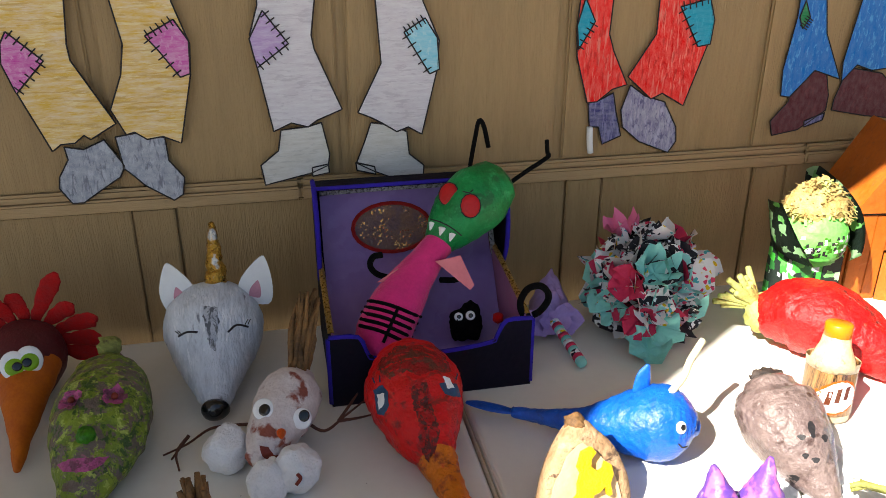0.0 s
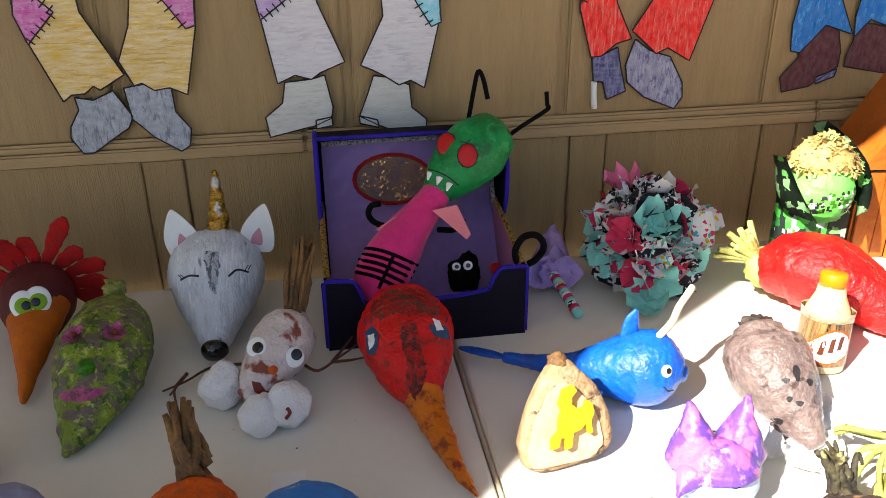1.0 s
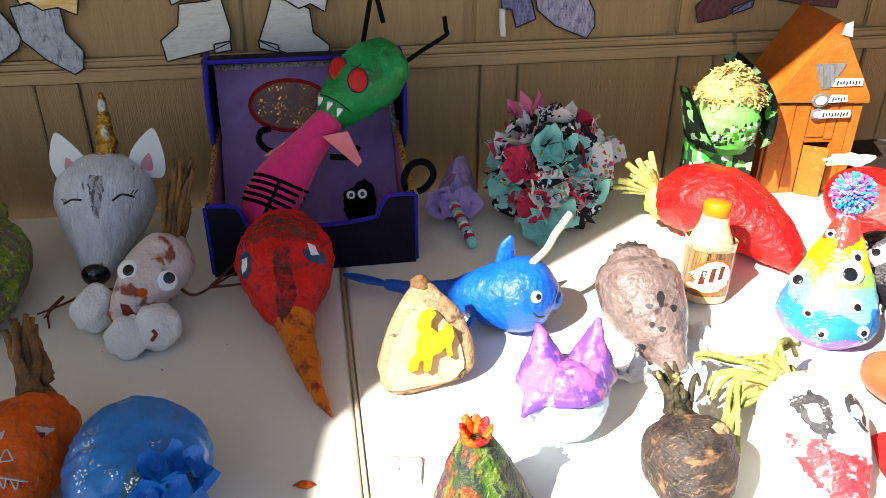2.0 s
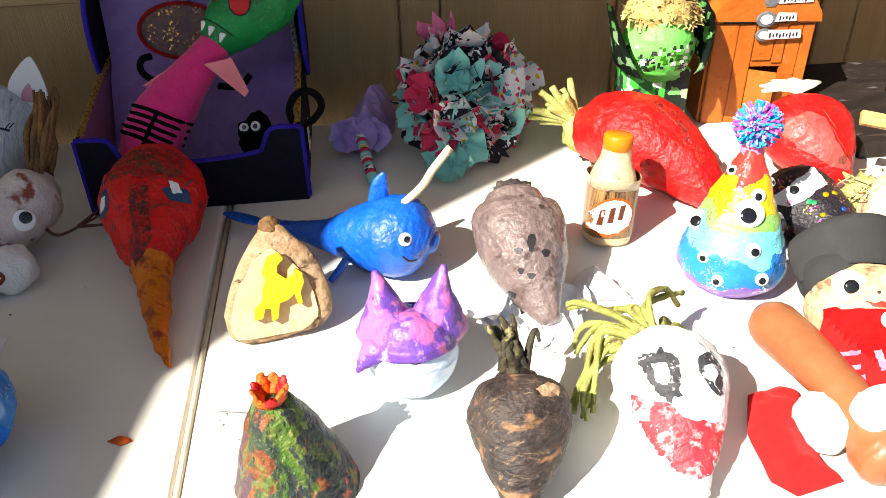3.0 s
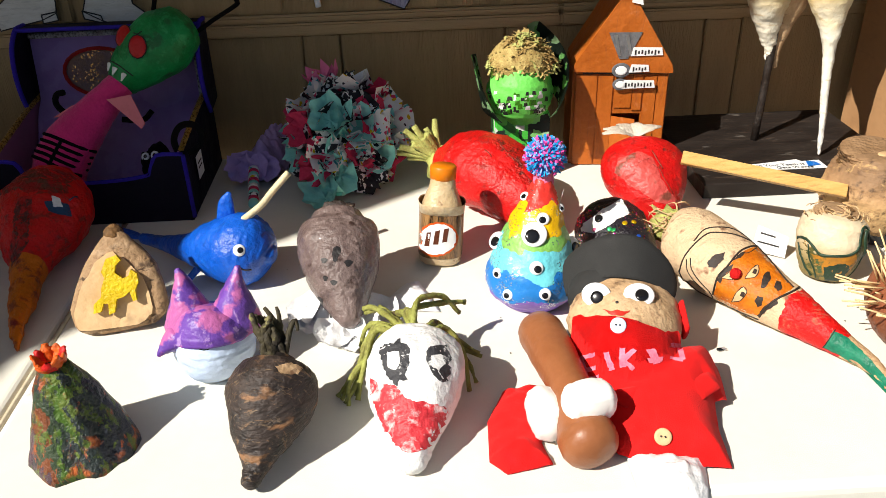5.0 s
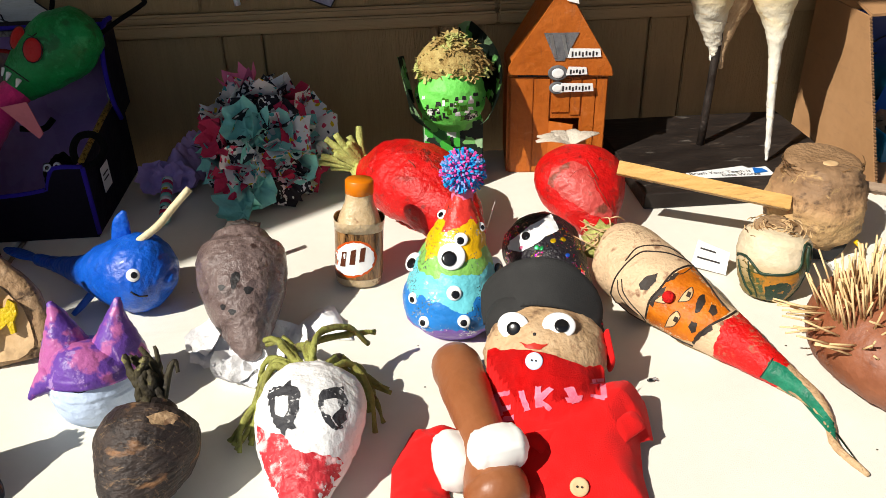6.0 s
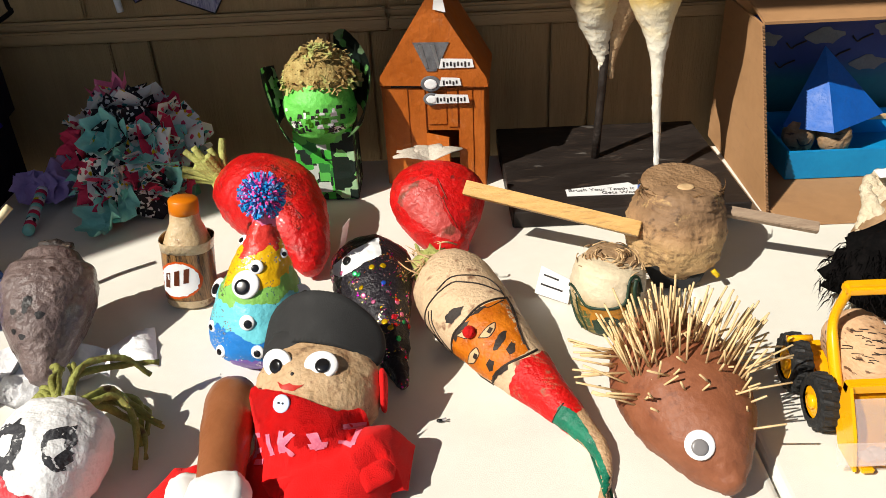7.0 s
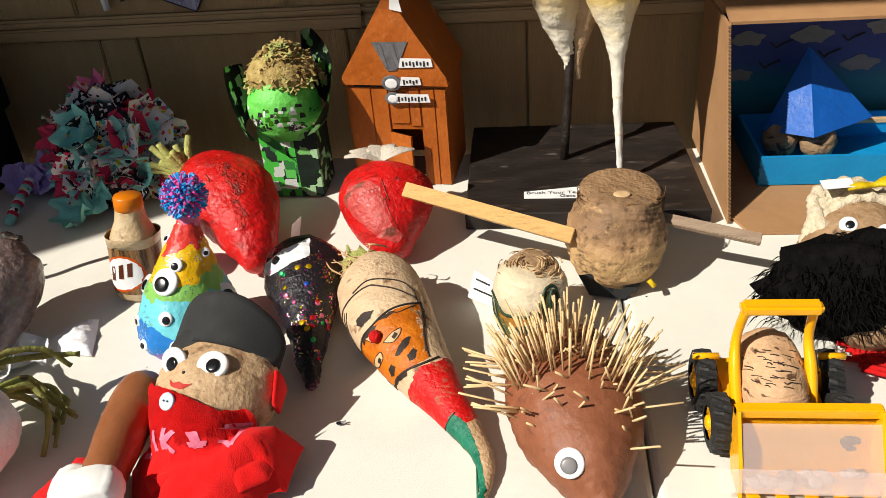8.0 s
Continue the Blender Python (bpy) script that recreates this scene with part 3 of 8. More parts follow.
edge_y = under(0, -0.018, 0.0)[1]
corner = under(0.16, -0.458)
bend = under(-0.005, -0.63)
p2 = under(-0.035, -0.78)
run = (edge_y - corner[1]) / 0.58
far = (corner[0] + 0.815 * run, edge_y)
d12 = (Vector(p2) - Vector(bend)).normalized()
p3 = Vector(p2) + d12 * 1.2
roof_poly = [(X0 - 2.5, 0.1), (X1 + 1, 0.1), (X1 + 1, edge_y), far, corner, bend, (p3.x, p3.y), (X0 - 2.5, p3.y)]
part_roof = plate(roof_poly, (0, 0, RH), (1, 0, 0), (0, 1, 0), 0.05)
tagged(part("porch_roof", part_roof, M["roof_board"], smooth=False), "unseen board roof added above the tables to shade them and the wall", "roof", kind="structure")
for x in (X0 - 2.0, X1 + 0.7):
    tagged(part("roof_post", box(x, x + 0.09, -1.05, -0.96, GROUND, RH, 0.004), M["roof_board"], smooth=False), "unseen wooden post added under the shade roof", "post", kind="structure")


def folding_table(x0, x1, label, fold=None):
    """Moulded plastic table with rounded rim, a recessed centre joint and steel legs."""
    y0, y1 = -0.838, -0.074
    T = thing("folding_table", (x0 + x1) / 2, (y0 + y1) / 2, GROUND, label, "table", "folding tables")
    stretches = [(x0, x1)] if fold is None else [(x0, fold - 0.0006), (fold + 0.0006, x1)]
    for a, b in stretches:
        r = 0.022
        prof = []
        for cx, cy, a0 in ((b - r, y1 - r, 0), (a + r, y1 - r, 90), (a + r, y0 + r, 180), (b - r, y0 + r, 270)):
            for k in range(6):
                an = radians(a0 + 18 * k)
                prof.append((cx + r * math.cos(an), cy + r * math.sin(an)))
        bm = bmesh.new()
        rings = []
        for ins, z in ((0.0, -0.040), (0.0, -0.010), (0.001, -0.005), (0.003, -0.0018), (0.006, -0.0004), (0.009, 0.0)):
            cxm, cym = (a + b) / 2, (y0 + y1) / 2
            sx, sy = 1 - 2 * ins / (b - a), 1 - 2 * ins / (y1 - y0)
            rings.append([bm.verts.new((cxm + (x - cxm) * sx, cym + (y - cym) * sy, z)) for x, y in prof])
        for A, B in zip(rings, rings[1:]):
            for k in range(len(prof)):
                bm.faces.new((A[k], A[(k + 1) % len(prof)], B[(k + 1) % len(prof)], B[k]))
        bm.faces.new(rings[0][::-1])
        bm.faces.new(rings[-1])
        part("tabletop", bm, M["table_plastic"], T, smooth=False)
    for x in (x0 + 0.18, x1 - 0.18):
        for y in (y0 + 0.08, y1 - 0.08):
            part("leg", sweep([(x, y, GROUND + 0.002, 0.0125), (x, y, -0.041, 0.0125)], seg=12, n=2, round_ends=False), M["table_steel"], T)
        part("crossbar", sweep([(x, y0 + 0.08, GROUND + 0.25, 0.010), (x, y1 - 0.08, GROUND + 0.25, 0.010)], seg=10, n=2, round_ends=False), M["table_steel"], T)
    return T


folding_table(-1.775, 0.0595, "cream plastic folding table, partly in shade, beside another")
folding_table(0.0655, 2.04, "cream plastic folding table in sun with a centre fold", fold=1.052)
# gap filler in a brown that stands in for the soft shadow edge
tagged(part("joint_strip", box(0.0602, 0.0648, -0.80, -0.085, -0.02, -0.0028, 0.0005), M["table_joint"]), "brown strip in the gap between two tables, toned like its shadow edge", "strip", kind="structure")

# ---- the crafts on the tables ----
def root(name, x, y, label, rows, mat, bump=0.0015, freq=45.0, seg=56, category="craft", body="body", n=10, dome=0.6):
    T = thing(name, x, y, 0.0, label, category, "decorated root crafts")
    b = part(body, floor_at(sweep(rows, seg=seg, n=n, bump=bump, freq=freq, dome=dome)), M[mat], T)
    return T, b


def strands(name, mat, parent, base, tip, count, spread, r, seed, bend=0.01, label=""):
    rnd = random.Random(seed)
    for _ in range(count):
        b = Vector(base) + Vector([rnd.uniform(-1, 1) * spread[0] for _ in range(3)])
        t = Vector(tip) + Vector([rnd.uniform(-1, 1) * spread[1] for _ in range(3)])
        m = (b + t) / 2 + Vector([rnd.uniform(-1, 1) * bend for _ in range(3)])
        rr = r * rnd.uniform(0.7, 1.2)
        bm = sweep([(*b, rr), (*m, rr * 0.9), (*t, rr * 0.45)], seg=7, n=4, bump=rr * 0.25, freq=300, round_ends=False)
        part(name, floor_at(bm, 0.001), M[mat], parent, label)


# red beet with a curved orange tip
T, redbeet = root("red_painted_beet", 0.0, -0.36, "red painted beet with orange tip and painted eyes", [(-0.002, -0.292, 0.075, 0.016), (-0.004, -0.315, 0.066, 0.044, 0.042), (-0.005, -0.36, 0.054, 0.058, 0.052), (-0.002, -0.41, 0.041, 0.044, 0.038), (0.004, -0.455, 0.028, 0.022, 0.021), (0.012, -0.50, 0.017, 0.014), (0.022, -0.55, 0.010, 0.008), (0.036, -0.588, 0.004, 0.0025)], "red_paint", 0.0022)
banded("red_to_orange", (0.05, -1, 0), 0.0, 0.24, [(0.0, (0.60, 0.013, 0.007)), (0.40, (0.62, 0.18, 0.014))], 0.06, 0.45, 0.6, dark=(0.20, 0.012, 0.01))
glaze("red_to_orange", (0.15, 0.020, 0.012), (42, 42, 60), 0.53, 0.12, 0.8)
glaze("red_to_orange", (0.62, 0.045, 0.016), (110, 50, 110), 0.56, 0.14, 0.6)
redbeet.data.materials[0] = M["red_to_orange"]
# green mask
T, mask = root("green_painted_root", -0.365, -0.33, "green and grey painted root mask with pink features", [(-0.362, -0.225, 0.055, 0.018), (-0.363, -0.25, 0.05, 0.040, 0.036), (-0.360, -0.32, 0.046, 0.055, 0.046), (-0.362, -0.385, 0.036, 0.044, 0.034), (-0.372, -0.44, 0.018, 0.018, 0.016), (-0.378, -0.462, 0.010, 0.005)], "red_paint", 0.002)
material("green_mottle", (0.24, 0.31, 0.055), (0.12, 0.17, 0.03), 30, 0.5, 0.9)
glaze("green_mottle", (0.15, 0.105, 0.095), (48, 48, 48), 0.49, 0.05, 0.95)
glaze("green_mottle", (0.035, 0.085, 0.014), (75, 75, 75), 0.54, 0.05, 0.9)
glaze("green_mottle", (0.38, 0.46, 0.09), (85, 85, 85), 0.56, 0.05, 0.9)
glaze("green_mottle", (0.34, 0.12, 0.17), (60, 60, 60), 0.61, 0.05, 0.8)
mask.data.materials[0] = M["green_mottle"]
# grey fox-like head
T, fox = root("grey_painted_root", -0.238, -0.2, "silver grey painted root with paper ears and gold horn", [(-0.24, -0.130, 0.082, 0.030), (-0.24, -0.150, 0.078, 0.058, 0.050), (-0.24, -0.185, 0.064, 0.064, 0.054), (-0.239, -0.235, 0.042, 0.044, 0.036), (-0.238, -0.275, 0.024, 0.022, 0.020), (-0.238, -0.288, 0.020, 0.013)], "silver_grey_paint", 0.0015)
# orange carrot face
T, carrot = root("orange_painted_root", -0.24, -0.63, "orange painted root with grim white face", [(-0.224, -0.590, 0.044, 0.026), (-0.225, -0.602, 0.042, 0.038), (-0.229, -0.635, 0.040, 0.041), (-0.236, -0.68, 0.033, 0.033), (-0.243, -0.73, 0.022, 0.020), (-0.246, -0.77, 0.011, 0.008)], "orange_paint", 0.0022)
T2, blue = root("blue_painted_beet", -0.125, -0.665, "glossy sky blue painted beet with glitter and ribbon", [(-0.122, -0.628, 0.052, 0.026), (-0.123, -0.640, 0.050, 0.048, 0.044), (-0.125, -0.672, 0.047, 0.059, 0.047), (-0.126, -0.705, 0.042, 0.052, 0.040), (-0.125, -0.73, 0.036, 0.034, 0.03)], "sky_blue_paint", 0.0022)
sparkle(M["sky_blue_paint"], 0.25, 700)
# lavender beet
T3, lav = root("lavender_painted_beet", -0.40, -0.58, "pale lavender painted beet", [(-0.40, -0.555, 0.03, 0.02), (-0.40, -0.575, 0.034, 0.042, 0.032), (-0.40, -0.61, 0.032, 0.046, 0.031), (-0.40, -0.65, 0.02, 0.02)], "lavender_paint", 0.0015)
# grey beet
T, gbeet = root("grey_beet", 0.385, -0.51, "glossy grey-brown painted beet on crumpled tissue", [(0.380, -0.478, 0.088, 0.030, 0.024), (0.380, -0.486, 0.080, 0.043, 0.036), (0.381, -0.506, 0.064, 0.047, 0.044), (0.385, -0.535, 0.048, 0.040, 0.040), (0.390, -0.564, 0.031, 0.026, 0.026), (0.394, -0.588, 0.020, 0.012, 0.012)], "root_grey", 0.0011, 60)
# black beet
T, bbeet = root("black_beet", 0.334, -0.75, "charred black beet with dry stalks", [(0.337, -0.712, 0.060, 0.018), (0.336, -0.720, 0.056, 0.034), (0.335, -0.742, 0.047, 0.041), (0.330, -0.772, 0.034, 0.030), (0.326, -0.793, 0.022, 0.015), (0.323, -0.806, 0.016, 0.009), (0.321, -0.812, 0.013, 0.008)], "root_dark", 0.0013, 60)
# clown root
T, clown = root("white_painted_root", 0.46, -0.74, "white painted root with smeared black and red clown face", [(0.467, -0.678, 0.052, 0.022), (0.466, -0.69, 0.050, 0.040, 0.038), (0.463, -0.72, 0.045, 0.046, 0.042), (0.460, -0.755, 0.034, 0.036, 0.031), (0.458, -0.785, 0.020, 0.020, 0.018), (0.458, -0.802, 0.014, 0.012, 0.011)], "white_paint", 0.0016, 70)
# volcano
bm = bmesh.new()
rings = []
for i in range(15):
    f = i / 14
    z = 0.092 * f
    r = 0.037 * (1 - f) ** 0.85 + 0.012
    ring = []
    for k in range(40):
        a = 2 * math.pi * k / 40
        p = Vector((0.158 - 0.008 * f + r * math.cos(a), -0.742 + 0.006 * f + r * math.sin(a) * 0.92, z))
        f2 = noise.noise(Vector((math.cos(a) * 2.2, math.sin(a) * 2.2, z * 10))) * 0.006 * (1 - 0.5 * f) + noise.noise(p * 90) * 0.002
        ring.append(bm.verts.new(p + Vector((math.cos(a), math.sin(a), 0)) * f2))
    rings.append(ring)
for A, B in zip(rings, rings[1:]):
    for k in range(40):
        bm.faces.new((A[k], A[(k + 1) % 40], B[(k + 1) % 40], B[k]))
bm.faces.new(rings[0][::-1])
bm.faces.new(rings[-1])
T = thing("painted_volcano", 0.158, -0.742, 0, "volcano cut from a root, painted dark with orange lava", "craft", "decorated root crafts")
banded("volcano_paint", (1, 0.1, 0), -0.05, 0.05, [(0.0, (0.07, 0.035, 0.05)), (0.22, (0.16, 0.05, 0.02)), (0.30, (0.03, 0.05, 0.025)), (0.42, (0.06, 0.12, 0.02)), (0.52, (0.10, 0.14, 0.03)), (0.58, (0.02, 0.03, 0.03)), (0.80, (0.03, 0.035, 0.05))], 0.75, 0.4, 1.0, scale=55, dark=(0.42, 0.10, 0.02))
glaze("volcano_paint", (0.10, 0.15, 0.02), (75, 75, 26), 0.53, 0.06, 0.85)
glaze("volcano_paint", (0.012, 0.018, 0.026), (60, 60, 24), 0.54, 0.06, 0.9)
glaze("volcano_paint", (0.36, 0.09, 0.03), (110, 110, 40), 0.60, 0.05, 0.9)
volc = part("cone", bm, M["volcano_paint"], T)
rnd = random.Random(5)
for k in range(9):
    a = k * 0.7
    r0 = Vector((0.150 + 0.007 * math.cos(a), -0.737 + 0.007 * math.sin(a), 0.088))
    r1 = r0 + Vector((0.006 * math.cos(a), 0.006 * math.sin(a), rnd.uniform(0.010, 0.018)))
    part("lava", sweep([(*r0, 0.006, 0.003), (*r0.lerp(r1, 0.6), 0.0065, 0.0028), (*r1, 0.002, 0.0015)], seg=9, n=4, bump=0.0014, freq=220), M["red_paint_gloss"] if k % 3 == 1 else M["orange_paint"], T, "bright orange-red lava flap")
# red arched root
T, arch = root("red_arched_root", 0.585, -0.31, "bright red painted curved root with leaf stubs", [(0.522, -0.262, 0.048, 0.036, 0.036), (0.545, -0.278, 0.056, 0.052, 0.048), (0.575, -0.305, 0.057, 0.059, 0.050), (0.604, -0.345, 0.045, 0.046, 0.042), (0.623, -0.380, 0.030, 0.030, 0.028), (0.632, -0.404, 0.018, 0.015, 0.015)], "red_paint_gloss", 0.0018)
# rainbow root
banded("rainbow_paint", (0, 0, 1), 0.0, 0.145, [(0.0, (0.22, 0.12, 0.46)), (0.17, (0.04, 0.20, 0.55)), (0.36, (0.20, 0.60, 0.68)), (0.52, (0.25, 0.50, 0.14)), (0.64, (0.80, 0.48, 0.06)), (0.80, (0.62, 0.06, 0.05))], 0.30, 0.4, 0.4, glitter=0.30, scale=34)
T, rain = root("rainbow_root", 0.60, -0.525, "rainbow painted pear-shaped root with many eyes and pompom", [(0.600, -0.528, 0.004, 0.040, 0.040), (0.600, -0.527, 0.026, 0.056, 0.054), (0.602, -0.523, 0.060, 0.047, 0.045), (0.606, -0.516, 0.092, 0.032, 0.031), (0.610, -0.508, 0.120, 0.018, 0.018), (0.613, -0.502, 0.140, 0.010, 0.010)], "rainbow_paint", 0.0014)
# black glitter root
T, bgl = root("black_glitter_root", 0.712, -0.49, "black glitter covered root with paper band", [(0.703, -0.432, 0.040, 0.030), (0.705, -0.446, 0.040, 0.044, 0.040), (0.713, -0.485, 0.036, 0.038, 0.035), (0.724, -0.53, 0.026, 0.024, 0.024), (0.735, -0.575, 0.016, 0.014), (0.742, -0.606, 0.010, 0.006)], "black_paint", 0.002)
material("black_glitter", (0.010, 0.009, 0.012), (0.018, 0.015, 0.02), 60, 0.35, 0.6, bump_scale=300)
sparkle(M["black_glitter"], 0.42, 620, "many")
bgl.data.materials[0] = M["black_glitter"]
# tiger-faced root with a long tail
banded("tiger_bands", (0.12, -0.16, 0), -0.035, 0.30, [(0.0, (0.66, 0.49, 0.33)), (0.47, (0.55, 0.02, 0.02)), (0.655, (0.52, 0.36, 0.22))], 0.05, 0.5, 0.5, dark=(0.22, 0.11, 0.06), scale=70)
glaze("tiger_bands", (0.34, 0.19, 0.11), (40, 120, 60), 0.55, 0.12, 0.5)
T, tiger = root("tiger_painted_root", 0.80, -0.51, "long root painted as tiger, red and green tail", [(0.785, -0.474, 0.040, 0.028), (0.792, -0.486, 0.042, 0.042, 0.038), (0.812, -0.535, 0.039, 0.044, 0.038), (0.842, -0.588, 0.030, 0.033, 0.029), (0.872, -0.632, 0.021, 0.021), (0.897, -0.667, 0.013, 0.013), (0.914, -0.70, 0.008, 0.008), (0.914, -0.728, 0.005, 0.005), (0.908, -0.752, 0.004, 0.004), (0.918, -0.785, 0.003, 0.0025)], "tiger_bands", 0.0008)
# red round root
T, heart = root("red_round_beet", 0.785, -0.33, "glossy red beet with rough rosy cut face", [(0.775, -0.290, 0.066, 0.042, 0.028), (0.776, -0.302, 0.064, 0.054, 0.038), (0.780, -0.325, 0.055, 0.058, 0.044), (0.786, -0.355, 0.038, 0.044, 0.036), (0.792, -0.378, 0.022, 0.024, 0.022)], "red_paint_gloss", 0.0010, 30)
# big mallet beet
# tones by height: dark base, pale middle, brown upper part
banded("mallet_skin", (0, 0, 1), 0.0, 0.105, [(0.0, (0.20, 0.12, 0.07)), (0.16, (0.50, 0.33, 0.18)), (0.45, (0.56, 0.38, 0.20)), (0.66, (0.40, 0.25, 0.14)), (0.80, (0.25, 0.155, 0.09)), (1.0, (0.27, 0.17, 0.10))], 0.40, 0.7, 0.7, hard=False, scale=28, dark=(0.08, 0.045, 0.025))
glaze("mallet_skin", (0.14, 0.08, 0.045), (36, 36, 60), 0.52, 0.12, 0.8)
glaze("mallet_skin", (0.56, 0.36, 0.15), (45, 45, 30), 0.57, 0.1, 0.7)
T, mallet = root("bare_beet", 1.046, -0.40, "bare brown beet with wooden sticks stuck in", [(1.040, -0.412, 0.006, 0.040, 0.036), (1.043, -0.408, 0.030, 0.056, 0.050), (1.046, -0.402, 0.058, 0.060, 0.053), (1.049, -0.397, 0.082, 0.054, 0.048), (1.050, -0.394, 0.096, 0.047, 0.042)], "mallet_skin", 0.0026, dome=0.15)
banded("small_skin", (0, 0, 1), 0.0, 0.075, [(0.0, (0.20, 0.15, 0.05)), (0.30, (0.30, 0.22, 0.09)), (0.55, (0.58, 0.46, 0.28)), (0.75, (0.72, 0.62, 0.46)), (1.0, (0.68, 0.58, 0.42))], 0.25, 0.55, 0.4, hard=False, scale=40)
T, small = root("small_painted_beet", 0.952, -0.505, "small pale beet painted with a dark green pattern", [(0.947, -0.512, 0.004, 0.026), (0.949, -0.509, 0.020, 0.034, 0.033), (0.952, -0.505, 0.046, 0.041, 0.038), (0.955, -0.501, 0.066, 0.038, 0.035)], "small_skin", 0.0010, dome=0.3)
# hedgehog
T, hog = root("clay_hedgehog", 0.99, -0.68, "brown clay hedgehog with toothpick spines", [(0.982, -0.610, 0.040, 0.040), (0.983, -0.622, 0.042, 0.052, 0.046), (0.988, -0.660, 0.041, 0.058, 0.048), (0.996, -0.705, 0.034, 0.047, 0.038), (1.003, -0.735, 0.025, 0.028, 0.026), (1.006, -0.752, 0.022, 0.012, 0.012)], "hog_clay", 0.0012)
# whale
T, whale = root("blue_whale", 0.255, -0.455, "blue painted root whale with a stick horn", [(0.296, -0.473, 0.040, 0.012), (0.291, -0.471, 0.041, 0.025), (0.279, -0.466, 0.042, 0.0375), (0.258, -0.458, 0.042, 0.043), (0.225, -0.442, 0.036, 0.034), (0.190, -0.422, 0.028, 0.020), (0.155, -0.400, 0.022, 0.011), (0.115, -0.372, 0.018, 0.007)], "blue_paint", 0.0014)
# cat
T, cat = root("blue_white_beet", 0.26, -0.63, "pale blue beet with a purple swirled cat hat", [(0.258, -0.632, 0.002, 0.026), (0.258, -0.632, 0.016, 0.040, 0.038), (0.259, -0.629, 0.034, 0.0455, 0.041), (0.260, -0.627, 0.048, 0.041, 0.036), (0.260, -0.625, 0.056, 0.026, 0.022)], "pale_blue_paint", 0.0014)
# doll
T, dhead = root("dressed_beet", 0.67, -0.70, "beet dressed in a red felt jersey and black cap", [(0.674, -0.615, 0.046, 0.038), (0.674, -0.628, 0.046, 0.050, 0.042), (0.673, -0.655, 0.045, 0.056, 0.044), (0.672, -0.685, 0.042, 0.046, 0.038), (0.672, -0.71, 0.038, 0.034, 0.03)], "root_pale", 0.0018)
DOLL = T


def near(body, p):
    q, n, _, _ = SURF[body].find_nearest(Vector(p))
    if (Vector(p) - q).dot(n) < 0:
        n = -n
    return q, n


def tube(pts, r, seg=8, n=5, r2=None):
    r2 = r if r2 is None else r2
    k = max(len(pts) - 1, 1)
    return sweep([(*p, r + (r2 - r) * i / k) for i, p in enumerate(pts)], seg=seg, n=n, round_ends=False)


def cloth(poly, z0, h, w=0.012, wrinkle=0.002, freq=45.0, fine=0.006, thick=0.0012, tilt=None):
    """A soft sheet lying on its outline, raised inside it, with folds."""
    bm = bmesh.new()
    bm.faces.new([bm.verts.new((x, y, 0)) for x, y in poly])
    bmesh.ops.triangulate(bm, faces=bm.faces[:])
    for _ in range(6):
        long = [e for e in bm.edges if e.calc_length() > fine]
        if not long:
            break
        bmesh.ops.subdivide_edges(bm, edges=long, cuts=1)
        bmesh.ops.triangulate(bm, faces=[f for f in bm.faces if len(f.verts) > 3])
    P = [Vector((x, y, 0)) for x, y in poly]
    for v in bm.verts:
        d = 1.0
        for a, b in zip(P, P[1:] + P[:1]):
            t = max(0, min(1, (v.co - a).dot(b - a) / max((b - a).length_squared, 1e-9)))
            d = min(d, (v.co - a - (b - a) * t).length)
        x = Vector((v.co.x, v.co.y, 0))
        fold = abs(noise.noise(x * freq)) + 0.5 * noise.noise(x * freq * 2.3)
        v.co.z = z0 + h * (1 - math.exp(-d / w)) + wrinkle * fold * min(1, 0.3 + d / w)
        if tilt:
            v.co.z += tilt(v.co.x, v.co.y)
    res = bmesh.ops.extrude_face_region(bm, geom=bm.faces[:])
    bmesh.ops.translate(bm, verts=[g for g in res["geom"] if isinstance(g, bmesh.types.BMVert)], vec=(0, 0, thick))
    return bm


def crumple(c, size, seed, bm=None, rays=9, cup=0.5, direction=(0, 0, 1), amp=0.35):
    """A scrunched rosette of thin tissue: a pleated cup with ragged rim."""
    rnd = random.Random(seed)
    fresh = bmesh.new()
    q = turn_to(direction)
    nz = rnd.uniform(0, 50)
    rings = []
    seg = rays * 4
    for i in range(6):
        f = i / 5
        ring = []
        for k in range(seg):
            a = 2 * math.pi * k / seg
            pleat = math.sin(a * rays + nz + 2.5 * f) * amp * f
            jag = 1 + 0.38 * f * noise.noise(Vector((math.cos(a) * 2.2 + nz, math.sin(a) * 2.2, f)))
            r = size * f * jag
            z = size * (cup * f * f + 0.55 * pleat * f + 0.3 * noise.noise(Vector((math.cos(a) * 1.5 + nz, math.sin(a) * 1.5, f * 3))))
            ring.append(fresh.verts.new((r * math.cos(a + 0.3 * pleat), r * math.sin(a + 0.3 * pleat), z)))
        rings.append(ring)
    for A, B in zip(rings, rings[1:]):
        for k in range(seg):
            fresh.faces.new((A[k], A[(k + 1) % seg], B[(k + 1) % seg], B[k]))
    fresh.transform(Matrix.Translation(c) @ q)
    return joined(bm, fresh)


def sheet_bar(name, mat, parent, o, u, v, a0, a1, b0, b1, lift=0.0006, label=""):
    """A thin rectangle of ink or paper on a flat face."""
    part(name, plate([(a0, b0), (a1, b0), (a1, b1), (a0, b1)], Vector(o) + Vector(u).cross(Vector(v)).normalized() * lift, u, v, 0.0004), M[mat], parent, label, smooth=False)


# ---- paper legs on the wall ----
def pencil(name, c, white=(0.8, 0.8, 0.8), stretch=(1.2, 1, 7), amount=0.5):
    return material(name, c, tuple(a * (1 - amount) + b * amount for a, b in zip(c, white)), 26, 0.75, 0.1, stretch=stretch)


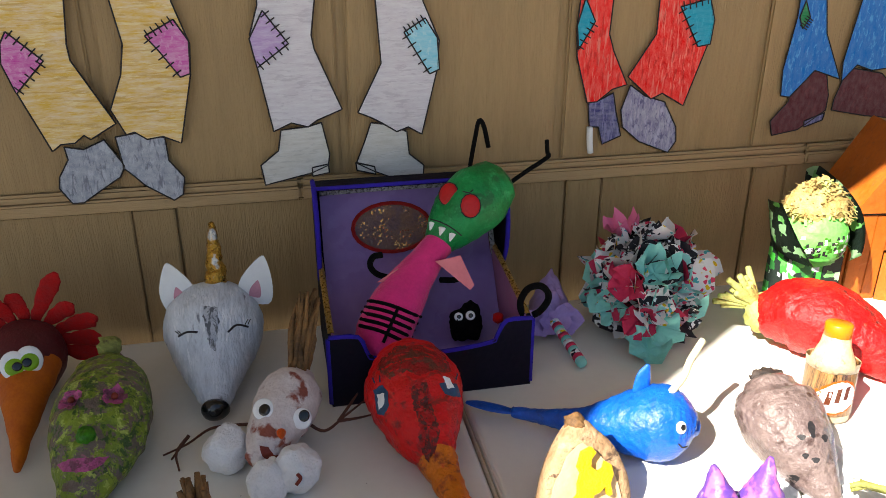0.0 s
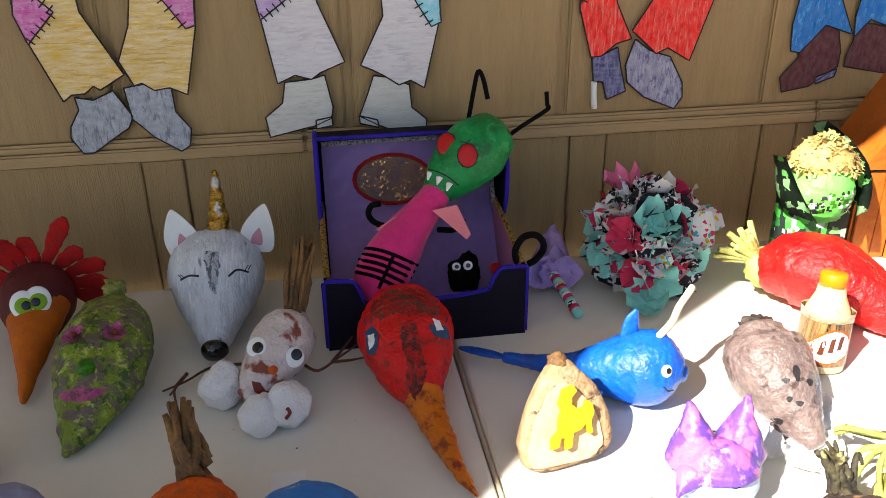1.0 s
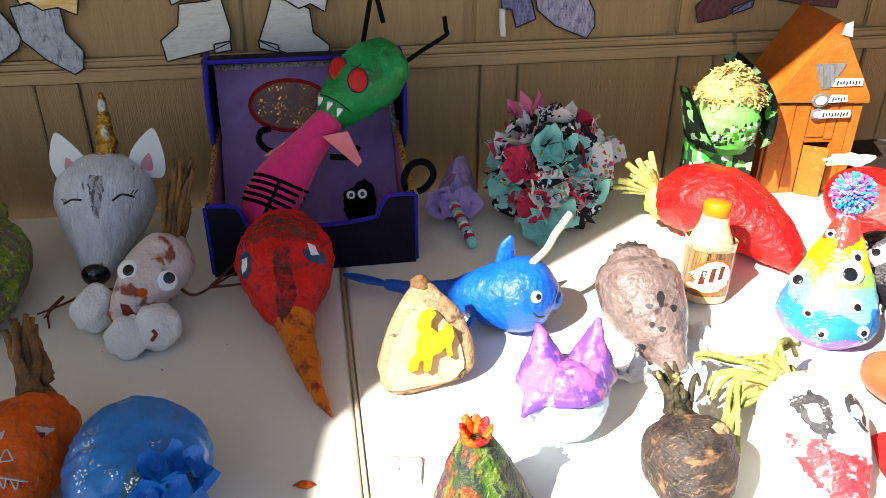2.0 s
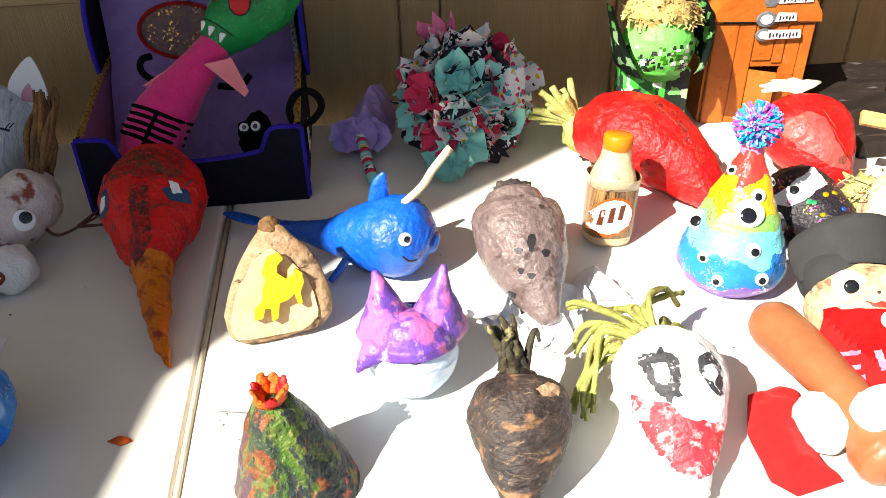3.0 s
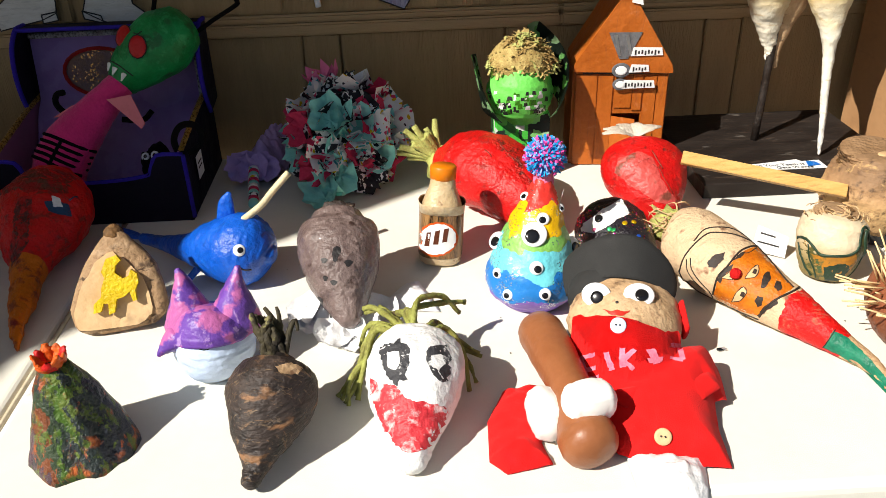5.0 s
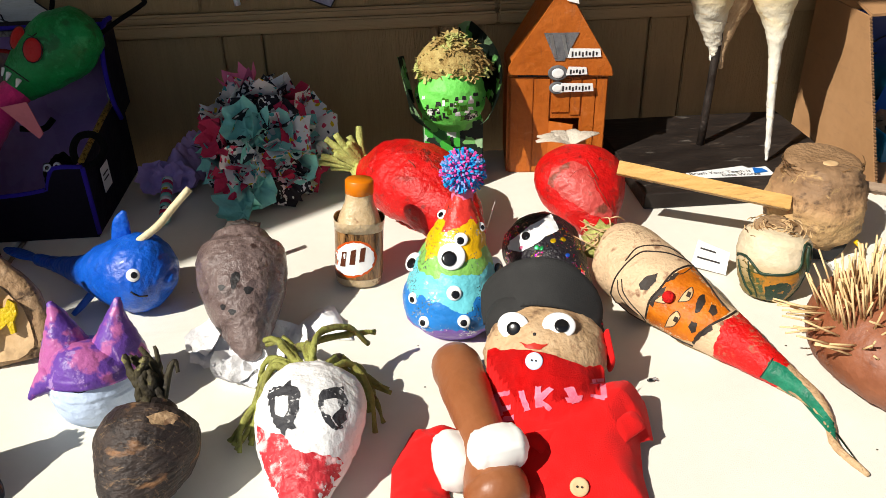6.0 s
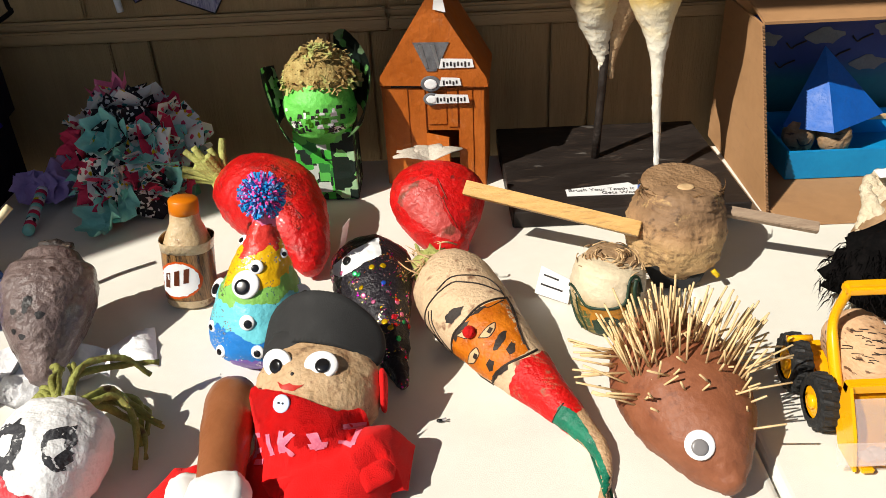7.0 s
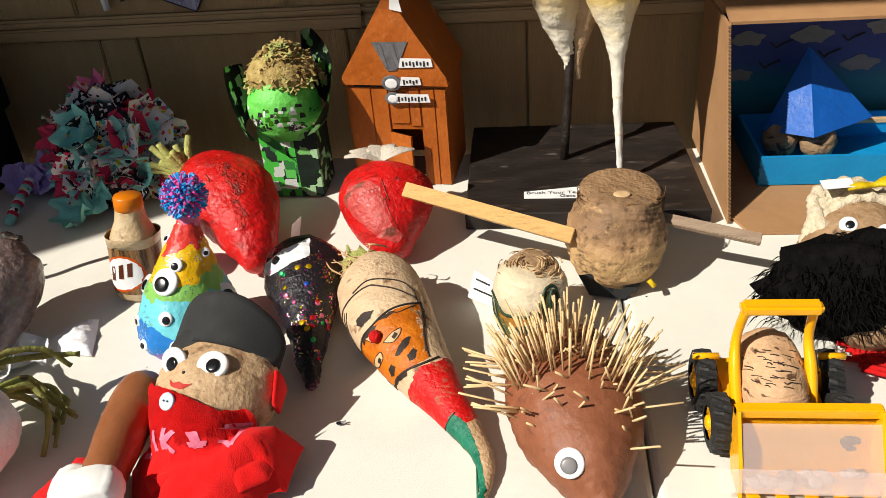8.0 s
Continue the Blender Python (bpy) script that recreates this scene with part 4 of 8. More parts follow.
pencil("yellow_pencil", (0.68, 0.44, 0.11), amount=0.45)
pencil("grey_pencil", (0.28, 0.30, 0.36), stretch=(4, 1, 5), amount=0.3)
pencil("magenta_pencil", (0.55, 0.09, 0.36), amount=0.35)
pencil("lilac_white", (0.60, 0.56, 0.60), amount=0.5)
pencil("cream_pencil", (0.56, 0.54, 0.50), amount=0.4)
pencil("violet_pencil", (0.42, 0.27, 0.52), amount=0.4)
pencil("aqua_pencil", (0.25, 0.58, 0.70), amount=0.3)
pencil("red_marker", (0.80, 0.035, 0.015), stretch=(6, 1, 2.5), amount=0.12)
pencil("teal_marker", (0.02, 0.30, 0.42), amount=0.08)
pencil("navy_marker", (0.05, 0.05, 0.17), stretch=(3, 1, 7), amount=0.22)
pencil("grey_violet_marker", (0.19, 0.18, 0.30), stretch=(7, 1, 2), amount=0.4)
pencil("blue_marker", (0.015, 0.15, 0.46), stretch=(6, 1, 2), amount=0.08)
pencil("maroon_marker", (0.085, 0.02, 0.025), stretch=(5, 1, 3), amount=0.05)
pencil("green_marker", (0.03, 0.22, 0.08), amount=0.1)


for tint, tone, way, amount in (("yellow_pencil", (0.80, 0.66, 0.36), (30, 1, 240), 0.8), ("yellow_pencil", (0.56, 0.31, 0.05), (22, 1, 200), 0.6), ("grey_pencil", (0.48, 0.50, 0.56), (190, 1, 60), 0.8), ("grey_pencil", (0.13, 0.14, 0.18), (160, 1, 40), 0.7), ("magenta_pencil", (0.70, 0.36, 0.56), (120, 1, 120), 0.7), ("lilac_white", (0.46, 0.42, 0.47), (40, 1, 220), 0.5), ("cream_pencil", (0.42, 0.41, 0.40), (40, 1, 200), 0.5), ("violet_pencil", (0.60, 0.46, 0.68), (40, 1, 200), 0.7), ("aqua_pencil", (0.50, 0.72, 0.78), (150, 1, 80), 0.6), ("red_marker", (0.80, 0.26, 0.20), (230, 1, 26), 0.7), ("red_marker", (0.55, 0.015, 0.010), (160, 1, 30), 0.6), ("teal_marker", (0.06, 0.42, 0.54), (200, 1, 60), 0.6), ("navy_marker", (0.24, 0.24, 0.42), (260, 1, 40), 0.8), ("grey_violet_marker", (0.46, 0.44, 0.58), (220, 1, 40), 0.8), ("grey_violet_marker", (0.07, 0.06, 0.17), (160, 1, 60), 0.7), ("blue_marker", (0.12, 0.38, 0.68), (200, 1, 60), 0.7), ("maroon_marker", (0.16, 0.05, 0.055), (160, 1, 60), 0.7)):
    glaze(tint, tone, way, 0.53, 0.08, amount)


def paper_legs(x, label, y, pieces, stitches):
    T = thing("trousers_cutout", x, y, 0.19, label, "wall decoration", "paper legs pinned on the wall")
    for name, mat, step, pts in pieces:
        yy = y - 0.0008 * step
        poly = [(a / 1000, b / 1000) for a, b in pts]
        part(name, plate(poly, (0, yy, 0), (1, 0, 0), (0, 0, 1), 0.0006), M[mat], T, smooth=False)
        loop = [(a, yy - 0.0007, b) for a, b in poly]
        line = [(*Vector(p).lerp(Vector(q), f), 0.0011) for p, q in zip(loop, loop[1:] + loop[:1]) for f in (0.0, 0.08, 0.5, 0.92)]
        part("ink_outline", sweep(line + line[:1], seg=5, n=1, caps=False, round_ends=False, up=(0, 1, 0)), M["ink"], T)
    for step, a, b in stitches:
        a, b = Vector((a[0], y - 0.0008 * step - 0.0008, a[1])) / 1, Vector((b[0], y - 0.0008 * step - 0.0008, b[1]))
        a = Vector((a.x / 1000, a.y, a.z / 1000))
        b = Vector((b.x / 1000, b.y, b.z / 1000))
        n = Vector((0, 1, 0)).cross(b - a).normalized()
        bm = bmesh.new()
        for k in range(5):
            c = a.lerp(b, (k + 0.5) / 5)
            sweep([(*(c - n * 0.007), 0.0009), (*(c + n * 0.007), 0.0009)], seg=5, n=1, bm=bm, round_ends=False)
        part("stitches", bm, M["ink"], T)
    return T


paper_legs(-0.35, "yellow crayoned paper trousers with pink patches and grey boots", -0.0172, [
    ("boot", "grey_pencil", 0, [(-420, 277), (-396, 272), (-368, 284), (-347, 246), (-355, 230), (-379, 215), (-408, 196), (-423, 196), (-436, 219), (-433, 235), (-418, 259)]),
    ("boot", "grey_pencil", 1, [(-353, 287), (-327, 291), (-289, 283), (-288, 250), (-270, 224), (-275, 199), (-288, 191), (-323, 215), (-339, 233), (-348, 242)]),
    ("trouser_leg", "yellow_pencil", 2, [(-455, 560), (-380, 560), (-387, 466), (-393, 413), (-392, 392), (-349, 306), (-384, 286), (-392, 292), (-405, 282), (-423, 281), (-435, 272), (-463, 350), (-474, 405)]),
    ("trouser_leg", "yellow_pencil", 2.6, [(-345, 560), (-270, 560), (-258, 463), (-241, 408), (-245, 367), (-268, 274), (-291, 285), (-312, 282), (-327, 293), (-338, 290), (-353, 325), (-333, 371), (-325, 411), (-333, 465)]),
    ("patch", "magenta_pencil", 3.6, [(-462, 431), (-424, 393), (-464, 352), (-475, 391), (-471, 416)]),
    ("patch", "magenta_pencil", 3.9, [(-296, 420), (-258, 440), (-242, 412), (-245, 369), (-258, 365), (-282, 402)])],
    [(4.4, (-462, 431), (-424, 393)), (4.4, (-424, 393), (-464, 352)), (4.7, (-296, 420), (-258, 440)), (4.7, (-296, 420), (-258, 365))])
paper_legs(-0.03, "pale lilac crayoned paper trousers with patches and white boots", -0.0172, [
    ("boot", "cream_pencil", 0, [(-132, 284), (-94, 287), (-75, 292), (-66, 245), (-69, 228), (-93, 218), (-160, 204), (-164, 234), (-138, 254)]),
    ("heel", "cream_pencil", 0.6, [(-92, 226), (-69, 230), (-68, 217), (-92, 213)]),
    ("boot", "cream_pencil", 1, [(-5, 288), (20, 284), (47, 272), (50, 238), (72, 219), (69, 183), (-3, 215), (-28, 229), (-14, 263)]),
    ("heel", "cream_pencil", 1.6, [(-29, 230), (-2, 222), (0, 210), (-28, 218)]),
    ("trouser_leg", "lilac_white", 2, [(-150, 560), (-70, 560), (-75, 459), (-82, 414), (-79, 395), (-45, 310), (-81, 296), (-94, 287), (-117, 294), (-142, 283), (-157, 375), (-163, 417), (-150, 455)]),
    ("trouser_leg", "lilac_white", 2.6, [(0, 560), (75, 560), (72, 455), (95, 401), (91, 357), (69, 267), (49, 279), (32, 273), (11, 287), (-5, 296), (-23, 304), (12, 372)]),
    ("patch", "violet_pencil", 3.6, [(-144, 448), (-113, 404), (-157, 373), (-164, 412)]),
    ("patch", "aqua_pencil", 3.9, [(45, 414), (75, 432), (92, 405), (95, 361), (81, 355)])],
    [(4.4, (-144, 448), (-113, 404)), (4.4, (-113, 404), (-157, 373)), (4.7, (45, 414), (75, 432)), (4.7, (45, 414), (81, 355))])
paper_legs(0.40, "red crayoned paper trousers with blue patches and navy boots", -0.0112, [
    ("boot", "navy_marker", 0, [(326, 299), (340, 300), (366, 312), (373, 281), (384, 244), (354, 232), (346, 260), (331, 261)]),
    ("boot", "grey_violet_marker", 1, [(392, 323), (417, 305), (451, 294), (475, 253), (478, 230), (466, 212), (415, 233), (385, 258), (380, 285)]),
    ("trouser_leg", "red_marker", 2, [(310, 560), (360, 560), (353, 448), (351, 400), (360, 375), (386, 324), (363, 318), (340, 300), (324, 299), (303, 369), (300, 410)]),
    ("trouser_leg", "red_marker", 2.6, [(424, 560), (505, 560), (505, 445), (514, 412), (510, 378), (482, 287), (445, 308), (427, 300), (386, 336), (425, 398)]),
    ("patch", "teal_marker", 3.6, [(310, 452), (315, 443), (327, 419), (304, 379), (300, 414)]),
    ("patch", "teal_marker", 3.9, [(459, 436), (505, 447), (516, 416), (514, 380), (494, 377)])],
    [(4.4, (327, 419), (304, 379)), (4.7, (459, 436), (505, 447)), (4.7, (459, 436), (494, 377))])
curl = bmesh.new()
for k in range(1):
    sweep([(0.330, -0.017, 0.262, 0.0065, 0.0045), (0.331, -0.018, 0.24, 0.0065, 0.0045), (0.333, -0.019, 0.222, 0.0065, 0.0045)], seg=14, n=3, bm=curl, round_ends=False)
tagged(part("paper_curl", curl, M["paper_white"]), "curled white paper edge on the navy boot", "paper")
paper_legs(0.75, "blue crayoned paper trousers with green patch and maroon boots", -0.0112, [
    ("boot", "maroon_marker", 0, [(664, 329), (724, 331), (736, 290), (736, 266), (691, 236), (646, 229), (639, 253), (666, 284)]),
    ("heel", "navy_marker", 0.6, [(700, 250), (735, 262), (733, 250), (702, 240)]),
    ("boot", "maroon_marker", 1, [(762, 334), (826, 322), (881, 273), (878, 245), (812, 253), (746, 266), (747, 284)]),
    ("trouser_leg", "blue_marker", 2, [(652, 560), (705, 560), (700, 440), (711, 389), (750, 316), (702, 332), (665, 291), (649, 294), (645, 334), (655, 416)]),
    ("trouser_leg", "blue_marker", 2.6, [(777, 560), (870, 560), (878, 436), (906, 337), (804, 328), (776, 338), (753, 312), (749, 343)]),
    ("patch", "green_marker", 3.6, [(664, 440), (676, 415), (666, 398), (658, 415)])],
    [(4.4, (676, 415), (666, 398))])

# ---- red feathered bird ----
T = thing("feathered_bird", -0.47, -0.2, 0, "dark red bird head with felt feathers and orange beak", "craft", "decorated root crafts")
bird = part("head", floor_at(sweep([(-0.478, -0.145, 0.05, 0.03), (-0.475, -0.165, 0.052, 0.046), (-0.470, -0.195, 0.048, 0.045), (-0.465, -0.22, 0.042, 0.036)], bump=0.001)), M["dark_red_clay"], T)
part("beak", floor_at(sweep([(-0.466, -0.205, 0.052, 0.040, 0.030), (-0.461, -0.25, 0.040, 0.028, 0.023), (-0.455, -0.31, 0.022, 0.012), (-0.450, -0.355, 0.010, 0.004)], bump=0.001)), M["orange_clay"], T, "orange clay beak")
rnd = random.Random(11)
for k in range(11):
    a = radians(-20 + 22 * k)
    L = rnd.uniform(0.046, 0.070)
    bend = Vector((rnd.uniform(-0.012, 0.012), rnd.uniform(-0.02, 0.004), rnd.uniform(-0.006, 0.012)))
    b0 = Vector((-0.475 + 0.03 * math.cos(a), -0.15, 0.055 + 0.03 * math.sin(a)))
    d = Vector((math.cos(a), 0.05, math.sin(a))).normalized()
    rows = [(*(b0 + d * L * f + bend * f * f), w, 0.0016) for f, w in ((0, 0.005), (0.3, 0.008), (0.65, 0.0120), (0.88, 0.011), (1.0, 0.004))]
    part("feather", sweep(rows, seg=12, n=5, bump=0.0016, freq=110, up=(0, 1, 0)), M["red_feather"], T, "red felt feather")
F = Facing((-0.472, -0.2, 0.06), (-0.14, -1.16, 0.61))
for a in (-14, 14):
    e = part("eye", disc(near(bird, F.at(a, 8) - F.d * 0.06)[0] - F.d * 0.002, -F.d, 0.0155, 0.004, oval=1.15), M["eye_white"], T, "white oval eye")
    c = near(bird, F.at(a, 8) - F.d * 0.06)[0] - F.d * 0.0055
    part("iris", disc(c - F.v * 0.002, -F.d, 0.0105, 0.002), material("iris_green", (0.25, 0.42, 0.04), None, 50, 0.4, 0), e, "lime green iris")
    part("pupil", disc(c - F.u * 0.003 * (1 if a > 0 else -1) - F.v * 0.002 - F.d * 0.0018, -F.d, 0.0055, 0.0015), M["black_gloss"], e)

# ---- green mask features ----
T = mask.parent
F = Facing((-0.36, -0.33, 0.045), (-0.09, -1.2, 0.57))
material("pink_mottle", (0.46, 0.11, 0.25), (0.30, 0.07, 0.15), 60, 0.5, 0.6)
glaze("pink_mottle", (0.15, 0.05, 0.075), (80, 80, 80), 0.50, 0.08, 0.85)
material("deep_green", (0.06, 0.22, 0.02), (0.03, 0.12, 0.01), 60, 0.5, 0.5)
for c in ((-25, 30), (16, 23)):
    p, n = F.on(mask, *c)
    part("painted_eye", crumple(p + n * 0.001, 0.013, 3 + c[0], rays=5, cup=0.25, direction=n, amp=0.25), M["pink_mottle"], T, "pink crumpled eye")
    part("eye_centre", ball(p + n * 0.003, 0.004, sub=2, bump=0.001), M["blood_red"], T)
p, n = F.on(mask, -20, -7)
part("nose", ball(p, 0.0105, bump=0.003, freq=120, sub=3, scale=(1, 1.1, 0.8)), M["deep_green"], T, "green lump nose")
paint("mouth", mask, F, [(-53, -29), (-40, -25), (-26, -28), (-3, -34), (-12, -40), (-29, -42), (-49, -36)], M["pink_mottle"], T, 1.2)
stroke("lip_line", mask, F, [(-48, -32), (-28, -34), (-8, -36)], 1.6, M["blood_red"], T)
part("top_tuft", ball((-0.362, -0.222, 0.078), 0.014, bump=0.006, freq=150, sub=3), M["stem_green"], T)

# ---- fox features ----
T = fox.parent
F = Facing((-0.239, -0.19, 0.07), (-0.09, -1.2, 0.57))
stroke("closed_eye", fox, F, [(-45, 1), (-34, 5), (-22, 3)], 2.8, M["ink"], T)
stroke("closed_eye", fox, F, [(14, -3), (26, 4), (40, -1)], 2.8, M["ink"], T)
for x, s in ((-43, 1), (-40, 1), (36, -1), (40, -1)):
    stroke("eyelash", fox, F, [(x, 2), (x - 3 * s, 6), (x - 5 * s, 8)], 1.3, M["ink"], T)
material("stain_grey", (0.46, 0.48, 0.53), (0.36, 0.38, 0.43), 60, 0.5, 0.5)
glaze("stain_grey", (0.09, 0.095, 0.11), (150, 60, 60), 0.46, 0.08, 0.95)
paint("grey_stain", fox, F, [(-10, 34), (6, 30), (5, 10), (0, -8), (-5, -24), (-11, -14), (-12, 8), (-13, 22)], M["stain_grey"], T, 0.4, ragged=2.5)
part("nose", ball((-0.2385, -0.298, 0.0205), 0.0160, sub=3, bump=0.001, scale=(1.1, 0.7, 0.9)), M["black_gloss"], T, "black painted nose")
material("ear_pink", (0.60, 0.30, 0.36), None, 50, 0.7, 0.1)
for cx, lean in ((-0.278, -14), (-0.186, 16)):
    ear = [(-0.022, -0.006), (0.020, -0.008), (0.021, 0.018), (0.006, 0.052), (-0.004, 0.056), (-0.022, 0.024)]
    a = radians(lean)
    u, v = Vector((math.cos(a), 0.1, -math.sin(a))), Vector((math.sin(a), 0.12, math.cos(a)))
    o = Vector((cx, -0.158, 0.098))
    ear = [tuple(p) for p in spline(ear + ear[:1], 4)][:-1]
    e = part("ear", plate(ear, o, u, v, 0.0025), M["paper_white"], T, "white paper ear", smooth=False)
    part("inner_ear", plate([(x * 0.34, y * 0.36 + 0.003) for x, y in ear], o + u.cross(v) * 0.0022, u, v, 0.0006), M["ear_pink"], e, smooth=False)
rows = []
for k in range(22):
    f = k / 21
    a = f * 22
    rows.append((-0.232 + 0.0026 * math.cos(a) * (1 - f), -0.158 + 0.030 * f + 0.0026 * math.sin(a) * (1 - f), 0.112 + 0.084 * f, 0.0125 * (1 - f) ** 0.8 + 0.003))
part("horn", sweep(rows, seg=12, n=2, bump=0.0013, freq=220), M["gold_foil"], T, "twisted gold foil horn")

# ---- snowman ----
T = thing("snow_figure", -0.165, -0.37, 0, "white stained root figure with cotton balls and twig arms", "craft", "decorated root crafts")
snow = part("head", floor_at(sweep([(-0.140, -0.318, 0.055, 0.026), (-0.145, -0.330, 0.053, 0.036), (-0.160, -0.362, 0.047, 0.035), (-0.178, -0.398, 0.036, 0.024), (-0.188, -0.416, 0.030, 0.014)], bump=0.002, freq=70)), material("snow_paint", (0.68, 0.62, 0.60), (0.55, 0.47, 0.45), 40, 0.5, 0.6, spots=(0.26, 0.07, 0.045), spot_scale=34, spot_at=0.57), T)
F = Facing((-0.160, -0.362, 0.06), (-0.14, -1.16, 0.61))
eye(snow, F, -19, -2, 12, T, (0.25, -0.1), 0.55)
eye(snow, F, 22, -18, 12, T, (0.2, 0.2), 0.55)
p, n = F.on(snow, -2, -30)
part("nose", sweep([(*p, 0.0055), (*(p + n * 0.012 - F.v * 0.006 - F.u * 0.004), 0.002)], seg=10, n=3), M["orange_paint"], T, "orange carrot nose")
paint("mouth", snow, F, [(-26, -40), (-18, -42), (-12, -52), (6, -56), (14, -52), (6, -62), (-14, -62), (-24, -52)], M["blood_red"], T, 0.6)
part("tooth", sweep([(*F.on(snow, -14, -58)[0], 0.005), (*(F.on(snow, -14, -58)[0] - F.d * 0.008), 0.005)], seg=12, n=2), M["white_clay"], T)
strands("hair_strand", "stem_brown", T, (-0.135, -0.315, 0.075), (-0.118, -0.275, 0.148), 30, (0.010, 0.014), 0.0036, 21, 0.008)
for c, r in (((-0.221, -0.384, 0.025), 0.026), ((-0.190, -0.380, 0.019), 0.020), ((-0.179, -0.442, 0.021), 0.022), ((-0.147, -0.432, 0.025), 0.026)):
    b = ball(c, r, bump=0.0055, freq=48, sub=4)
    part("cotton_ball", floor_at(b), M["cotton"], T, "white cotton ball")
part("stain_mark", tube([(-0.147, -0.456, 0.036), (-0.144, -0.458, 0.031), (-0.149, -0.460, 0.025)], 0.002), M["blood_red"], T)
for pts in ([(-0.19, -0.345, 0.026), (-0.215, -0.328, 0.016), (-0.245, -0.318, 0.008), (-0.269, -0.345, 0.010), (-0.296, -0.356, 0.006)], [(-0.267, -0.342, 0.019), (-0.280, -0.362, 0.012), (-0.276, -0.385, 0.004)], [(-0.267, -0.342, 0.019), (-0.286, -0.366, 0.006)], [(-0.135, -0.355, 0.03), (-0.113, -0.374, 0.026), (-0.087, -0.350, 0.026), (-0.062, -0.330, 0.030)], [(-0.095, -0.358, 0.026), (-0.075, -0.352, 0.022), (-0.056, -0.346, 0.02)], [(-0.095, -0.358, 0.026), (-0.078, -0.332, 0.03), (-0.068, -0.318, 0.034)]):
    part("twig", tube(pts, 0.0022, 7, 5, 0.0011), material("twig_brown", (0.12, 0.05, 0.03), (0.07, 0.03, 0.02), 80, 0.7, 0.4) if "twig_brown" not in M else M["twig_brown"], T, "thin brown twig arm")

# ---- open toy box with a root figure ----
T = thing("open_craft_box", 0.03, -0.19, 0, "black craft box with purple lining and open lid", "box")
bx0, bx1, by0, by1 = -0.098, 0.161, -0.288, -0.085
front = [(0, 0), (0.259, 0), (0.259, 0.097), (0.225, 0.097), (0.213, 0.076), (0.205, 0.068), (0.15, 0.062), (0.06, 0.062), (0.046, 0.072), (0.036, 0.095), (0, 0.098)]
part("front_panel", plate(front, (bx0, by0, 0), (1, 0, 0), (0, 0, 1), 0.004), M["box_black"], T, smooth=False)
side = [(0, 0), (0.20, 0), (0.20, 0.12), (0.12, 0.115), (0.05, 0.105), (0, 0.097)]
for x in (bx0, bx1 - 0.004):
    part("side_panel", plate(side, (x, by0 + 0.002, 0), (0, 1, 0), (0, 0, 1), 0.004), M["box_black"], T, smooth=False)
part("bottom", box(bx0 + 0.004, bx1 - 0.004, by0 + 0.004, by1, 0.001, 0.005), M["purple_lining"], T, smooth=False)
part("back_panel", box(bx0 + 0.004, bx1 - 0.004, by1, by1 + 0.004, 0.001, 0.12), M["box_black"], T, smooth=False)
for x in (bx0 + 0.0045, bx1 - 0.0085):
    part("side_lining", plate([(a * 0.96, b * 0.97) for a, b in side], (x, by0 + 0.006, 0.004), (0, 1, 0), (0, 0, 1), 0.0025), material("pink_lining", (0.36, 0.15, 0.26), None, 20, 0.5, 0.1) if "pink_lining" not in M else M["pink_lining"], T, smooth=False)
sweep_rows = [(0.205, 0.008), (0.170, 0.045), (0.128, 0.104), (0.108, 0.120), (0.100, 0.145), (0.090, 0.20), (0.086, 0.212)]
bm = bmesh.new()
prev = None
for y, z in spline(sweep_rows, 4):
    r = [bm.verts.new((x, -y, z)) for x in (bx0 + 0.010, bx1 - 0.010)]
    if prev:
        bm.faces.new((prev[0], prev[1], r[1], r[0]))
    prev = r
bmesh.ops.solidify(bm, geom=bm.faces[:], thickness=0.002)
lining = part("back_lining", bm, M["purple_lining"], T, "glossy purple lining")
part("lid_back", box(bx0 + 0.004, bx1 + 0.004, -0.080, -0.076, 0.12, 0.222), M["box_black"], T, smooth=False)
part("lid_top", box(bx0 + 0.004, bx1 + 0.004, -0.110, -0.076, 0.222, 0.226), M["box_black"], T, smooth=False)
dshape = [(-0.078, 0.105), (-0.078, 0.226), (-0.108, 0.226), (-0.135, 0.205), (-0.146, 0.170), (-0.142, 0.130), (-0.125, 0.098)]
for x in (bx0, bx1 + 0.004):
    part("lid_side", plate(dshape, (x, 0, 0), (0, 1, 0), (0, 0, 1), 0.004), M["box_black"], T, smooth=False)
    part("edge_cord", tube([(x + 0.002, a, b) for a, b in dshape[1:]], 0.0034, 8, 4), M["blue_cord"], T, "blue pipe-cleaner edging")
part("edge_cord", tube([(bx0 + a, by0 - 0.001, b) for a, b in front[2:]], 0.0034, 8, 3), M["blue_cord"], T, "blue pipe-cleaner edging")
for x in (bx0, bx1):
    part("edge_cord", tube([(x, by0 - 0.001, 0.004), (x, by0 - 0.001, 0.096)], 0.0036, 8, 3), M["blue_cord"], T, "blue pipe-cleaner edging")
    part("glitter_trim", tube([(x + (0.004 if x < 0 else -0.004), by0 + 0.01 + a, b + 0.002) for a, b in ((0, 0.097), (0.06, 0.106), (0.13, 0.116), (0.19, 0.121))], 0.004, 8, 3), M["gold_tinsel"], T, "gold tinsel trim")
part("edge_cord", tube([(bx0 + 0.002, -0.110, 0.226), (bx1 + 0.006, -0.110, 0.226)], 0.003, 8, 2), M["blue_cord"], T)
part("glitter_trim", tube([(bx0 + 0.01, -0.089, 0.212), (0.03, -0.089, 0.213), (bx1 - 0.008, -0.089, 0.211)], 0.004, 8, 3), M["silver_tinsel"], T, "silver tinsel trim")
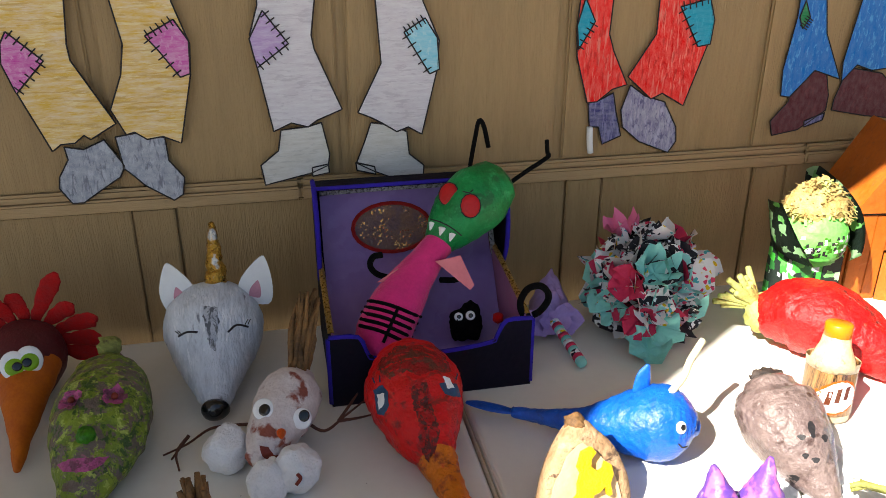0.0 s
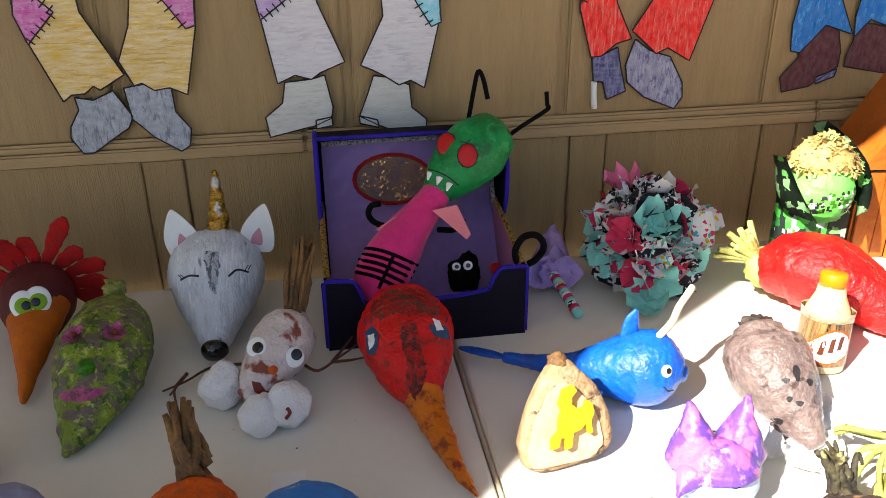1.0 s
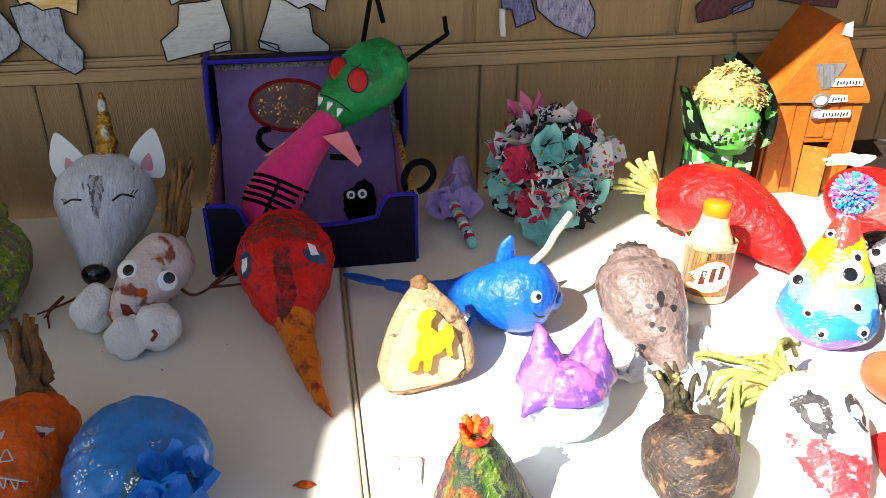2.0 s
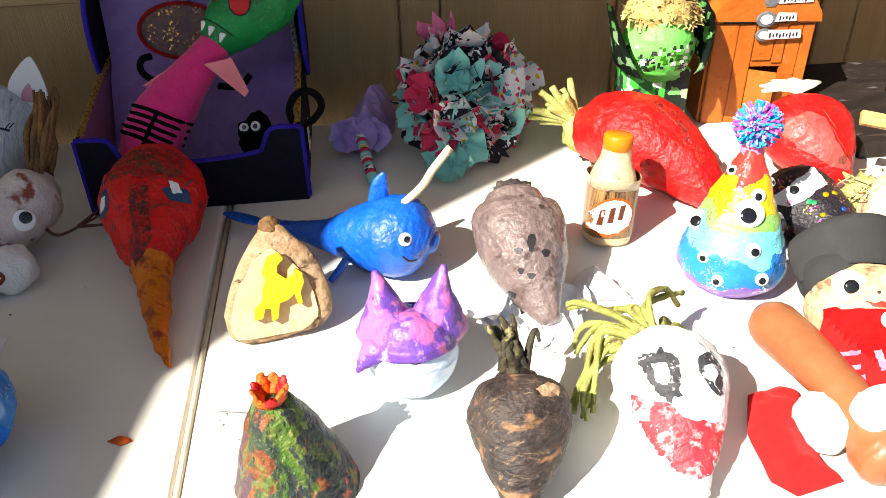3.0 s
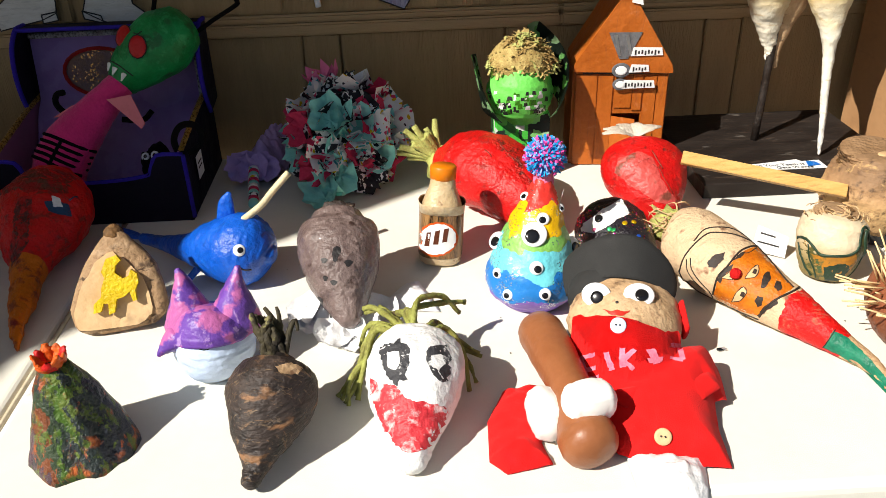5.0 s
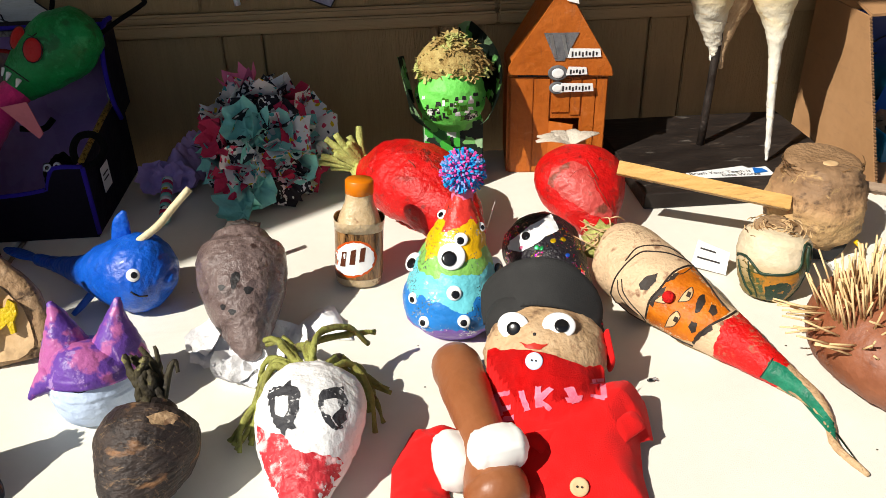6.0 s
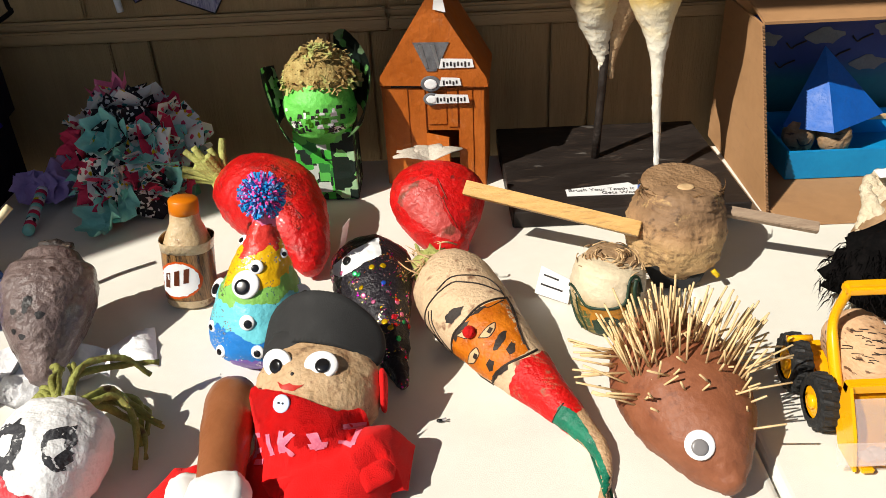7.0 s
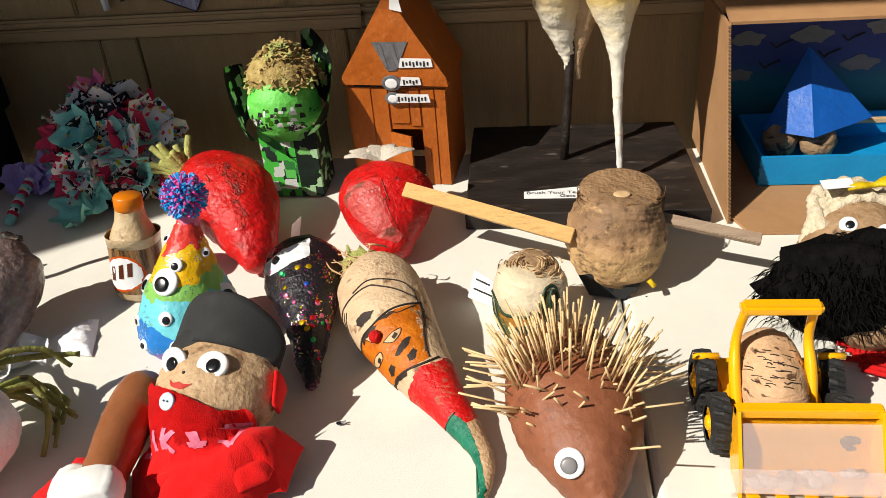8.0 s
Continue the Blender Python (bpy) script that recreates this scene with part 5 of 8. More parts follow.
part("glitter_trim", tube([(bx1 - 0.010, -0.092, 0.205), (bx1 - 0.008, -0.105, 0.15), (bx1 - 0.006, -0.118, 0.11)], 0.0035, 8, 3), M["silver_tinsel"], T)
material("glitter_glue", (0.16, 0.09, 0.06), (0.10, 0.06, 0.07), 60, 0.4, 0.6)
sparkle(M["glitter_glue"], 0.5, 500, (0.6, 0.32, 0.1))
F = Facing((0.012, -0.08, 0.150), (-0.09, -1.2, 0.57))
oval = [(54 * math.cos(k * math.pi / 12), 34 * math.sin(k * math.pi / 12)) for k in range(24)]
paint("glitter_oval", lining, F, oval, M["glitter_glue"], T, 1.5, "copper glitter oval", 0.012)
part("oval_cord", sweep([(*(F.on(lining, a * 1.02, b * 1.02)[0] - F.d * 0.003), 0.0028) for a, b in oval + oval[:1]], seg=8, n=1, round_ends=False), M["red_cord"], T, "red cord rim")
for k, (a, b) in enumerate(((0.195, 0.212), (0.204, 0.214), (0.214, 0.216), (0.228, 0.230), (0.236, 0.238))):
    part("painted_mark", tube([(bx0 + a, by0 - 0.0008, 0.030 + 0.008 * (k % 2)), (bx0 + b - 0.002, by0 - 0.0008, 0.044 - 0.010 * (k % 2))], 0.0016, 6, 2), M["eye_red"], T, "red painted bar")
    part("painted_mark", tube([(bx0 + 0.020 + 0.008 * k, by0 - 0.0008, 0.030), (bx0 + 0.023 + 0.008 * k, by0 - 0.0008, 0.044 - 0.006 * (k % 2))], 0.0013, 6, 2), M["eye_red"], T)
sheet_bar("name_card", "paper_white", T, (bx1, -0.245, 0.040), (0, 1, 0), (0, 0, 1), 0, 0.032, 0, 0.034, 0.0042, "small white paper label")
for k in range(2):
    sheet_bar("text_bar", "ink", T, (bx1, -0.241, 0.062 - 0.007 * k), (0, 1, 0), (0, 0, 1), 0, 0.020, 0, 0.002, 0.005)

T = thing("green_headed_figure", 0.05, -0.2, 0.006, "green-headed root figure in pink felt lying in a box", "craft", "decorated root crafts")
gbody = part("body", sweep([(-0.030, -0.245, 0.050, 0.036), (-0.022, -0.238, 0.072, 0.036), (-0.002, -0.222, 0.102, 0.034), (0.028, -0.200, 0.132, 0.026), (0.050, -0.186, 0.152, 0.021), (0.062, -0.180, 0.162, 0.020)], bump=0.001), M["pink_felt"], T, "pink felt wrapped body")
ghead = part("head", sweep([(0.060, -0.176, 0.160, 0.020), (0.076, -0.168, 0.176, 0.032), (0.100, -0.156, 0.196, 0.042), (0.126, -0.145, 0.213, 0.045), (0.146, -0.138, 0.226, 0.036)], bump=0.0012), M["green_paint"], T)
F = Facing((0.105, -0.150, 0.198), (-0.09, -1.2, 0.57))
for a, b in ((-24, 20), (4, 5)):
    p, n = F.on(ghead, a, b)
    part("red_eye", disc(p, (n - F.d).normalized(), 0.0128, 0.003, oval=1.2), M["eye_red"], T, "round red eye")
    part("eye_rim", sweep([(*(p + turn_to((n - F.d).normalized()).to_3x3() @ Vector((0.0132 * math.cos(k * 0.524), 0.0158 * math.sin(k * 0.524), 0.0012))), 0.0009) for k in range(13)], seg=6, n=1, round_ends=False), M["ink"], T)
stroke("brow", ghead, F, [(-6, 24), (2, 22), (8, 26)], 1.5, M["ink"], T)
stroke("mouth_line", ghead, F, [(-52, -12), (-36, -16), (-20, -24), (-8, -34)], 1.8, M["ink"], T)
for a, b in ((-46, -18), (-33, -24), (-20, -32)):
    p, n = F.on(ghead, a, b)
    part("tooth", sweep([(*p, 0.0055, 0.003), (*(p - F.v * 0.009 - F.u * 0.003 - F.d * 0.002), 0.001)], seg=8, n=3), M["white_clay"], T, "white pointed tooth")
part("antenna", tube([(0.113, -0.135, 0.248), (0.122, -0.125, 0.285), (0.129, -0.12, 0.311), (0.136, -0.12, 0.302), (0.143, -0.12, 0.273)], 0.0032, 8, 4), M["black_cord"], T, "black pipe-cleaner antenna")
part("antenna", tube([(0.158, -0.13, 0.212), (0.19, -0.125, 0.232), (0.228, -0.12, 0.253), (0.228, -0.12, 0.26), (0.226, -0.12, 0.278)], 0.0032, 8, 4), M["black_cord"], T, "black pipe-cleaner antenna")
part("collar", plate([(0, 0), (0.034, 0.002), (0.050, -0.040), (0.044, -0.046)], (0.050, -0.212, 0.152), (1, 0.0, 0.1), (0, 0.35, 1), 0.0015), M["pink_paper"], T, "pink paper collar", smooth=False)
part("collar", plate([(0, 0), (-0.030, 0.003), (-0.058, -0.010), (-0.030, -0.012)], (0.030, -0.210, 0.145), (1, 0.0, 0.1), (0, 0.35, 1), 0.0015), M["pink_paper"], T, "pink paper collar", smooth=False)
FB = Facing((-0.005, -0.225, 0.095), (-0.09, -1.2, 0.57))
for k in range(5):
    o = -8 * k
    stroke("strap", gbody, FB, [(-40 + o * 0.25, 14 + o), (-8 + o * 0.4, 6 + o), (34 + o * 0.6, -14 + o)], 5.0, M["black_cord"], T, "black cord strap")
stroke("strap", gbody, FB, [(2, 4), (-8, -16), (-20, -40)], 5.0, M["black_cord"], T)
part("arm", tube([(0.012, -0.205, 0.126), (-0.020, -0.19, 0.128), (-0.032, -0.185, 0.140), (-0.028, -0.185, 0.153), (-0.016, -0.188, 0.157)], 0.0042, 8, 4), M["black_cord"], T, "black pipe-cleaner arm")
part("arm", tube([(0.06, -0.2, 0.118), (0.085, -0.19, 0.112), (0.098, -0.18, 0.122)], 0.0042, 8, 4), M["black_cord"], T, "black pipe-cleaner arm")
part("claw", tube([(0.158, -0.277, 0.086), (0.150, -0.274, 0.102), (0.150, -0.272, 0.116), (0.160, -0.270, 0.130), (0.176, -0.270, 0.132), (0.186, -0.271, 0.122), (0.186, -0.272, 0.110), (0.176, -0.274, 0.098), (0.166, -0.276, 0.094)], 0.0045, 8, 4), M["black_cord"], T, "black curled pipe-cleaner claw")
T = thing("small_dark_figure", 0.095, -0.15, 0.006, "small black figure with stick-on eyes in a box", "craft")
sf = part("body", ball((0.096, -0.200, 0.048), 0.019, bump=0.008, freq=70, sub=4, scale=(1.15, 0.8, 1.35)), M["black_fur"], T)
F = Facing((0.096, -0.205, 0.072), (-0.09, -1.2, 0.57))
eye(sf, F, 4, -8, 6.5, T, (0.1, 0), 0.5)
eye(sf, F, -12, -10, 6, T, (0.1, 0), 0.5)
part("red_knob", ball((0.137, -0.215, 0.060), 0.008, bump=0.002, freq=200, sub=2), M["red_yarn"], T)

# ---- red beet eyes ----
T = redbeet.parent
F = Facing((-0.003, -0.36, 0.05), (-0.09, -1.2, 0.57))
material("eye_slate", (0.02, 0.06, 0.13), (0.015, 0.04, 0.08), 60, 0.5, 0.2)
paint("painted_eye", redbeet, F, [(-50, 10), (-40, 16), (-34, 8), (-34, -8), (-40, -18), (-47, -16)], M["eye_slate"], T, 0.7)
paint("eye_highlight", redbeet, F, [(-46, 6), (-38, 7), (-38, -4), (-45, -12)], M["white_paint"], T, 1.3)
paint("painted_eye", redbeet, F, [(24, 14), (34, 16), (46, 12), (50, -3), (42, -2), (30, 2)], M["eye_slate"], T, 0.7)
paint("eye_highlight", redbeet, F, [(29, 22), (37, 20), (42, 8), (33, 8)], M["white_paint"], T, 1.3)
for s in ((-48, 18, -50, 24), (-42, 19, -42, 26), (45, 17, 48, 23)):
    stroke("eyelash", redbeet, F, [(s[0], s[1]), (s[2], s[3])], 2.0, M["eye_slate"], T)
material("scar_red", (0.42, 0.014, 0.010), (0.30, 0.012, 0.009), 60, 0.45, 0.9)
glaze("scar_red", (0.07, 0.012, 0.008), (120, 70, 120), 0.46, 0.08, 0.95)
material("crown_red", (0.34, 0.014, 0.010), (0.22, 0.014, 0.009), 60, 0.55, 0.9)
glaze("crown_red", (0.09, 0.03, 0.014), (70, 70, 70), 0.44, 0.12, 0.9)
paint("scarred_skin", redbeet, F, [(-8, 18), (6, 22), (12, 8), (14, -12), (20, -34), (14, -58), (4, -66), (-4, -50), (-2, -26), (-8, -4)], M["scar_red"], T, 0.35, "rough dark scar", ragged=3.0)
paint("crown_skin", redbeet, F, [(-44, 34), (-30, 24), (-12, 30), (4, 24), (22, 30), (40, 26), (36, 46), (20, 56), (0, 60), (-22, 56), (-38, 46)], M["crown_red"], T, 0.35, ragged=4.0)

# ---- orange carrot features ----
T = carrot.parent
F = Facing((-0.232, -0.645, 0.045), (-0.01, -1.24, 0.55))
material("chalk_grey", (0.55, 0.54, 0.54), None, 60, 0.7, 0.2)
material("plum", (0.16, 0.02, 0.06), None, 60, 0.6, 0.1)
paint("painted_eye", carrot, F, [(-16, 18), (-1, 22), (-5, 15), (-13, 13)], M["chalk_grey"], T, 0.6)
paint("painted_eye", carrot, F, [(20, 18), (35, 11), (25, 7)], M["chalk_grey"], T, 0.6)
paint("eye_shadow", carrot, F, [(21, 12), (27, 10), (26, 7), (23, 7)], M["plum"], T, 0.9)
stroke("nose_line", carrot, F, [(-10, -2), (-3, 6), (0, -4)], 1.6, M["chalk_grey"], T)
stroke("nose_line", carrot, F, [(-10, -2), (0, -4)], 1.4, M["chalk_grey"], T)
stroke("mouth_line", carrot, F, [(-33, -16), (-17, -12), (6, -24)], 1.8, M["chalk_grey"], T)
stroke("mouth_line", carrot, F, [(-40, -32), (-26, -36), (-11, -43)], 1.8, M["chalk_grey"], T)
for a, b in ((-30, -15), (-22, -13), (-13, -14), (-5, -18)):
    stroke("tooth_line", carrot, F, [(a, b), (a + 2, b - 9), (a + 6, b - 1)], 1.3, M["chalk_grey"], T)
    paint("gum", carrot, F, [(a + 4, b - 3), (a + 7, b - 4), (a + 6, b - 9)], M["plum"], T, 0.5)
for a, b in ((-36, -33), (-27, -36), (-19, -39)):
    stroke("tooth_line", carrot, F, [(a, b), (a + 4, b + 8), (a + 6, b - 2)], 1.3, M["chalk_grey"], T)
strands("stalk", "stem_brown", T, (-0.223, -0.590, 0.066), (-0.240, -0.545, 0.108), 26, (0.012, 0.013), 0.0052, 31, 0.006)
# blue beet ribbon and glitter
T = blue.parent
material("blue_ribbon", (0.02, 0.16, 0.55), (0.015, 0.11, 0.42), 60, 0.4, 0.3, stretch=(8, 1, 1))
material("glitter_green", (0.10, 0.22, 0.20), (0.05, 0.12, 0.16), 60, 0.35, 0.6)
sparkle(M["glitter_green"], 0.45, 600)
F = Facing((-0.125, -0.67, 0.06), (-0.01, -1.24, 0.55))
paint("glitter_patch", blue, F, [(-8, -18), (10, -8), (30, -6), (46, -14), (48, -40), (10, -42), (-16, -36)], M["glitter_green"], T, 0.7)
for k, (a, b) in enumerate(((10, -22), (26, -18), (38, -24), (20, -34), (40, -38), (4, -36))):
    p, n = F.on(blue, a, b)
    part("ribbon_loop", crumple(p + n * 0.002, 0.014, 70 + k, rays=3, cup=0.6, direction=n, amp=0.5), M["blue_ribbon"], T, "blue ribbon loop")
tagged(part("name_card", box(-0.165, -0.130, -0.600, -0.518, 0.0005, 0.0012, m=Matrix.Identity(4)), M["paper_white"], smooth=False), "white paper card under the blue beet", "card")
# striped popcorn box
T = thing("striped_carton", -0.475, -0.47, 0, "red and white striped carton with popcorn-like filling", "carton")
material("stripe_red", (0.55, 0.04, 0.06), None, 40, 0.6, 0.1)
part("carton", box(-0.505, -0.452, -0.51, -0.45, 0.0005, 0.05, 0.002), M["paper_white"], T, smooth=False)
for k in range(5):
    part("stripe", box(-0.503 + 0.0105 * k, -0.499 + 0.0105 * k, -0.5108, -0.5102, 0.002, 0.049), M["stripe_red"], T, smooth=False)
    part("stripe", box(-0.4518, -0.4512, -0.506 + 0.0115 * k, -0.501 + 0.0115 * k, 0.002, 0.049), M["stripe_red"], T, smooth=False)
for k in range(12):
    part("popcorn", ball((-0.496 + 0.0125 * (k % 4), -0.50 + 0.020 * (k // 4), 0.055), 0.009, bump=0.005, freq=140, sub=2), M["root_cut"], T, "cream puffed piece")

# ---- half beet with yellow cut-out ----
T = thing("carved_half_beet", 0.14, -0.53, 0, "halved beet, pale cut face with yellow cut-out figure", "craft", "decorated root crafts")
F = Facing((0.137, -0.535, 0.055), (0.23, -1.19, 0.51))
outer = [(-50, -20), (-40, 9), (-27, 34), (-8, 58), (7, 61), (22, 50), (44, 20), (54, -22), (48, -38), (33, -45), (-17, -50), (-44, -44)]
tilt_v = Vector((0, 0.42, 0.91))
o3 = Vector((0.137, -0.545, 0.050))
uu = Vector((1, 0.12, 0)).normalized()
bm = bmesh.new()
rings = []
n = uu.cross(tilt_v)
n.normalize()
smooth_outer = [(a, b) for a, b in spline(outer + outer[:1], 4)][:-1]
for f, dpt in ((0.0, 0.002), (0.5, 0.0012), (0.86, 0.0), (0.97, -0.002), (1.0, -0.007), (0.97, -0.02), (0.8, -0.036), (0.45, -0.046), (0.0, -0.048)):
    rings.append([bm.verts.new(o3 + uu * a / 1000 * f + tilt_v * b / 1000 * f + n * dpt * -1 * -1 + Vector((1, 1, 1)) * (0.0015 * noise.noise(Vector((a, b, dpt * 900)) / 14) if dpt < 0 else 0)) for a, b in smooth_outer])
for A, B in zip(rings, rings[1:]):
    for k in range(len(A)):
        bm.faces.new((A[k], A[(k + 1) % len(A)], B[(k + 1) % len(A)], B[k]))
half = part("body", floor_at(bm), M["root_skin"], T, "rough brown beet skin")
cut = [(a * 0.80 - 4, b * 0.76 - 8 + 2 * math.sin(a * 0.3)) for a, b in smooth_outer[::2]]
half_cut = part("cut_face", plate([(a / 1000, b / 1000) for a, b in cut], o3 + n * 0.0014, uu, tilt_v, 0.0012), M["root_cut"], T, "pale cut beet face", smooth=False)
horse = [(-7, 33), (4, 36), (8, 30), (2, 24), (1, 17), (9, 10), (15, 12), (18, 19), (24, 14), (25, 4), (21, -4), (22, -15), (18, -16), (15, -5), (9, -10), (1, -12), (-2, -26), (-8, -28), (-8, -16), (-13, -15), (-16, -24), (-24, -25), (-23, -15), (-15, -8), (-14, 2), (-10, 12), (-13, 19)]
part("yellow_figure", plate([(a / 1000, b / 1000) for a, b in horse], o3 + n * 0.005 + uu * 0.003, uu, tilt_v, 0.006), M["yellow_paint"], T, "yellow painted cut-out", smooth=False)
part("stem_scar", ball(o3 + tilt_v * 0.058 - n * 0.012, 0.011, bump=0.004, freq=140, sub=3), M["stem_brown"], T)

# ---- whale features ----
T = whale.parent
F = Facing((0.262, -0.46, 0.045), (0.23, -1.19, 0.51))
eye(whale, F, 6, -5, 7, T, (0.15, 0.0), 0.5)
stroke("mouth", whale, F, [(2, -22), (8, -27), (16, -27)], 2.0, M["ink"], T)
part("horn", tube([(0.264, -0.462, 0.080), (0.288, -0.450, 0.094), (0.302, -0.436, 0.106), (0.322, -0.424, 0.124)], 0.0042, 10, 4), material("horn_wood", (0.74, 0.64, 0.42), None, 60, 0.6, 0.3), T, "pale peeled stick horn")
part("fin", sweep([(0.243, -0.440, 0.074, 0.011, 0.003), (0.246, -0.437, 0.094, 0.009, 0.003), (0.251, -0.435, 0.106, 0.003, 0.002)], seg=10, n=4, up=(0, 1, 0)), M["blue_paint"], T, "blue dorsal fin")
part("tail_fluke", sweep([(0.118, -0.374, 0.018, 0.004, 0.0015), (0.098, -0.362, 0.018, 0.009, 0.002), (0.076, -0.346, 0.017, 0.008, 0.0018), (0.064, -0.338, 0.016, 0.003, 0.0015)], seg=10, n=4), M["blue_paint"], T, "blue flat tail fluke")
part("fin", tube([(0.215, -0.455, 0.03), (0.195, -0.470, 0.012), (0.185, -0.476, 0.004)], 0.005, 8, 4, 0.003), M["blue_paint"], T)
# ---- cat hat ----
T = cat.parent
F = Facing((0.259, -0.63, 0.05), (0.23, -1.19, 0.51))
hat = sweep([(0.260, -0.629, 0.044, 0.0450, 0.042), (0.260, -0.627, 0.053, 0.0440, 0.040), (0.260, -0.625, 0.063, 0.038, 0.033), (0.261, -0.622, 0.070, 0.024, 0.020)], seg=36, n=5, bump=0.0014, freq=60, dome=0.15)
for x, tipx in ((0.240, 0.233), (0.283, 0.292)):
    sweep([(x, -0.626, 0.054, 0.0245, 0.028), ((x * 3 + tipx) / 4, -0.623, 0.075, 0.0205, 0.019), ((x + tipx) / 2, -0.619, 0.092, 0.0120, 0.010), (tipx, -0.615, 0.110, 0.0022, 0.002)], seg=22, n=6, bump=0.0012, freq=60, bm=hat)
sweep([(0.228, -0.646, 0.050, 0.016, 0.012), (0.216, -0.654, 0.042, 0.007, 0.006), (0.211, -0.658, 0.038, 0.002, 0.002)], seg=18, n=5, bump=0.001, freq=60, bm=hat)
part("cat_hat", hat, M["purple_swirl"], T, "purple and pink swirled hat with cat ears")
for pts in ([(-1, -4), (6, -4), (8, -11), (2, -18), (-5, -13), (-3, -6), (-1, -4)], [(13, -4), (19, -6), (18, -18), (13, -20), (10, -12), (13, -4)], [(-7, -21), (3, -25), (13, -22)]):
    stroke("drawn_line", cat, F, pts, 0.9, M["ink"], T)
paint("pink_nose", cat, F, [(6, -17), (10, -17), (9, -21), (7, -21)], M["pink_tissue"], T, 0.5)
# ---- grey beet face ----
T = gbeet.parent
F = Facing((0.383, -0.51, 0.06), (0.23, -1.19, 0.51))
for a, b, w, h in ((9, -3, 4, 9), (-3, -11, 4, 3), (23, -12, 4, 4), (-9, -56, 5, 6), (0, -30, 3, 3), (10, -34, 4, 3)):
    paint("hole", gbeet, F, [(a + w * math.cos(k) * (1 + 0.3 * math.sin(3 * k)), b + h * math.sin(k)) for k in np.arange(0, 6.28, 0.6)], M["black_paint"], T, 0.4)
part("crown_scar", sweep([(0.364, -0.468, 0.094, 0.005), (0.380, -0.466, 0.099, 0.008, 0.004), (0.396, -0.468, 0.095, 0.005)], seg=12, n=4, bump=0.003, freq=200), M["root_dark"], T)
rnd = random.Random(8)
T = thing("crumpled_tissue", 0.40, -0.555, 0, "torn and crumpled white tissue paper under a beet", "tissue")
for k, (x, y) in enumerate(((0.352, -0.565), (0.375, -0.592), (0.41, -0.585), (0.425, -0.555), (0.345, -0.545), (0.395, -0.60))):
    part("tissue_tuft", floor_at(crumple((x, y, 0.004), 0.022, 100 + k, rays=4, cup=0.5, direction=(rnd.uniform(-0.3, 0.3), -0.3, 1), amp=0.4), 0.001), M["tissue_white"], T)
part("tissue_sheet", cloth([(0.425, -0.535), (0.450, -0.495), (0.470, -0.487), (0.492, -0.552), (0.447, -0.545)], 0.001, 0.012, 0.01, 0.006, 60), M["tissue_white"], T)
# ---- black beet stalks ----
T = bbeet.parent
strands("stalk", "stem_dark", T, (0.336, -0.712, 0.070), (0.328, -0.695, 0.096), 16, (0.010, 0.013), 0.0042, 51, 0.006)
part("stalk", tube([(0.345, -0.710, 0.070), (0.351, -0.698, 0.090), (0.356, -0.694, 0.096), (0.358, -0.699, 0.088)], 0.0036, 8, 4, 0.0015), M["stem_dark"], T)
F = Facing((0.334, -0.745, 0.05), (0.35, -1.27, 0.53))
paint("bare_patch", bbeet, F, [(10, 24), (22, 28), (32, 22), (28, 16), (14, 18)], M["root_pale"], T, 0.5)
# ---- clown face ----
T = clown.parent
F = Facing((0.463, -0.725, 0.05), (0.35, -1.27, 0.53))
material("clown_red", (0.56, 0.06, 0.07), (0.45, 0.04, 0.05), 50, 0.5, 0.5, spots=(0.75, 0.62, 0.62), spot_scale=50, spot_at=0.60)
glaze("clown_red", (0.80, 0.55, 0.55), (60, 110, 60), 0.50, 0.14, 0.85)
material("clown_black", (0.03, 0.03, 0.035), (0.05, 0.05, 0.055), 50, 0.6, 0.5, spots=(0.6, 0.6, 0.6), spot_scale=70, spot_at=0.62, streaks=((0.72, 0.72, 0.72), (70, 150, 70), 0.60))
paint("red_smear", clown, F, [(-39, -5), (-24, -10), (-9, -12), (4, -22), (33, -25), (36, -32), (30, -52), (21, -64), (4, -66), (-17, -51), (-33, -23)], M["clown_red"], T, 0.5, ragged=2.4)
paint("black_eye", clown, F, [(-33, 22), (-26, 24), (-12, 30), (-2, 22), (0, 8), (-2, -4), (-9, -10), (-18, -4), (-23, 4), (-28, 14)], M["clown_black"], T, 0.5, ragged=2.6)
paint("eye_white", clown, F, [(-22, 18), (-11, 19), (-8, 8), (-12, 2), (-19, 4)], M["white_paint"], T, 0.9)
paint("black_eye", clown, F, [(12, 20), (18, 27), (28, 29), (34, 18), (34, -4), (27, -4), (22, 0), (16, 10)], M["clown_black"], T, 0.5, ragged=2.6)
paint("eye_white", clown, F, [(18, 17), (26, 20), (30, 12), (26, 5), (20, 8)], M["white_paint"], T, 0.9)
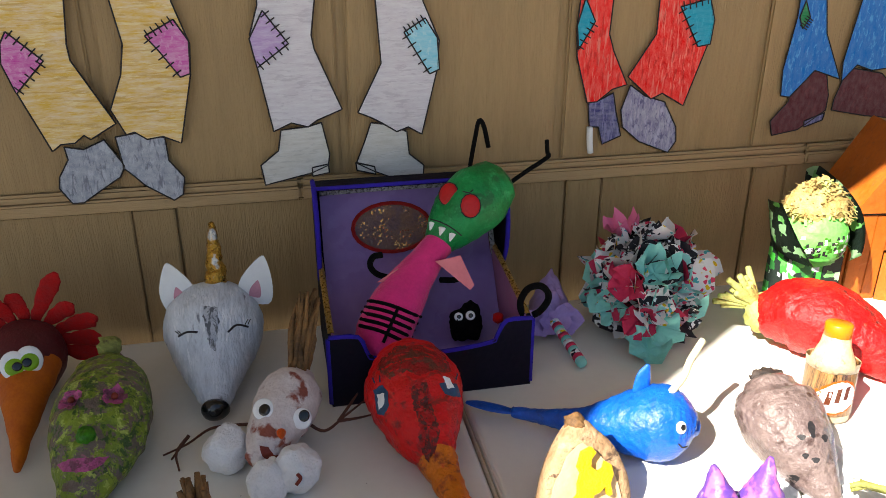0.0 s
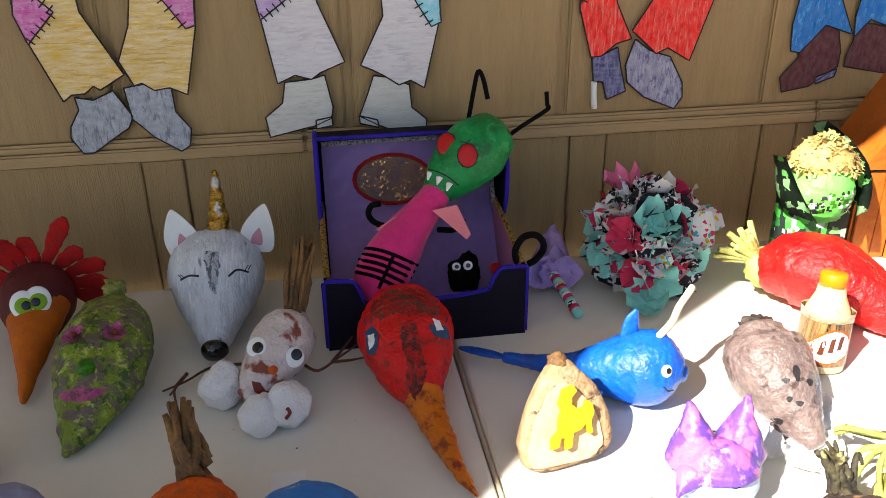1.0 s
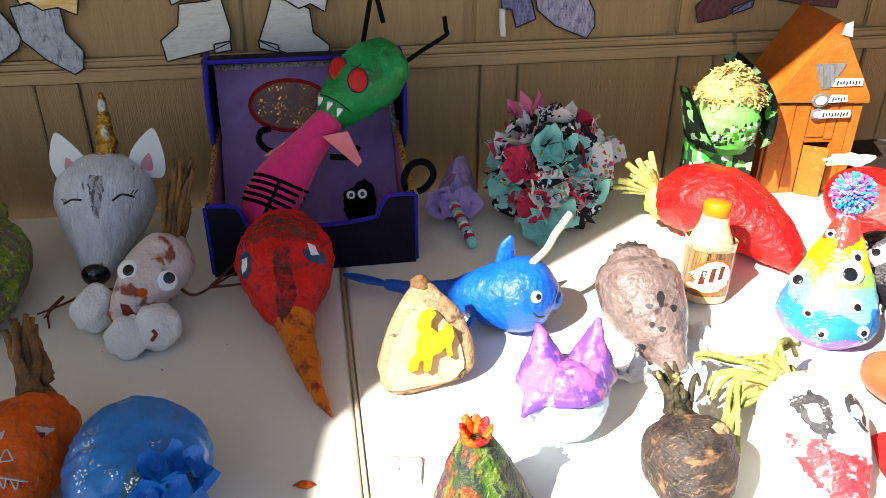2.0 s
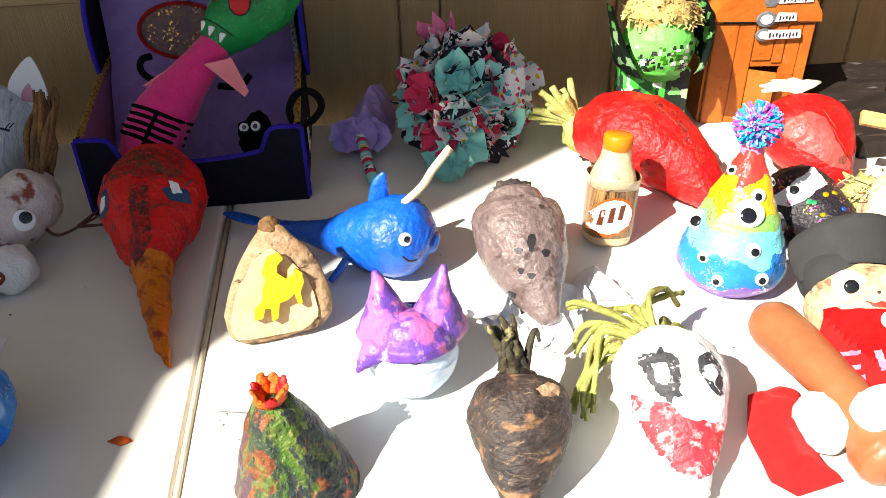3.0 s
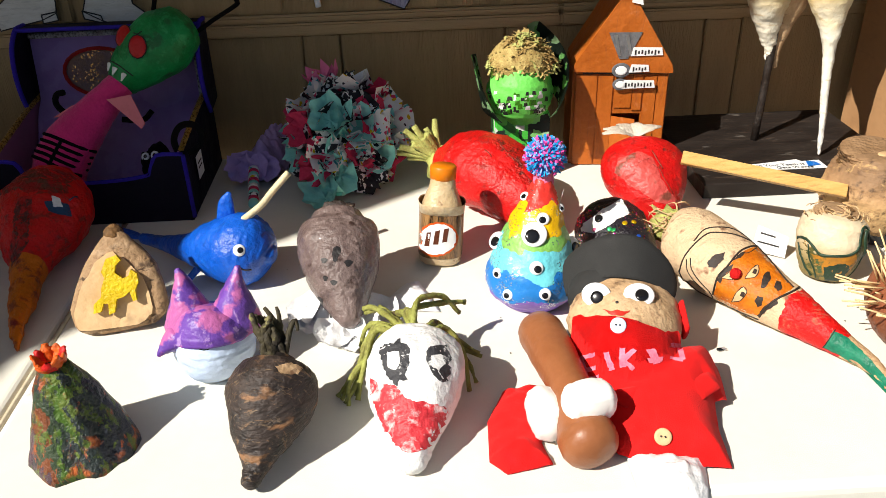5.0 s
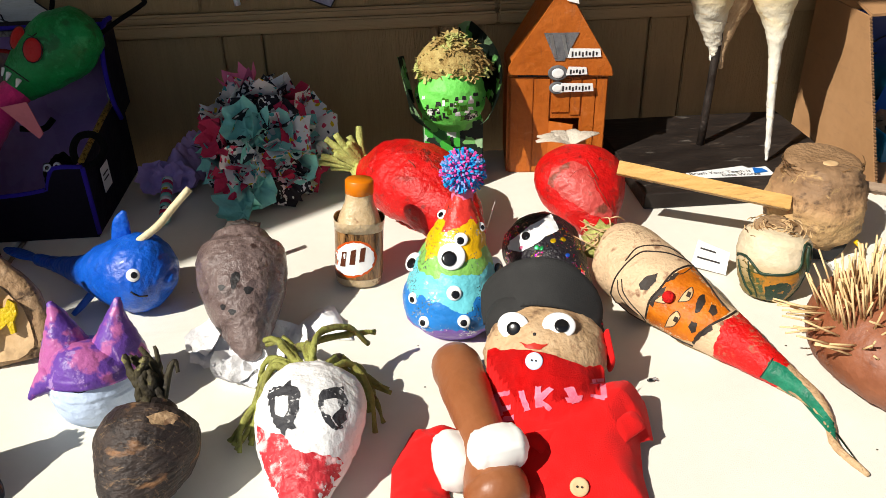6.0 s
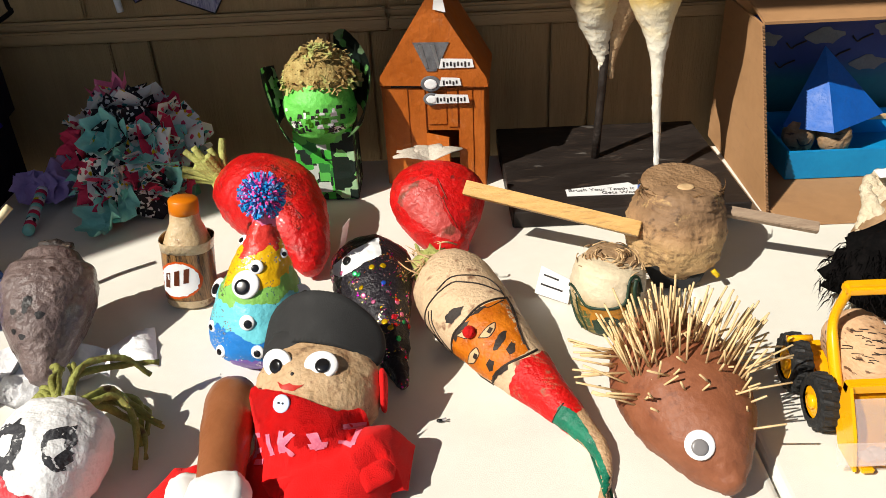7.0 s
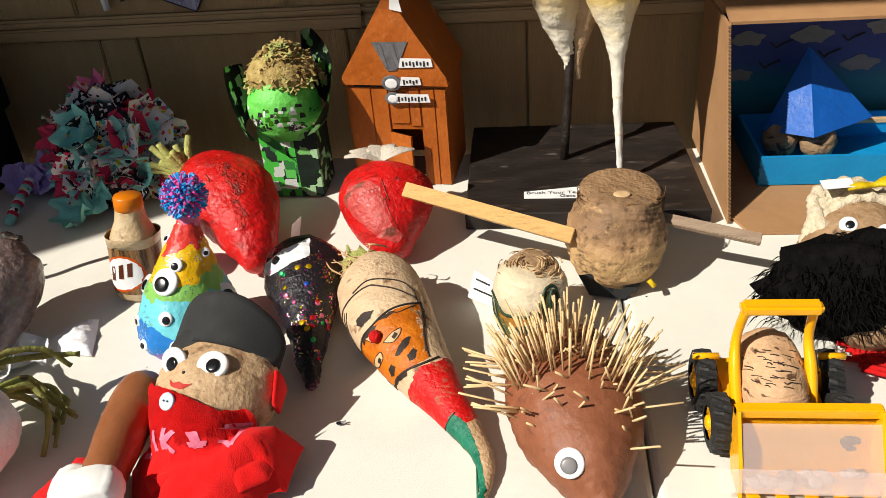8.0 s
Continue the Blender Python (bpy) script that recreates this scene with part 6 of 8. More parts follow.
for base, pts in (((0.455, -0.675, 0.06), [(0.43, -0.655, 0.045), (0.408, -0.69, 0.02), (0.399, -0.715, 0.010)]), ((0.45, -0.675, 0.06), [(0.432, -0.65, 0.05), (0.415, -0.67, 0.03), (0.406, -0.705, 0.010)]), ((0.455, -0.672, 0.065), [(0.44, -0.64, 0.06), (0.42, -0.60, 0.04), (0.412, -0.592, 0.035)]), ((0.455, -0.672, 0.06), [(0.435, -0.645, 0.05), (0.418, -0.632, 0.035), (0.408, -0.64, 0.02)]), ((0.465, -0.672, 0.065), [(0.47, -0.64, 0.07), (0.495, -0.618, 0.06), (0.515, -0.605, 0.045)]), ((0.47, -0.672, 0.06), [(0.48, -0.645, 0.05), (0.50, -0.640, 0.03), (0.525, -0.65, 0.012)]), ((0.475, -0.675, 0.058), [(0.495, -0.655, 0.045), (0.512, -0.665, 0.025), (0.518, -0.69, 0.008)]), ((0.46, -0.67, 0.06), [(0.455, -0.635, 0.06), (0.445, -0.61, 0.045), (0.43, -0.585, 0.03)]), ((0.47, -0.672, 0.055), [(0.485, -0.64, 0.035), (0.505, -0.635, 0.02), (0.513, -0.66, 0.006)]), ((0.448, -0.675, 0.05), [(0.425, -0.66, 0.03), (0.404, -0.675, 0.015), (0.395, -0.70, 0.006)])):
    for twin in range(2):
        shift = [Vector([0.010 * noise.noise(Vector((k * 3.1, twin * 7.7, pts[-1][0] * 90 + c))) for c in (0, 5, 9)]) for k in range(4)]
        rows = [Vector(p) + q * (0.4 if k == 0 else 1.2) for k, (p, q) in enumerate(zip([base] + pts, shift))]
        part("stalk", floor_at(sweep([(*p, 0.0036 - 0.0004 * k) for k, p in enumerate(rows)], seg=8, n=5, bump=0.0007, freq=160, round_ends=False), 0.001), M["stem_green"], T, "limp green stalk")
# ---- volcano paper, crumb ----
tagged(part("grey_paper_card", cloth([(0.072, -0.668), (0.087, -0.651), (0.118, -0.658), (0.112, -0.69)], 0.001, 0.004, 0.02, 0.001), material("printed_card", (0.62, 0.62, 0.62), (0.5, 0.5, 0.5), 60, 0.6, 0.1, spots=(0.1, 0.1, 0.1), spot_scale=140, spot_at=0.62)), "small grey printed paper card on the table", "card")
tagged(part("orange_crumb", cloth([(-0.002, -0.674), (0.006, -0.669), (0.014, -0.671), (0.019, -0.676), (0.010, -0.680)], 0.0006, 0.003, 0.004, 0.001), M["orange_paint"]), "torn orange paper crumb on the table", "scrap")
# fly
T = thing("fly", 0.778, -0.648, 0, "small dead black fly on the table", "insect")
part("body", ball((0.778, -0.648, 0.0022), 0.0020, sub=2, scale=(1.9, 1, 1)), M["black_gloss"], T)
for s in (-1, 1):
    part("wing", plate([(0, 0), (0.006, 0.0025 * s), (0.007, 0.0005 * s)] if s > 0 else [(0, 0), (0.007, -0.0005), (0.006, -0.0025)], (0.777, -0.648, 0.0036), (1, 0, 0), (0, 1, 0), 0.0002), M["grey_plastic"], T, smooth=False)

crumbs = bmesh.new()
rnd = random.Random(77)
for k in range(26):
    x, y = rnd.uniform(-0.25, 1.2), rnd.uniform(-0.80, -0.42)
    ball((x, y, 0.0006), rnd.uniform(0.0005, 0.0011), bm=crumbs, sub=1, scale=(1.4, 1, 0.5))
tagged(part("table_crumbs", crumbs, M["stem_dark"]), "tiny dark specks of dirt on the tables", "dirt", kind="stuff")

# ---- tissue flower ball, ribbon and wand ----
T = thing("tissue_flower_ball", 0.37, -0.20, 0, "ball of crumpled teal, rose, black and dotted tissue flowers", "decoration")
core = ball((0.372, -0.20, 0.075), 0.062, bump=0.006, freq=30, sub=3, scale=(1.15, 0.95, 1.05))
part("core", floor_at(core), M["black_paint"], T)
rnd = random.Random(17)
tints = ["teal_tissue", "confetti_tissue", "dotted_tissue", "confetti_tissue", "rose_tissue", "dotted_tissue", "teal_tissue", "confetti_tissue", "rose_tissue", "confetti_tissue"]
count = 90
for k in range(count):
    f = (k + 0.5) / count
    z = 1 - 2 * f
    a = k * 2.39996
    d = Vector((math.sqrt(1 - z * z) * math.cos(a), math.sqrt(1 - z * z) * math.sin(a), z))
    c = Vector((0.372 + d.x * 0.072, -0.20 + d.y * 0.062, 0.076 + d.z * 0.066))
    if d.y > 0.75 or c.z < 0.012:
        continue
    b = crumple(c, rnd.uniform(0.026, 0.038), 200 + k, rays=rnd.choice((2, 3, 3, 4)), cup=rnd.uniform(0.2, 0.8), direction=d + Vector([rnd.uniform(-0.6, 0.6) for _ in range(3)]), amp=0.5)
    part("tissue_flower", floor_at(b, 0.001), M[tints[k % 10] if rnd.random() < 0.5 else rnd.choice(tints)], T)
for k, (c, d, m, s) in enumerate((((0.362, -0.275, 0.036), (0, -1, 0.5), "teal_tissue", 0.030), ((0.338, -0.298, 0.010), (-0.2, -0.6, 1), "teal_tissue", 0.032), ((0.355, -0.255, 0.118), (0, -0.8, 0.8), "teal_tissue", 0.034), ((0.345, -0.268, 0.072), (0, -1, 0.3), "confetti_tissue", 0.030), ((0.318, -0.255, 0.105), (-0.6, -0.8, 0.4), "rose_tissue", 0.028), ((0.330, -0.270, 0.050), (-0.4, -1, 0.2), "rose_tissue", 0.026), ((0.306, -0.245, 0.066), (-1, -0.6, 0.2), "teal_tissue", 0.028), ((0.385, -0.262, 0.076), (0.2, -1, 0.2), "confetti_tissue", 0.028), ((0.405, -0.258, 0.042), (0.5, -1, 0.1), "dotted_tissue", 0.028), ((0.34, -0.165, 0.148), (-0.2, 0, 1), "pink_tissue", 0.028))):
    part("tissue_flower", floor_at(crumple(c, s, 400 + k, rays=6, cup=0.7, direction=d, amp=0.7), 0.001), M[m], T)
T.location.y, T.scale = -0.172, (0.91, 0.91, 0.93)
T = thing("ribbon_wand", 0.235, -0.24, 0, "striped paper wand with a gathered purple tissue end", "wand")
bm = None
wand = [(0.224, -0.318, 0.0085), (0.219, -0.278, 0.015), (0.213, -0.232, 0.026)]
for i in range(12):
    f0, f1 = i / 12, (i + 1) / 12
    a = Vector(wand[0]).lerp(Vector(wand[2]), f0)
    b = Vector(wand[0]).lerp(Vector(wand[2]), f1)
    part("paper_ring", sweep([(*a, 0.0075), (*b, 0.0075)], seg=14, n=1, round_ends=i == 0), M[("teal_tissue", "rose_tissue", "confetti_tissue")[i % 3]], T)
part("purple_tissue", cloth([(0.190, -0.215), (0.215, -0.232), (0.242, -0.222), (0.262, -0.17), (0.268, -0.10), (0.240, -0.085), (0.208, -0.13), (0.192, -0.18)], 0.004, 0.075, 0.03, 0.030, 42), M["purple_tissue"], T, "gathered purple tissue")
for k in range(3):
    part("tissue_frill", floor_at(crumple((0.195 + 0.018 * k, -0.226, 0.028), 0.022, 500 + k, rays=5, cup=0.5, direction=(0, -1, 0.4), amp=0.4)), M["purple_tissue"], T)

T.location.x, T.location.y = 0.252, -0.193

# ---- drink bottle ----
T = thing("soda_bottle", 0.497, -0.432, 0, "small bottle in a brown wood-print wrapper with orange cap", "bottle")


def ring_body(rows, base, top, seg=28, square=0.0, bm=None, lid=True):
    """Turned body on a leaning axis: rows of (height, radius)."""
    fresh = bmesh.new()
    base, top = Vector(base), Vector(top)
    ax = top - base
    H = ax.length
    q = turn_to(ax, (0, 1, 0)).to_3x3()
    last = None
    for z, r in rows:
        ring = []
        for k in range(seg):
            a = 2 * math.pi * (k + 0.5) / seg
            s = 1.0 / max(abs(math.cos(a)), abs(math.sin(a)))
            rr = r * (1 - square + square * min(s, 1.22))
            ring.append(fresh.verts.new(base + q @ Vector((rr * math.cos(a), rr * math.sin(a), z))))
        if last:
            for k in range(seg):
                fresh.faces.new((last[k], last[(k + 1) % seg], ring[(k + 1) % seg], ring[k]))
        else:
            fresh.faces.new(ring[::-1])
        last = ring
    if lid:
        fresh.faces.new(last)
    return joined(bm, fresh)


material("bottle_root", (0.62, 0.50, 0.34), (0.50, 0.37, 0.22), 50, 0.35, 0.4, spots=(0.25, 0.14, 0.07), spot_scale=60, spot_at=0.64, coat=0.3)
material("wood_print", (0.34, 0.19, 0.085), (0.010, 0.005, 0.003), 26, 0.35, 0.0, stretch=(9, 9, 0.8), coat=0.3)
material("orange_cap", (0.62, 0.20, 0.015), (0.55, 0.17, 0.012), 20, 0.35, 0.05)
material("logo_orange", (0.55, 0.10, 0.02), None, 30, 0.35, 0.0)
material("logo_brown", (0.10, 0.03, 0.015), None, 30, 0.35, 0.0)
b0, b1 = (0.497, -0.432, 0.0005), (0.506, -0.415, 0.122)
bottle = part("bottle", ring_body([(0, 0.024), (0.003, 0.0265), (0.060, 0.0265), (0.070, 0.0255), (0.082, 0.0215), (0.094, 0.0165), (0.105, 0.0150), (0.112, 0.0145)], b0, b1, square=0.35), M["bottle_root"], T)
wrap = part("wrapper", ring_body([(0.010, 0.0272), (0.011, 0.0276), (0.066, 0.0278), (0.076, 0.0285)], b0, b1, square=0.35, lid=False), M["wood_print"], T, "wood-print paper wrapper")
cap = part("cap", ring_body([(0.105, 0.0148), (0.106, 0.0160), (0.120, 0.0160), (0.122, 0.0145)], b0, b1), M["orange_cap"], T, "ribbed orange cap")
part("wrapper_edge", ring_body([(0.066, 0.0281), (0.0775, 0.0290)], b0, b1, square=0.35, lid=False), M["bottle_root"], T, "flared pale top edge of the wrapper")
F = Facing((0.494, -0.44, 0.06), (0.49, -1.31, 0.52))
el = lambda w, h, t=0.15, cx=0, cy=-24: [(cx + w * math.cos(k) - h * math.sin(k) * t, cy + h * math.sin(k) + w * math.cos(k) * t) for k in np.arange(0, 6.28, 0.35)]
paint("logo_rim", wrap, F, el(26, 21), M["logo_orange"], T, 0.5, "orange oval emblem", 0.006)
paint("logo_field", wrap, F, el(23.5, 18.5), M["paper_white"], T, 0.8, fine=0.006)
for blot in ([(-16, -31), (-10, -32), (-7, -15), (-12, -15)], [(-5, -30), (1, -30), (4, -13), (-2, -14)], [(6, -28), (12, -27), (15, -11), (9, -12)]):
    paint("logo_shape", wrap, F, blot, M["logo_brown"], T, 1.1, fine=0.006, ragged=0.3)
for k in range(3):
    part("text_bar", box(0.5205, 0.5208, -0.438, -0.425, 0.020 + 0.007 * k, 0.022 + 0.007 * k), M["paper_white"], T, smooth=False)

# ---- red arched root: stubs and marks ----
T = arch.parent
rnd = random.Random(23)
part("crown", ball((0.512, -0.257, 0.048), 0.026, bump=0.007, freq=110, sub=3, scale=(0.9, 0.9, 1.1)), M["leaf_stub"], T)
for k in range(13):
    a = radians(60 + 15 * k)
    d = Vector((-0.45 + 0.35 * math.cos(a), 0.2 + 0.2 * math.sin(a * 2), 0.5 + 0.55 * math.sin(a))).normalized()
    b = Vector((0.508, -0.252, 0.056)) + d * 0.012
    L = rnd.uniform(0.030, 0.055)
    side = Vector([rnd.uniform(-0.012, 0.012) for _ in range(3)])
    part("leaf_stub", floor_at(tube([b, b + d * L * 0.6 + side * 0.5, b + d * L + side], 0.0058, 8, 4, 0.0042), 0.001), M["leaf_stub"], T, "cut yellow-green leaf stub")
F = Facing((0.585, -0.31, 0.07), (0.49, -1.31, 0.52))
for a, b in ((-20, 20), (0, 26), (20, 8), (36, -18), (10, 14)):
    stroke("crack", arch, F, [(a, b), (a + 5, b - 4), (a + 9, b - 9)], 1.6, M["blood_red"], T)
material("cracked_red", (0.50, 0.030, 0.014), (0.36, 0.016, 0.010), 60, 0.5, 1.0)
glaze("cracked_red", (0.10, 0.012, 0.008), (90, 90, 90), 0.50, 0.08, 0.9)
FS = Facing((0.585, -0.31, 0.06), (0.96, -1.19, 0.53))
paint("cracked_skin", arch, FS, [(-16, 46), (-2, 44), (8, 30), (22, 22), (16, 8), (4, -4), (8, -30), (0, -38), (-8, -10), (-2, 12), (-12, 28)], M["cracked_red"], T, 0.4, "rough cracked skin", ragged=3.0)
sheet_bar("paper_label", "paper_white", T, (0.655, -0.347, 0.006), (0.3, 1, 0), (0.25, 0, 1), 0, 0.022, 0, 0.034, 0.001, "small white paper label")

# ---- green dabbed creature ----
T = thing("green_creature", 0.63, -0.19, 0, "green dabbed root head on a painted card stand", "craft", "decorated root crafts")
body = bmesh.new()
x0, x1, y0, y1 = 0.590, 0.668, -0.203, -0.135
part("stand", box(x0, x1, y0, y1, 0.0005, 0.104, 0.002), M["camo_dabs"], T, "green, black and white dabbed card stand", smooth=False)
part("stand_side", box(x1 - 0.030, x1 + 0.0015, y0 - 0.0015, y1, 0.001, 0.100, 0.001), M["camo_dark"], T, smooth=False)
gh = part("head", sweep([(0.628, -0.182, 0.096, 0.030), (0.628, -0.182, 0.106, 0.044, 0.042), (0.628, -0.180, 0.128, 0.051, 0.048), (0.629, -0.177, 0.148, 0.047, 0.043), (0.629, -0.175, 0.158, 0.040, 0.036)], bump=0.0018), M["bright_green"], T)
F = Facing((0.631, -0.178, 0.13), (0.49, -1.31, 0.52))
rnd = random.Random(29)
for k in range(70):
    a, b = rnd.uniform(-48, 48), -34 + abs(rnd.gauss(0, 17))
    if a * a / 2700 + b * b / 1500 > 1:
        continue
    w, h = rnd.uniform(1.8, 4.2), rnd.uniform(1.8, 4.2)
    paint("dab", gh, F, [(a - w, b - h), (a + w, b - h * 0.8), (a + w * 0.8, b + h), (a - w * 0.7, b + h * 0.9)], M[rnd.choice(["black_paint", "black_paint", "white_paint", "deep_green"])], T, 0.5)
def curved_card(name, cx, cy, r, a0, a1, low, high, mat, label):
    """A bent strip of card round a head; low and high give its edges along the bend."""
    bm = bmesh.new()
    prev = None
    for k in range(17):
        f = k / 16
        a = radians(a0 + (a1 - a0) * f)
        zl, zh = float(np.interp(f, *zip(*low))), float(np.interp(f, *zip(*high)))
        row = [bm.verts.new((cx + r * (1 + 0.25 * g) * math.cos(a), cy + r * (1 + 0.25 * g) * math.sin(a), zl + (zh - zl) * g)) for g in (0, 0.33, 0.66, 1)]
        if prev:
            for q in range(3):
                bm.faces.new((prev[q], row[q], row[q + 1], prev[q + 1]))
        prev = row
    bmesh.ops.solidify(bm, geom=bm.faces[:], thickness=0.0014)
    part(name, bm, M[mat], T, label)


curved_card("card_ear", 0.628, -0.180, 0.056, 150, 240, [(0, 0.110), (0.5, 0.105), (1, 0.098)], [(0, 0.175), (0.45, 0.186), (0.6, 0.165), (1, 0.104)], "camo_dark", "dark dabbed card ear")
curved_card("card_ear", 0.628, -0.180, 0.056, -50, 75, [(0, 0.100), (0.5, 0.112), (1, 0.13)], [(0, 0.112), (0.35, 0.160), (0.65, 0.190), (0.9, 0.214), (1, 0.205)], "camo_dark", "dark dabbed card ear")
rnd = random.Random(31)
part("crown", ball((0.629, -0.174, 0.168), 0.042, bump=0.008, freq=90, sub=3, scale=(1.05, 1, 0.85)), M["shredded_top"], T)
bm = bmesh.new()
for k in range(620):
    a, r = rnd.uniform(0, 6.28), 0.051 * math.sqrt(rnd.random())
    z = 0.155 + 0.052 * (1 - (r / 0.054) ** 2) + rnd.uniform(-0.004, 0.005)
    c = Vector((0.632 + r * math.cos(a), -0.174 + r * math.sin(a) * 0.9, z))
    d = Vector((rnd.uniform(-1, 1), rnd.uniform(-1, 1), rnd.uniform(-0.4, 0.7))).normalized()
    u = d.cross(Vector((0, 0, 1))).normalized()
    L, w = rnd.uniform(0.004, 0.009), rnd.uniform(0.0012, 0.0024)
    m = c + Vector((0, 0, 0.003))
    vs = [bm.verts.new(p) for p in (c - d * L - u * w, c - d * L + u * w, m + u * w, m - u * w, c + d * L + u * w * 0.5, c + d * L - u * w * 0.5)]
    bm.faces.new((vs[0], vs[1], vs[2], vs[3]))
    bm.faces.new((vs[3], vs[2], vs[4], vs[5]))
material("shreds", (0.44, 0.34, 0.15), (0.24, 0.15, 0.06), 45, 0.7, 0.3, spots=(0.42, 0.44, 0.14), spot_scale=40, spot_at=0.52)
part("shredded_leaves", bm, M["shreds"], T, "dry shredded leaf scales", smooth=False)

# ---- terracotta card house ----
T = thing("card_house", 0.778, -0.11, 0, "terracotta painted cardboard house with open door", "model house")
A, B = Vector((0.712, -0.163, 0)), Vector((0.846, -0.176, 0))
u = (B - A).normalized()
W = (B - A).length
inn = Vector((-u.y, u.x, 0))
up = Vector((0, 0, 1))
D = 0.112
mid = W / 2
door = (0.056, 0.098, 0.083)
wallp = [(0, 0.0005), (door[0], 0.0005), (door[0], door[2]), (door[1], door[2]), (door[1], 0.0005), (W, 0.0005), (W, 0.146), (0, 0.146)]
part("front_wall", plate(wallp, A + inn * 0.004, u, up, 0.004), M["terracotta_card"], T, smooth=False)
part("back_wall", plate([(0, 0.0005), (W, 0.0005), (W, 0.146), (mid, 0.255), (0, 0.146)], A + inn * D, u, up, 0.004), M["terracotta_card"], T, smooth=False)
for o in (A, B - u * 0.004):
    part("side_wall", plate([(0.004, 0.0005), (D - 0.004, 0.0005), (D - 0.004, 0.146), (0.004, 0.146)], o, inn, up, -0.004 if o is A else 0.004), M["terracotta_card"], T, smooth=False)
x = 0.0
for x0, x1, z0 in ((0.001, 0.032, 0.001), (0.033, 0.055, 0.001), (0.057, 0.083, 0.092), (0.084, 0.098, 0.088), (0.100, 0.118, 0.001), (0.119, 0.1335, 0.001)):
    part("plank", box(x0, x1, -0.0022, 0.0, z0, 0.143 + 0.002 * math.sin(x0 * 300), 0.0006, m=Matrix.Translation(A) @ Matrix((u, inn, up)).transposed().to_4x4()), M["terracotta_card"], T, smooth=False)
for k in range(6):
    part("plank", box(0.004 + 0.0175 * k, 0.0205 + 0.0175 * k, -0.0022, 0.0, 0.001, 0.142, 0.0006, m=Matrix.Translation(A + inn * 0.002) @ Matrix((inn, -u * -1, up)).transposed().to_4x4()), M["terracotta_card"], T, smooth=False)
part("gable", plate([(-0.004, 0.149), (W + 0.004, 0.146), (W + 0.002, 0.158), (mid + 0.004, 0.262), (mid - 0.004, 0.262), (-0.003, 0.160)], A - inn * 0.003, u, up, 0.004), M["terracotta_card"], T, "terracotta card gable", smooth=False)
for s in (-1, 1):
    e = A + u * (mid + s * (mid + 0.002)) + up * 0.1475
    top = A + u * mid + up * 0.264
    slope = (top - e)
    part("roof_panel", plate([(0, 0), (D + 0.010, 0), (D + 0.010, slope.length), (0, slope.length)], e - inn * 0.006, inn, slope.normalized(), 0.0035), M["terracotta_card"], T, "terracotta card roof panel", smooth=False)
    bm = bmesh.new()
    for k in range(60):
        f = (k + 0.5 + 0.4 * math.sin(k * 7.1)) / 60
        c = (e - inn * 0.0060).lerp(top - inn * 0.0060, f)
        ball(c - up * 0.0010, 0.0011 + 0.0006 * math.sin(k * 3.7), bm=bm, bump=0.001, freq=500, sub=1, scale=(1.6, 0.5, 1.2))
    part("ragged_edge", bm, M["card_edge"], T)
dd = part("door", plate([(0, 0.001), (0.036, 0.001), (0.036, 0.081), (0, 0.080)], A + u * door[0] - inn * 0.0025, (u - inn * 0.55), up, 0.003), M["terracotta_card"], T, "terracotta card door standing ajar", smooth=False)
part("knob", ball(A + u * (door[0] + 0.028) - inn * 0.022 + up * 0.038, 0.0018, sub=1), M["card_edge"], dd)
# black strip painted in for the shade between planks and gable
part("dark_gap", plate([(0.010, 0.1435), (W - 0.003, 0.1440), (W - 0.003, 0.1480), (0.010, 0.1475)], A - inn * 0.0005, u, up, 0.0008), M["black_paint"], T, smooth=False)
# sign of paper strips
S0 = A - inn * 0.0075
material("sign_grey", (0.16, 0.16, 0.17), (0.08, 0.08, 0.085), 120, 0.6, 0.1)
part("emblem", plate([(0.043, 0.206), (0.090, 0.206), (0.072, 0.168), (0.060, 0.168)], S0, u, up, 0.0008), M["sign_grey"], T, "grey pencil-shaded emblem shape", smooth=False)
for da, db in ((0.050, 0.012), (0.066, 0.012)):
    part("emblem_stripe", plate([(da, 0.203), (da + 0.005, 0.203), (da + 0.012, 0.172), (da + 0.008, 0.172)], S0 - inn * 0.0009, u, up, 0.0004), M["table_steel"], T, smooth=False)
for c0, c1, r in ((0.160, 0.142, 0.0135), (0.138, 0.122, 0.011)):
    m = S0 + u * 0.064 + up * ((c0 + c1) / 2)
    part("emblem", disc(m, -inn, r, 0.0015, dome=0.05, oval=0.8), M["sign_grey"], T, "grey outlined emblem shape")
    part("emblem_inner", disc(m - inn * 0.0016, -inn, r * 0.62, 0.001, dome=0.05, oval=0.8), M["paper_white"], T)
for a0, a1, b0, b1 in ((0.076, 0.121, 0.172, 0.184), (0.075, 0.104, 0.148, 0.159), (0.066, 0.114, 0.124, 0.136)):
    part("paper_strip", plate([(a0, b0), (a1, b0 + 0.001), (a1 - 0.002, b1), (a0 + 0.003, b1 + 0.001)], S0 - inn * 0.001, u, up, 0.0006), M["paper_white"], T, "white paper strip with dark print", smooth=False)
    n_bars = int((a1 - a0) / 0.0052)
    for k in range(n_bars):
        c = a0 + 0.005 + k * (a1 - a0 - 0.008) / n_bars
        low, high = b0 + (0.0018 if k % 3 == 0 else 0.0036), b1 - (0.0042 if k % 2 else 0.0030)
        part("text_bar", plate([(c, low), (c + 0.0022, low), (c + 0.0022, high), (c, high)], S0 - inn * 0.0018, u, up, 0.0004), M["ink"], T, smooth=False)
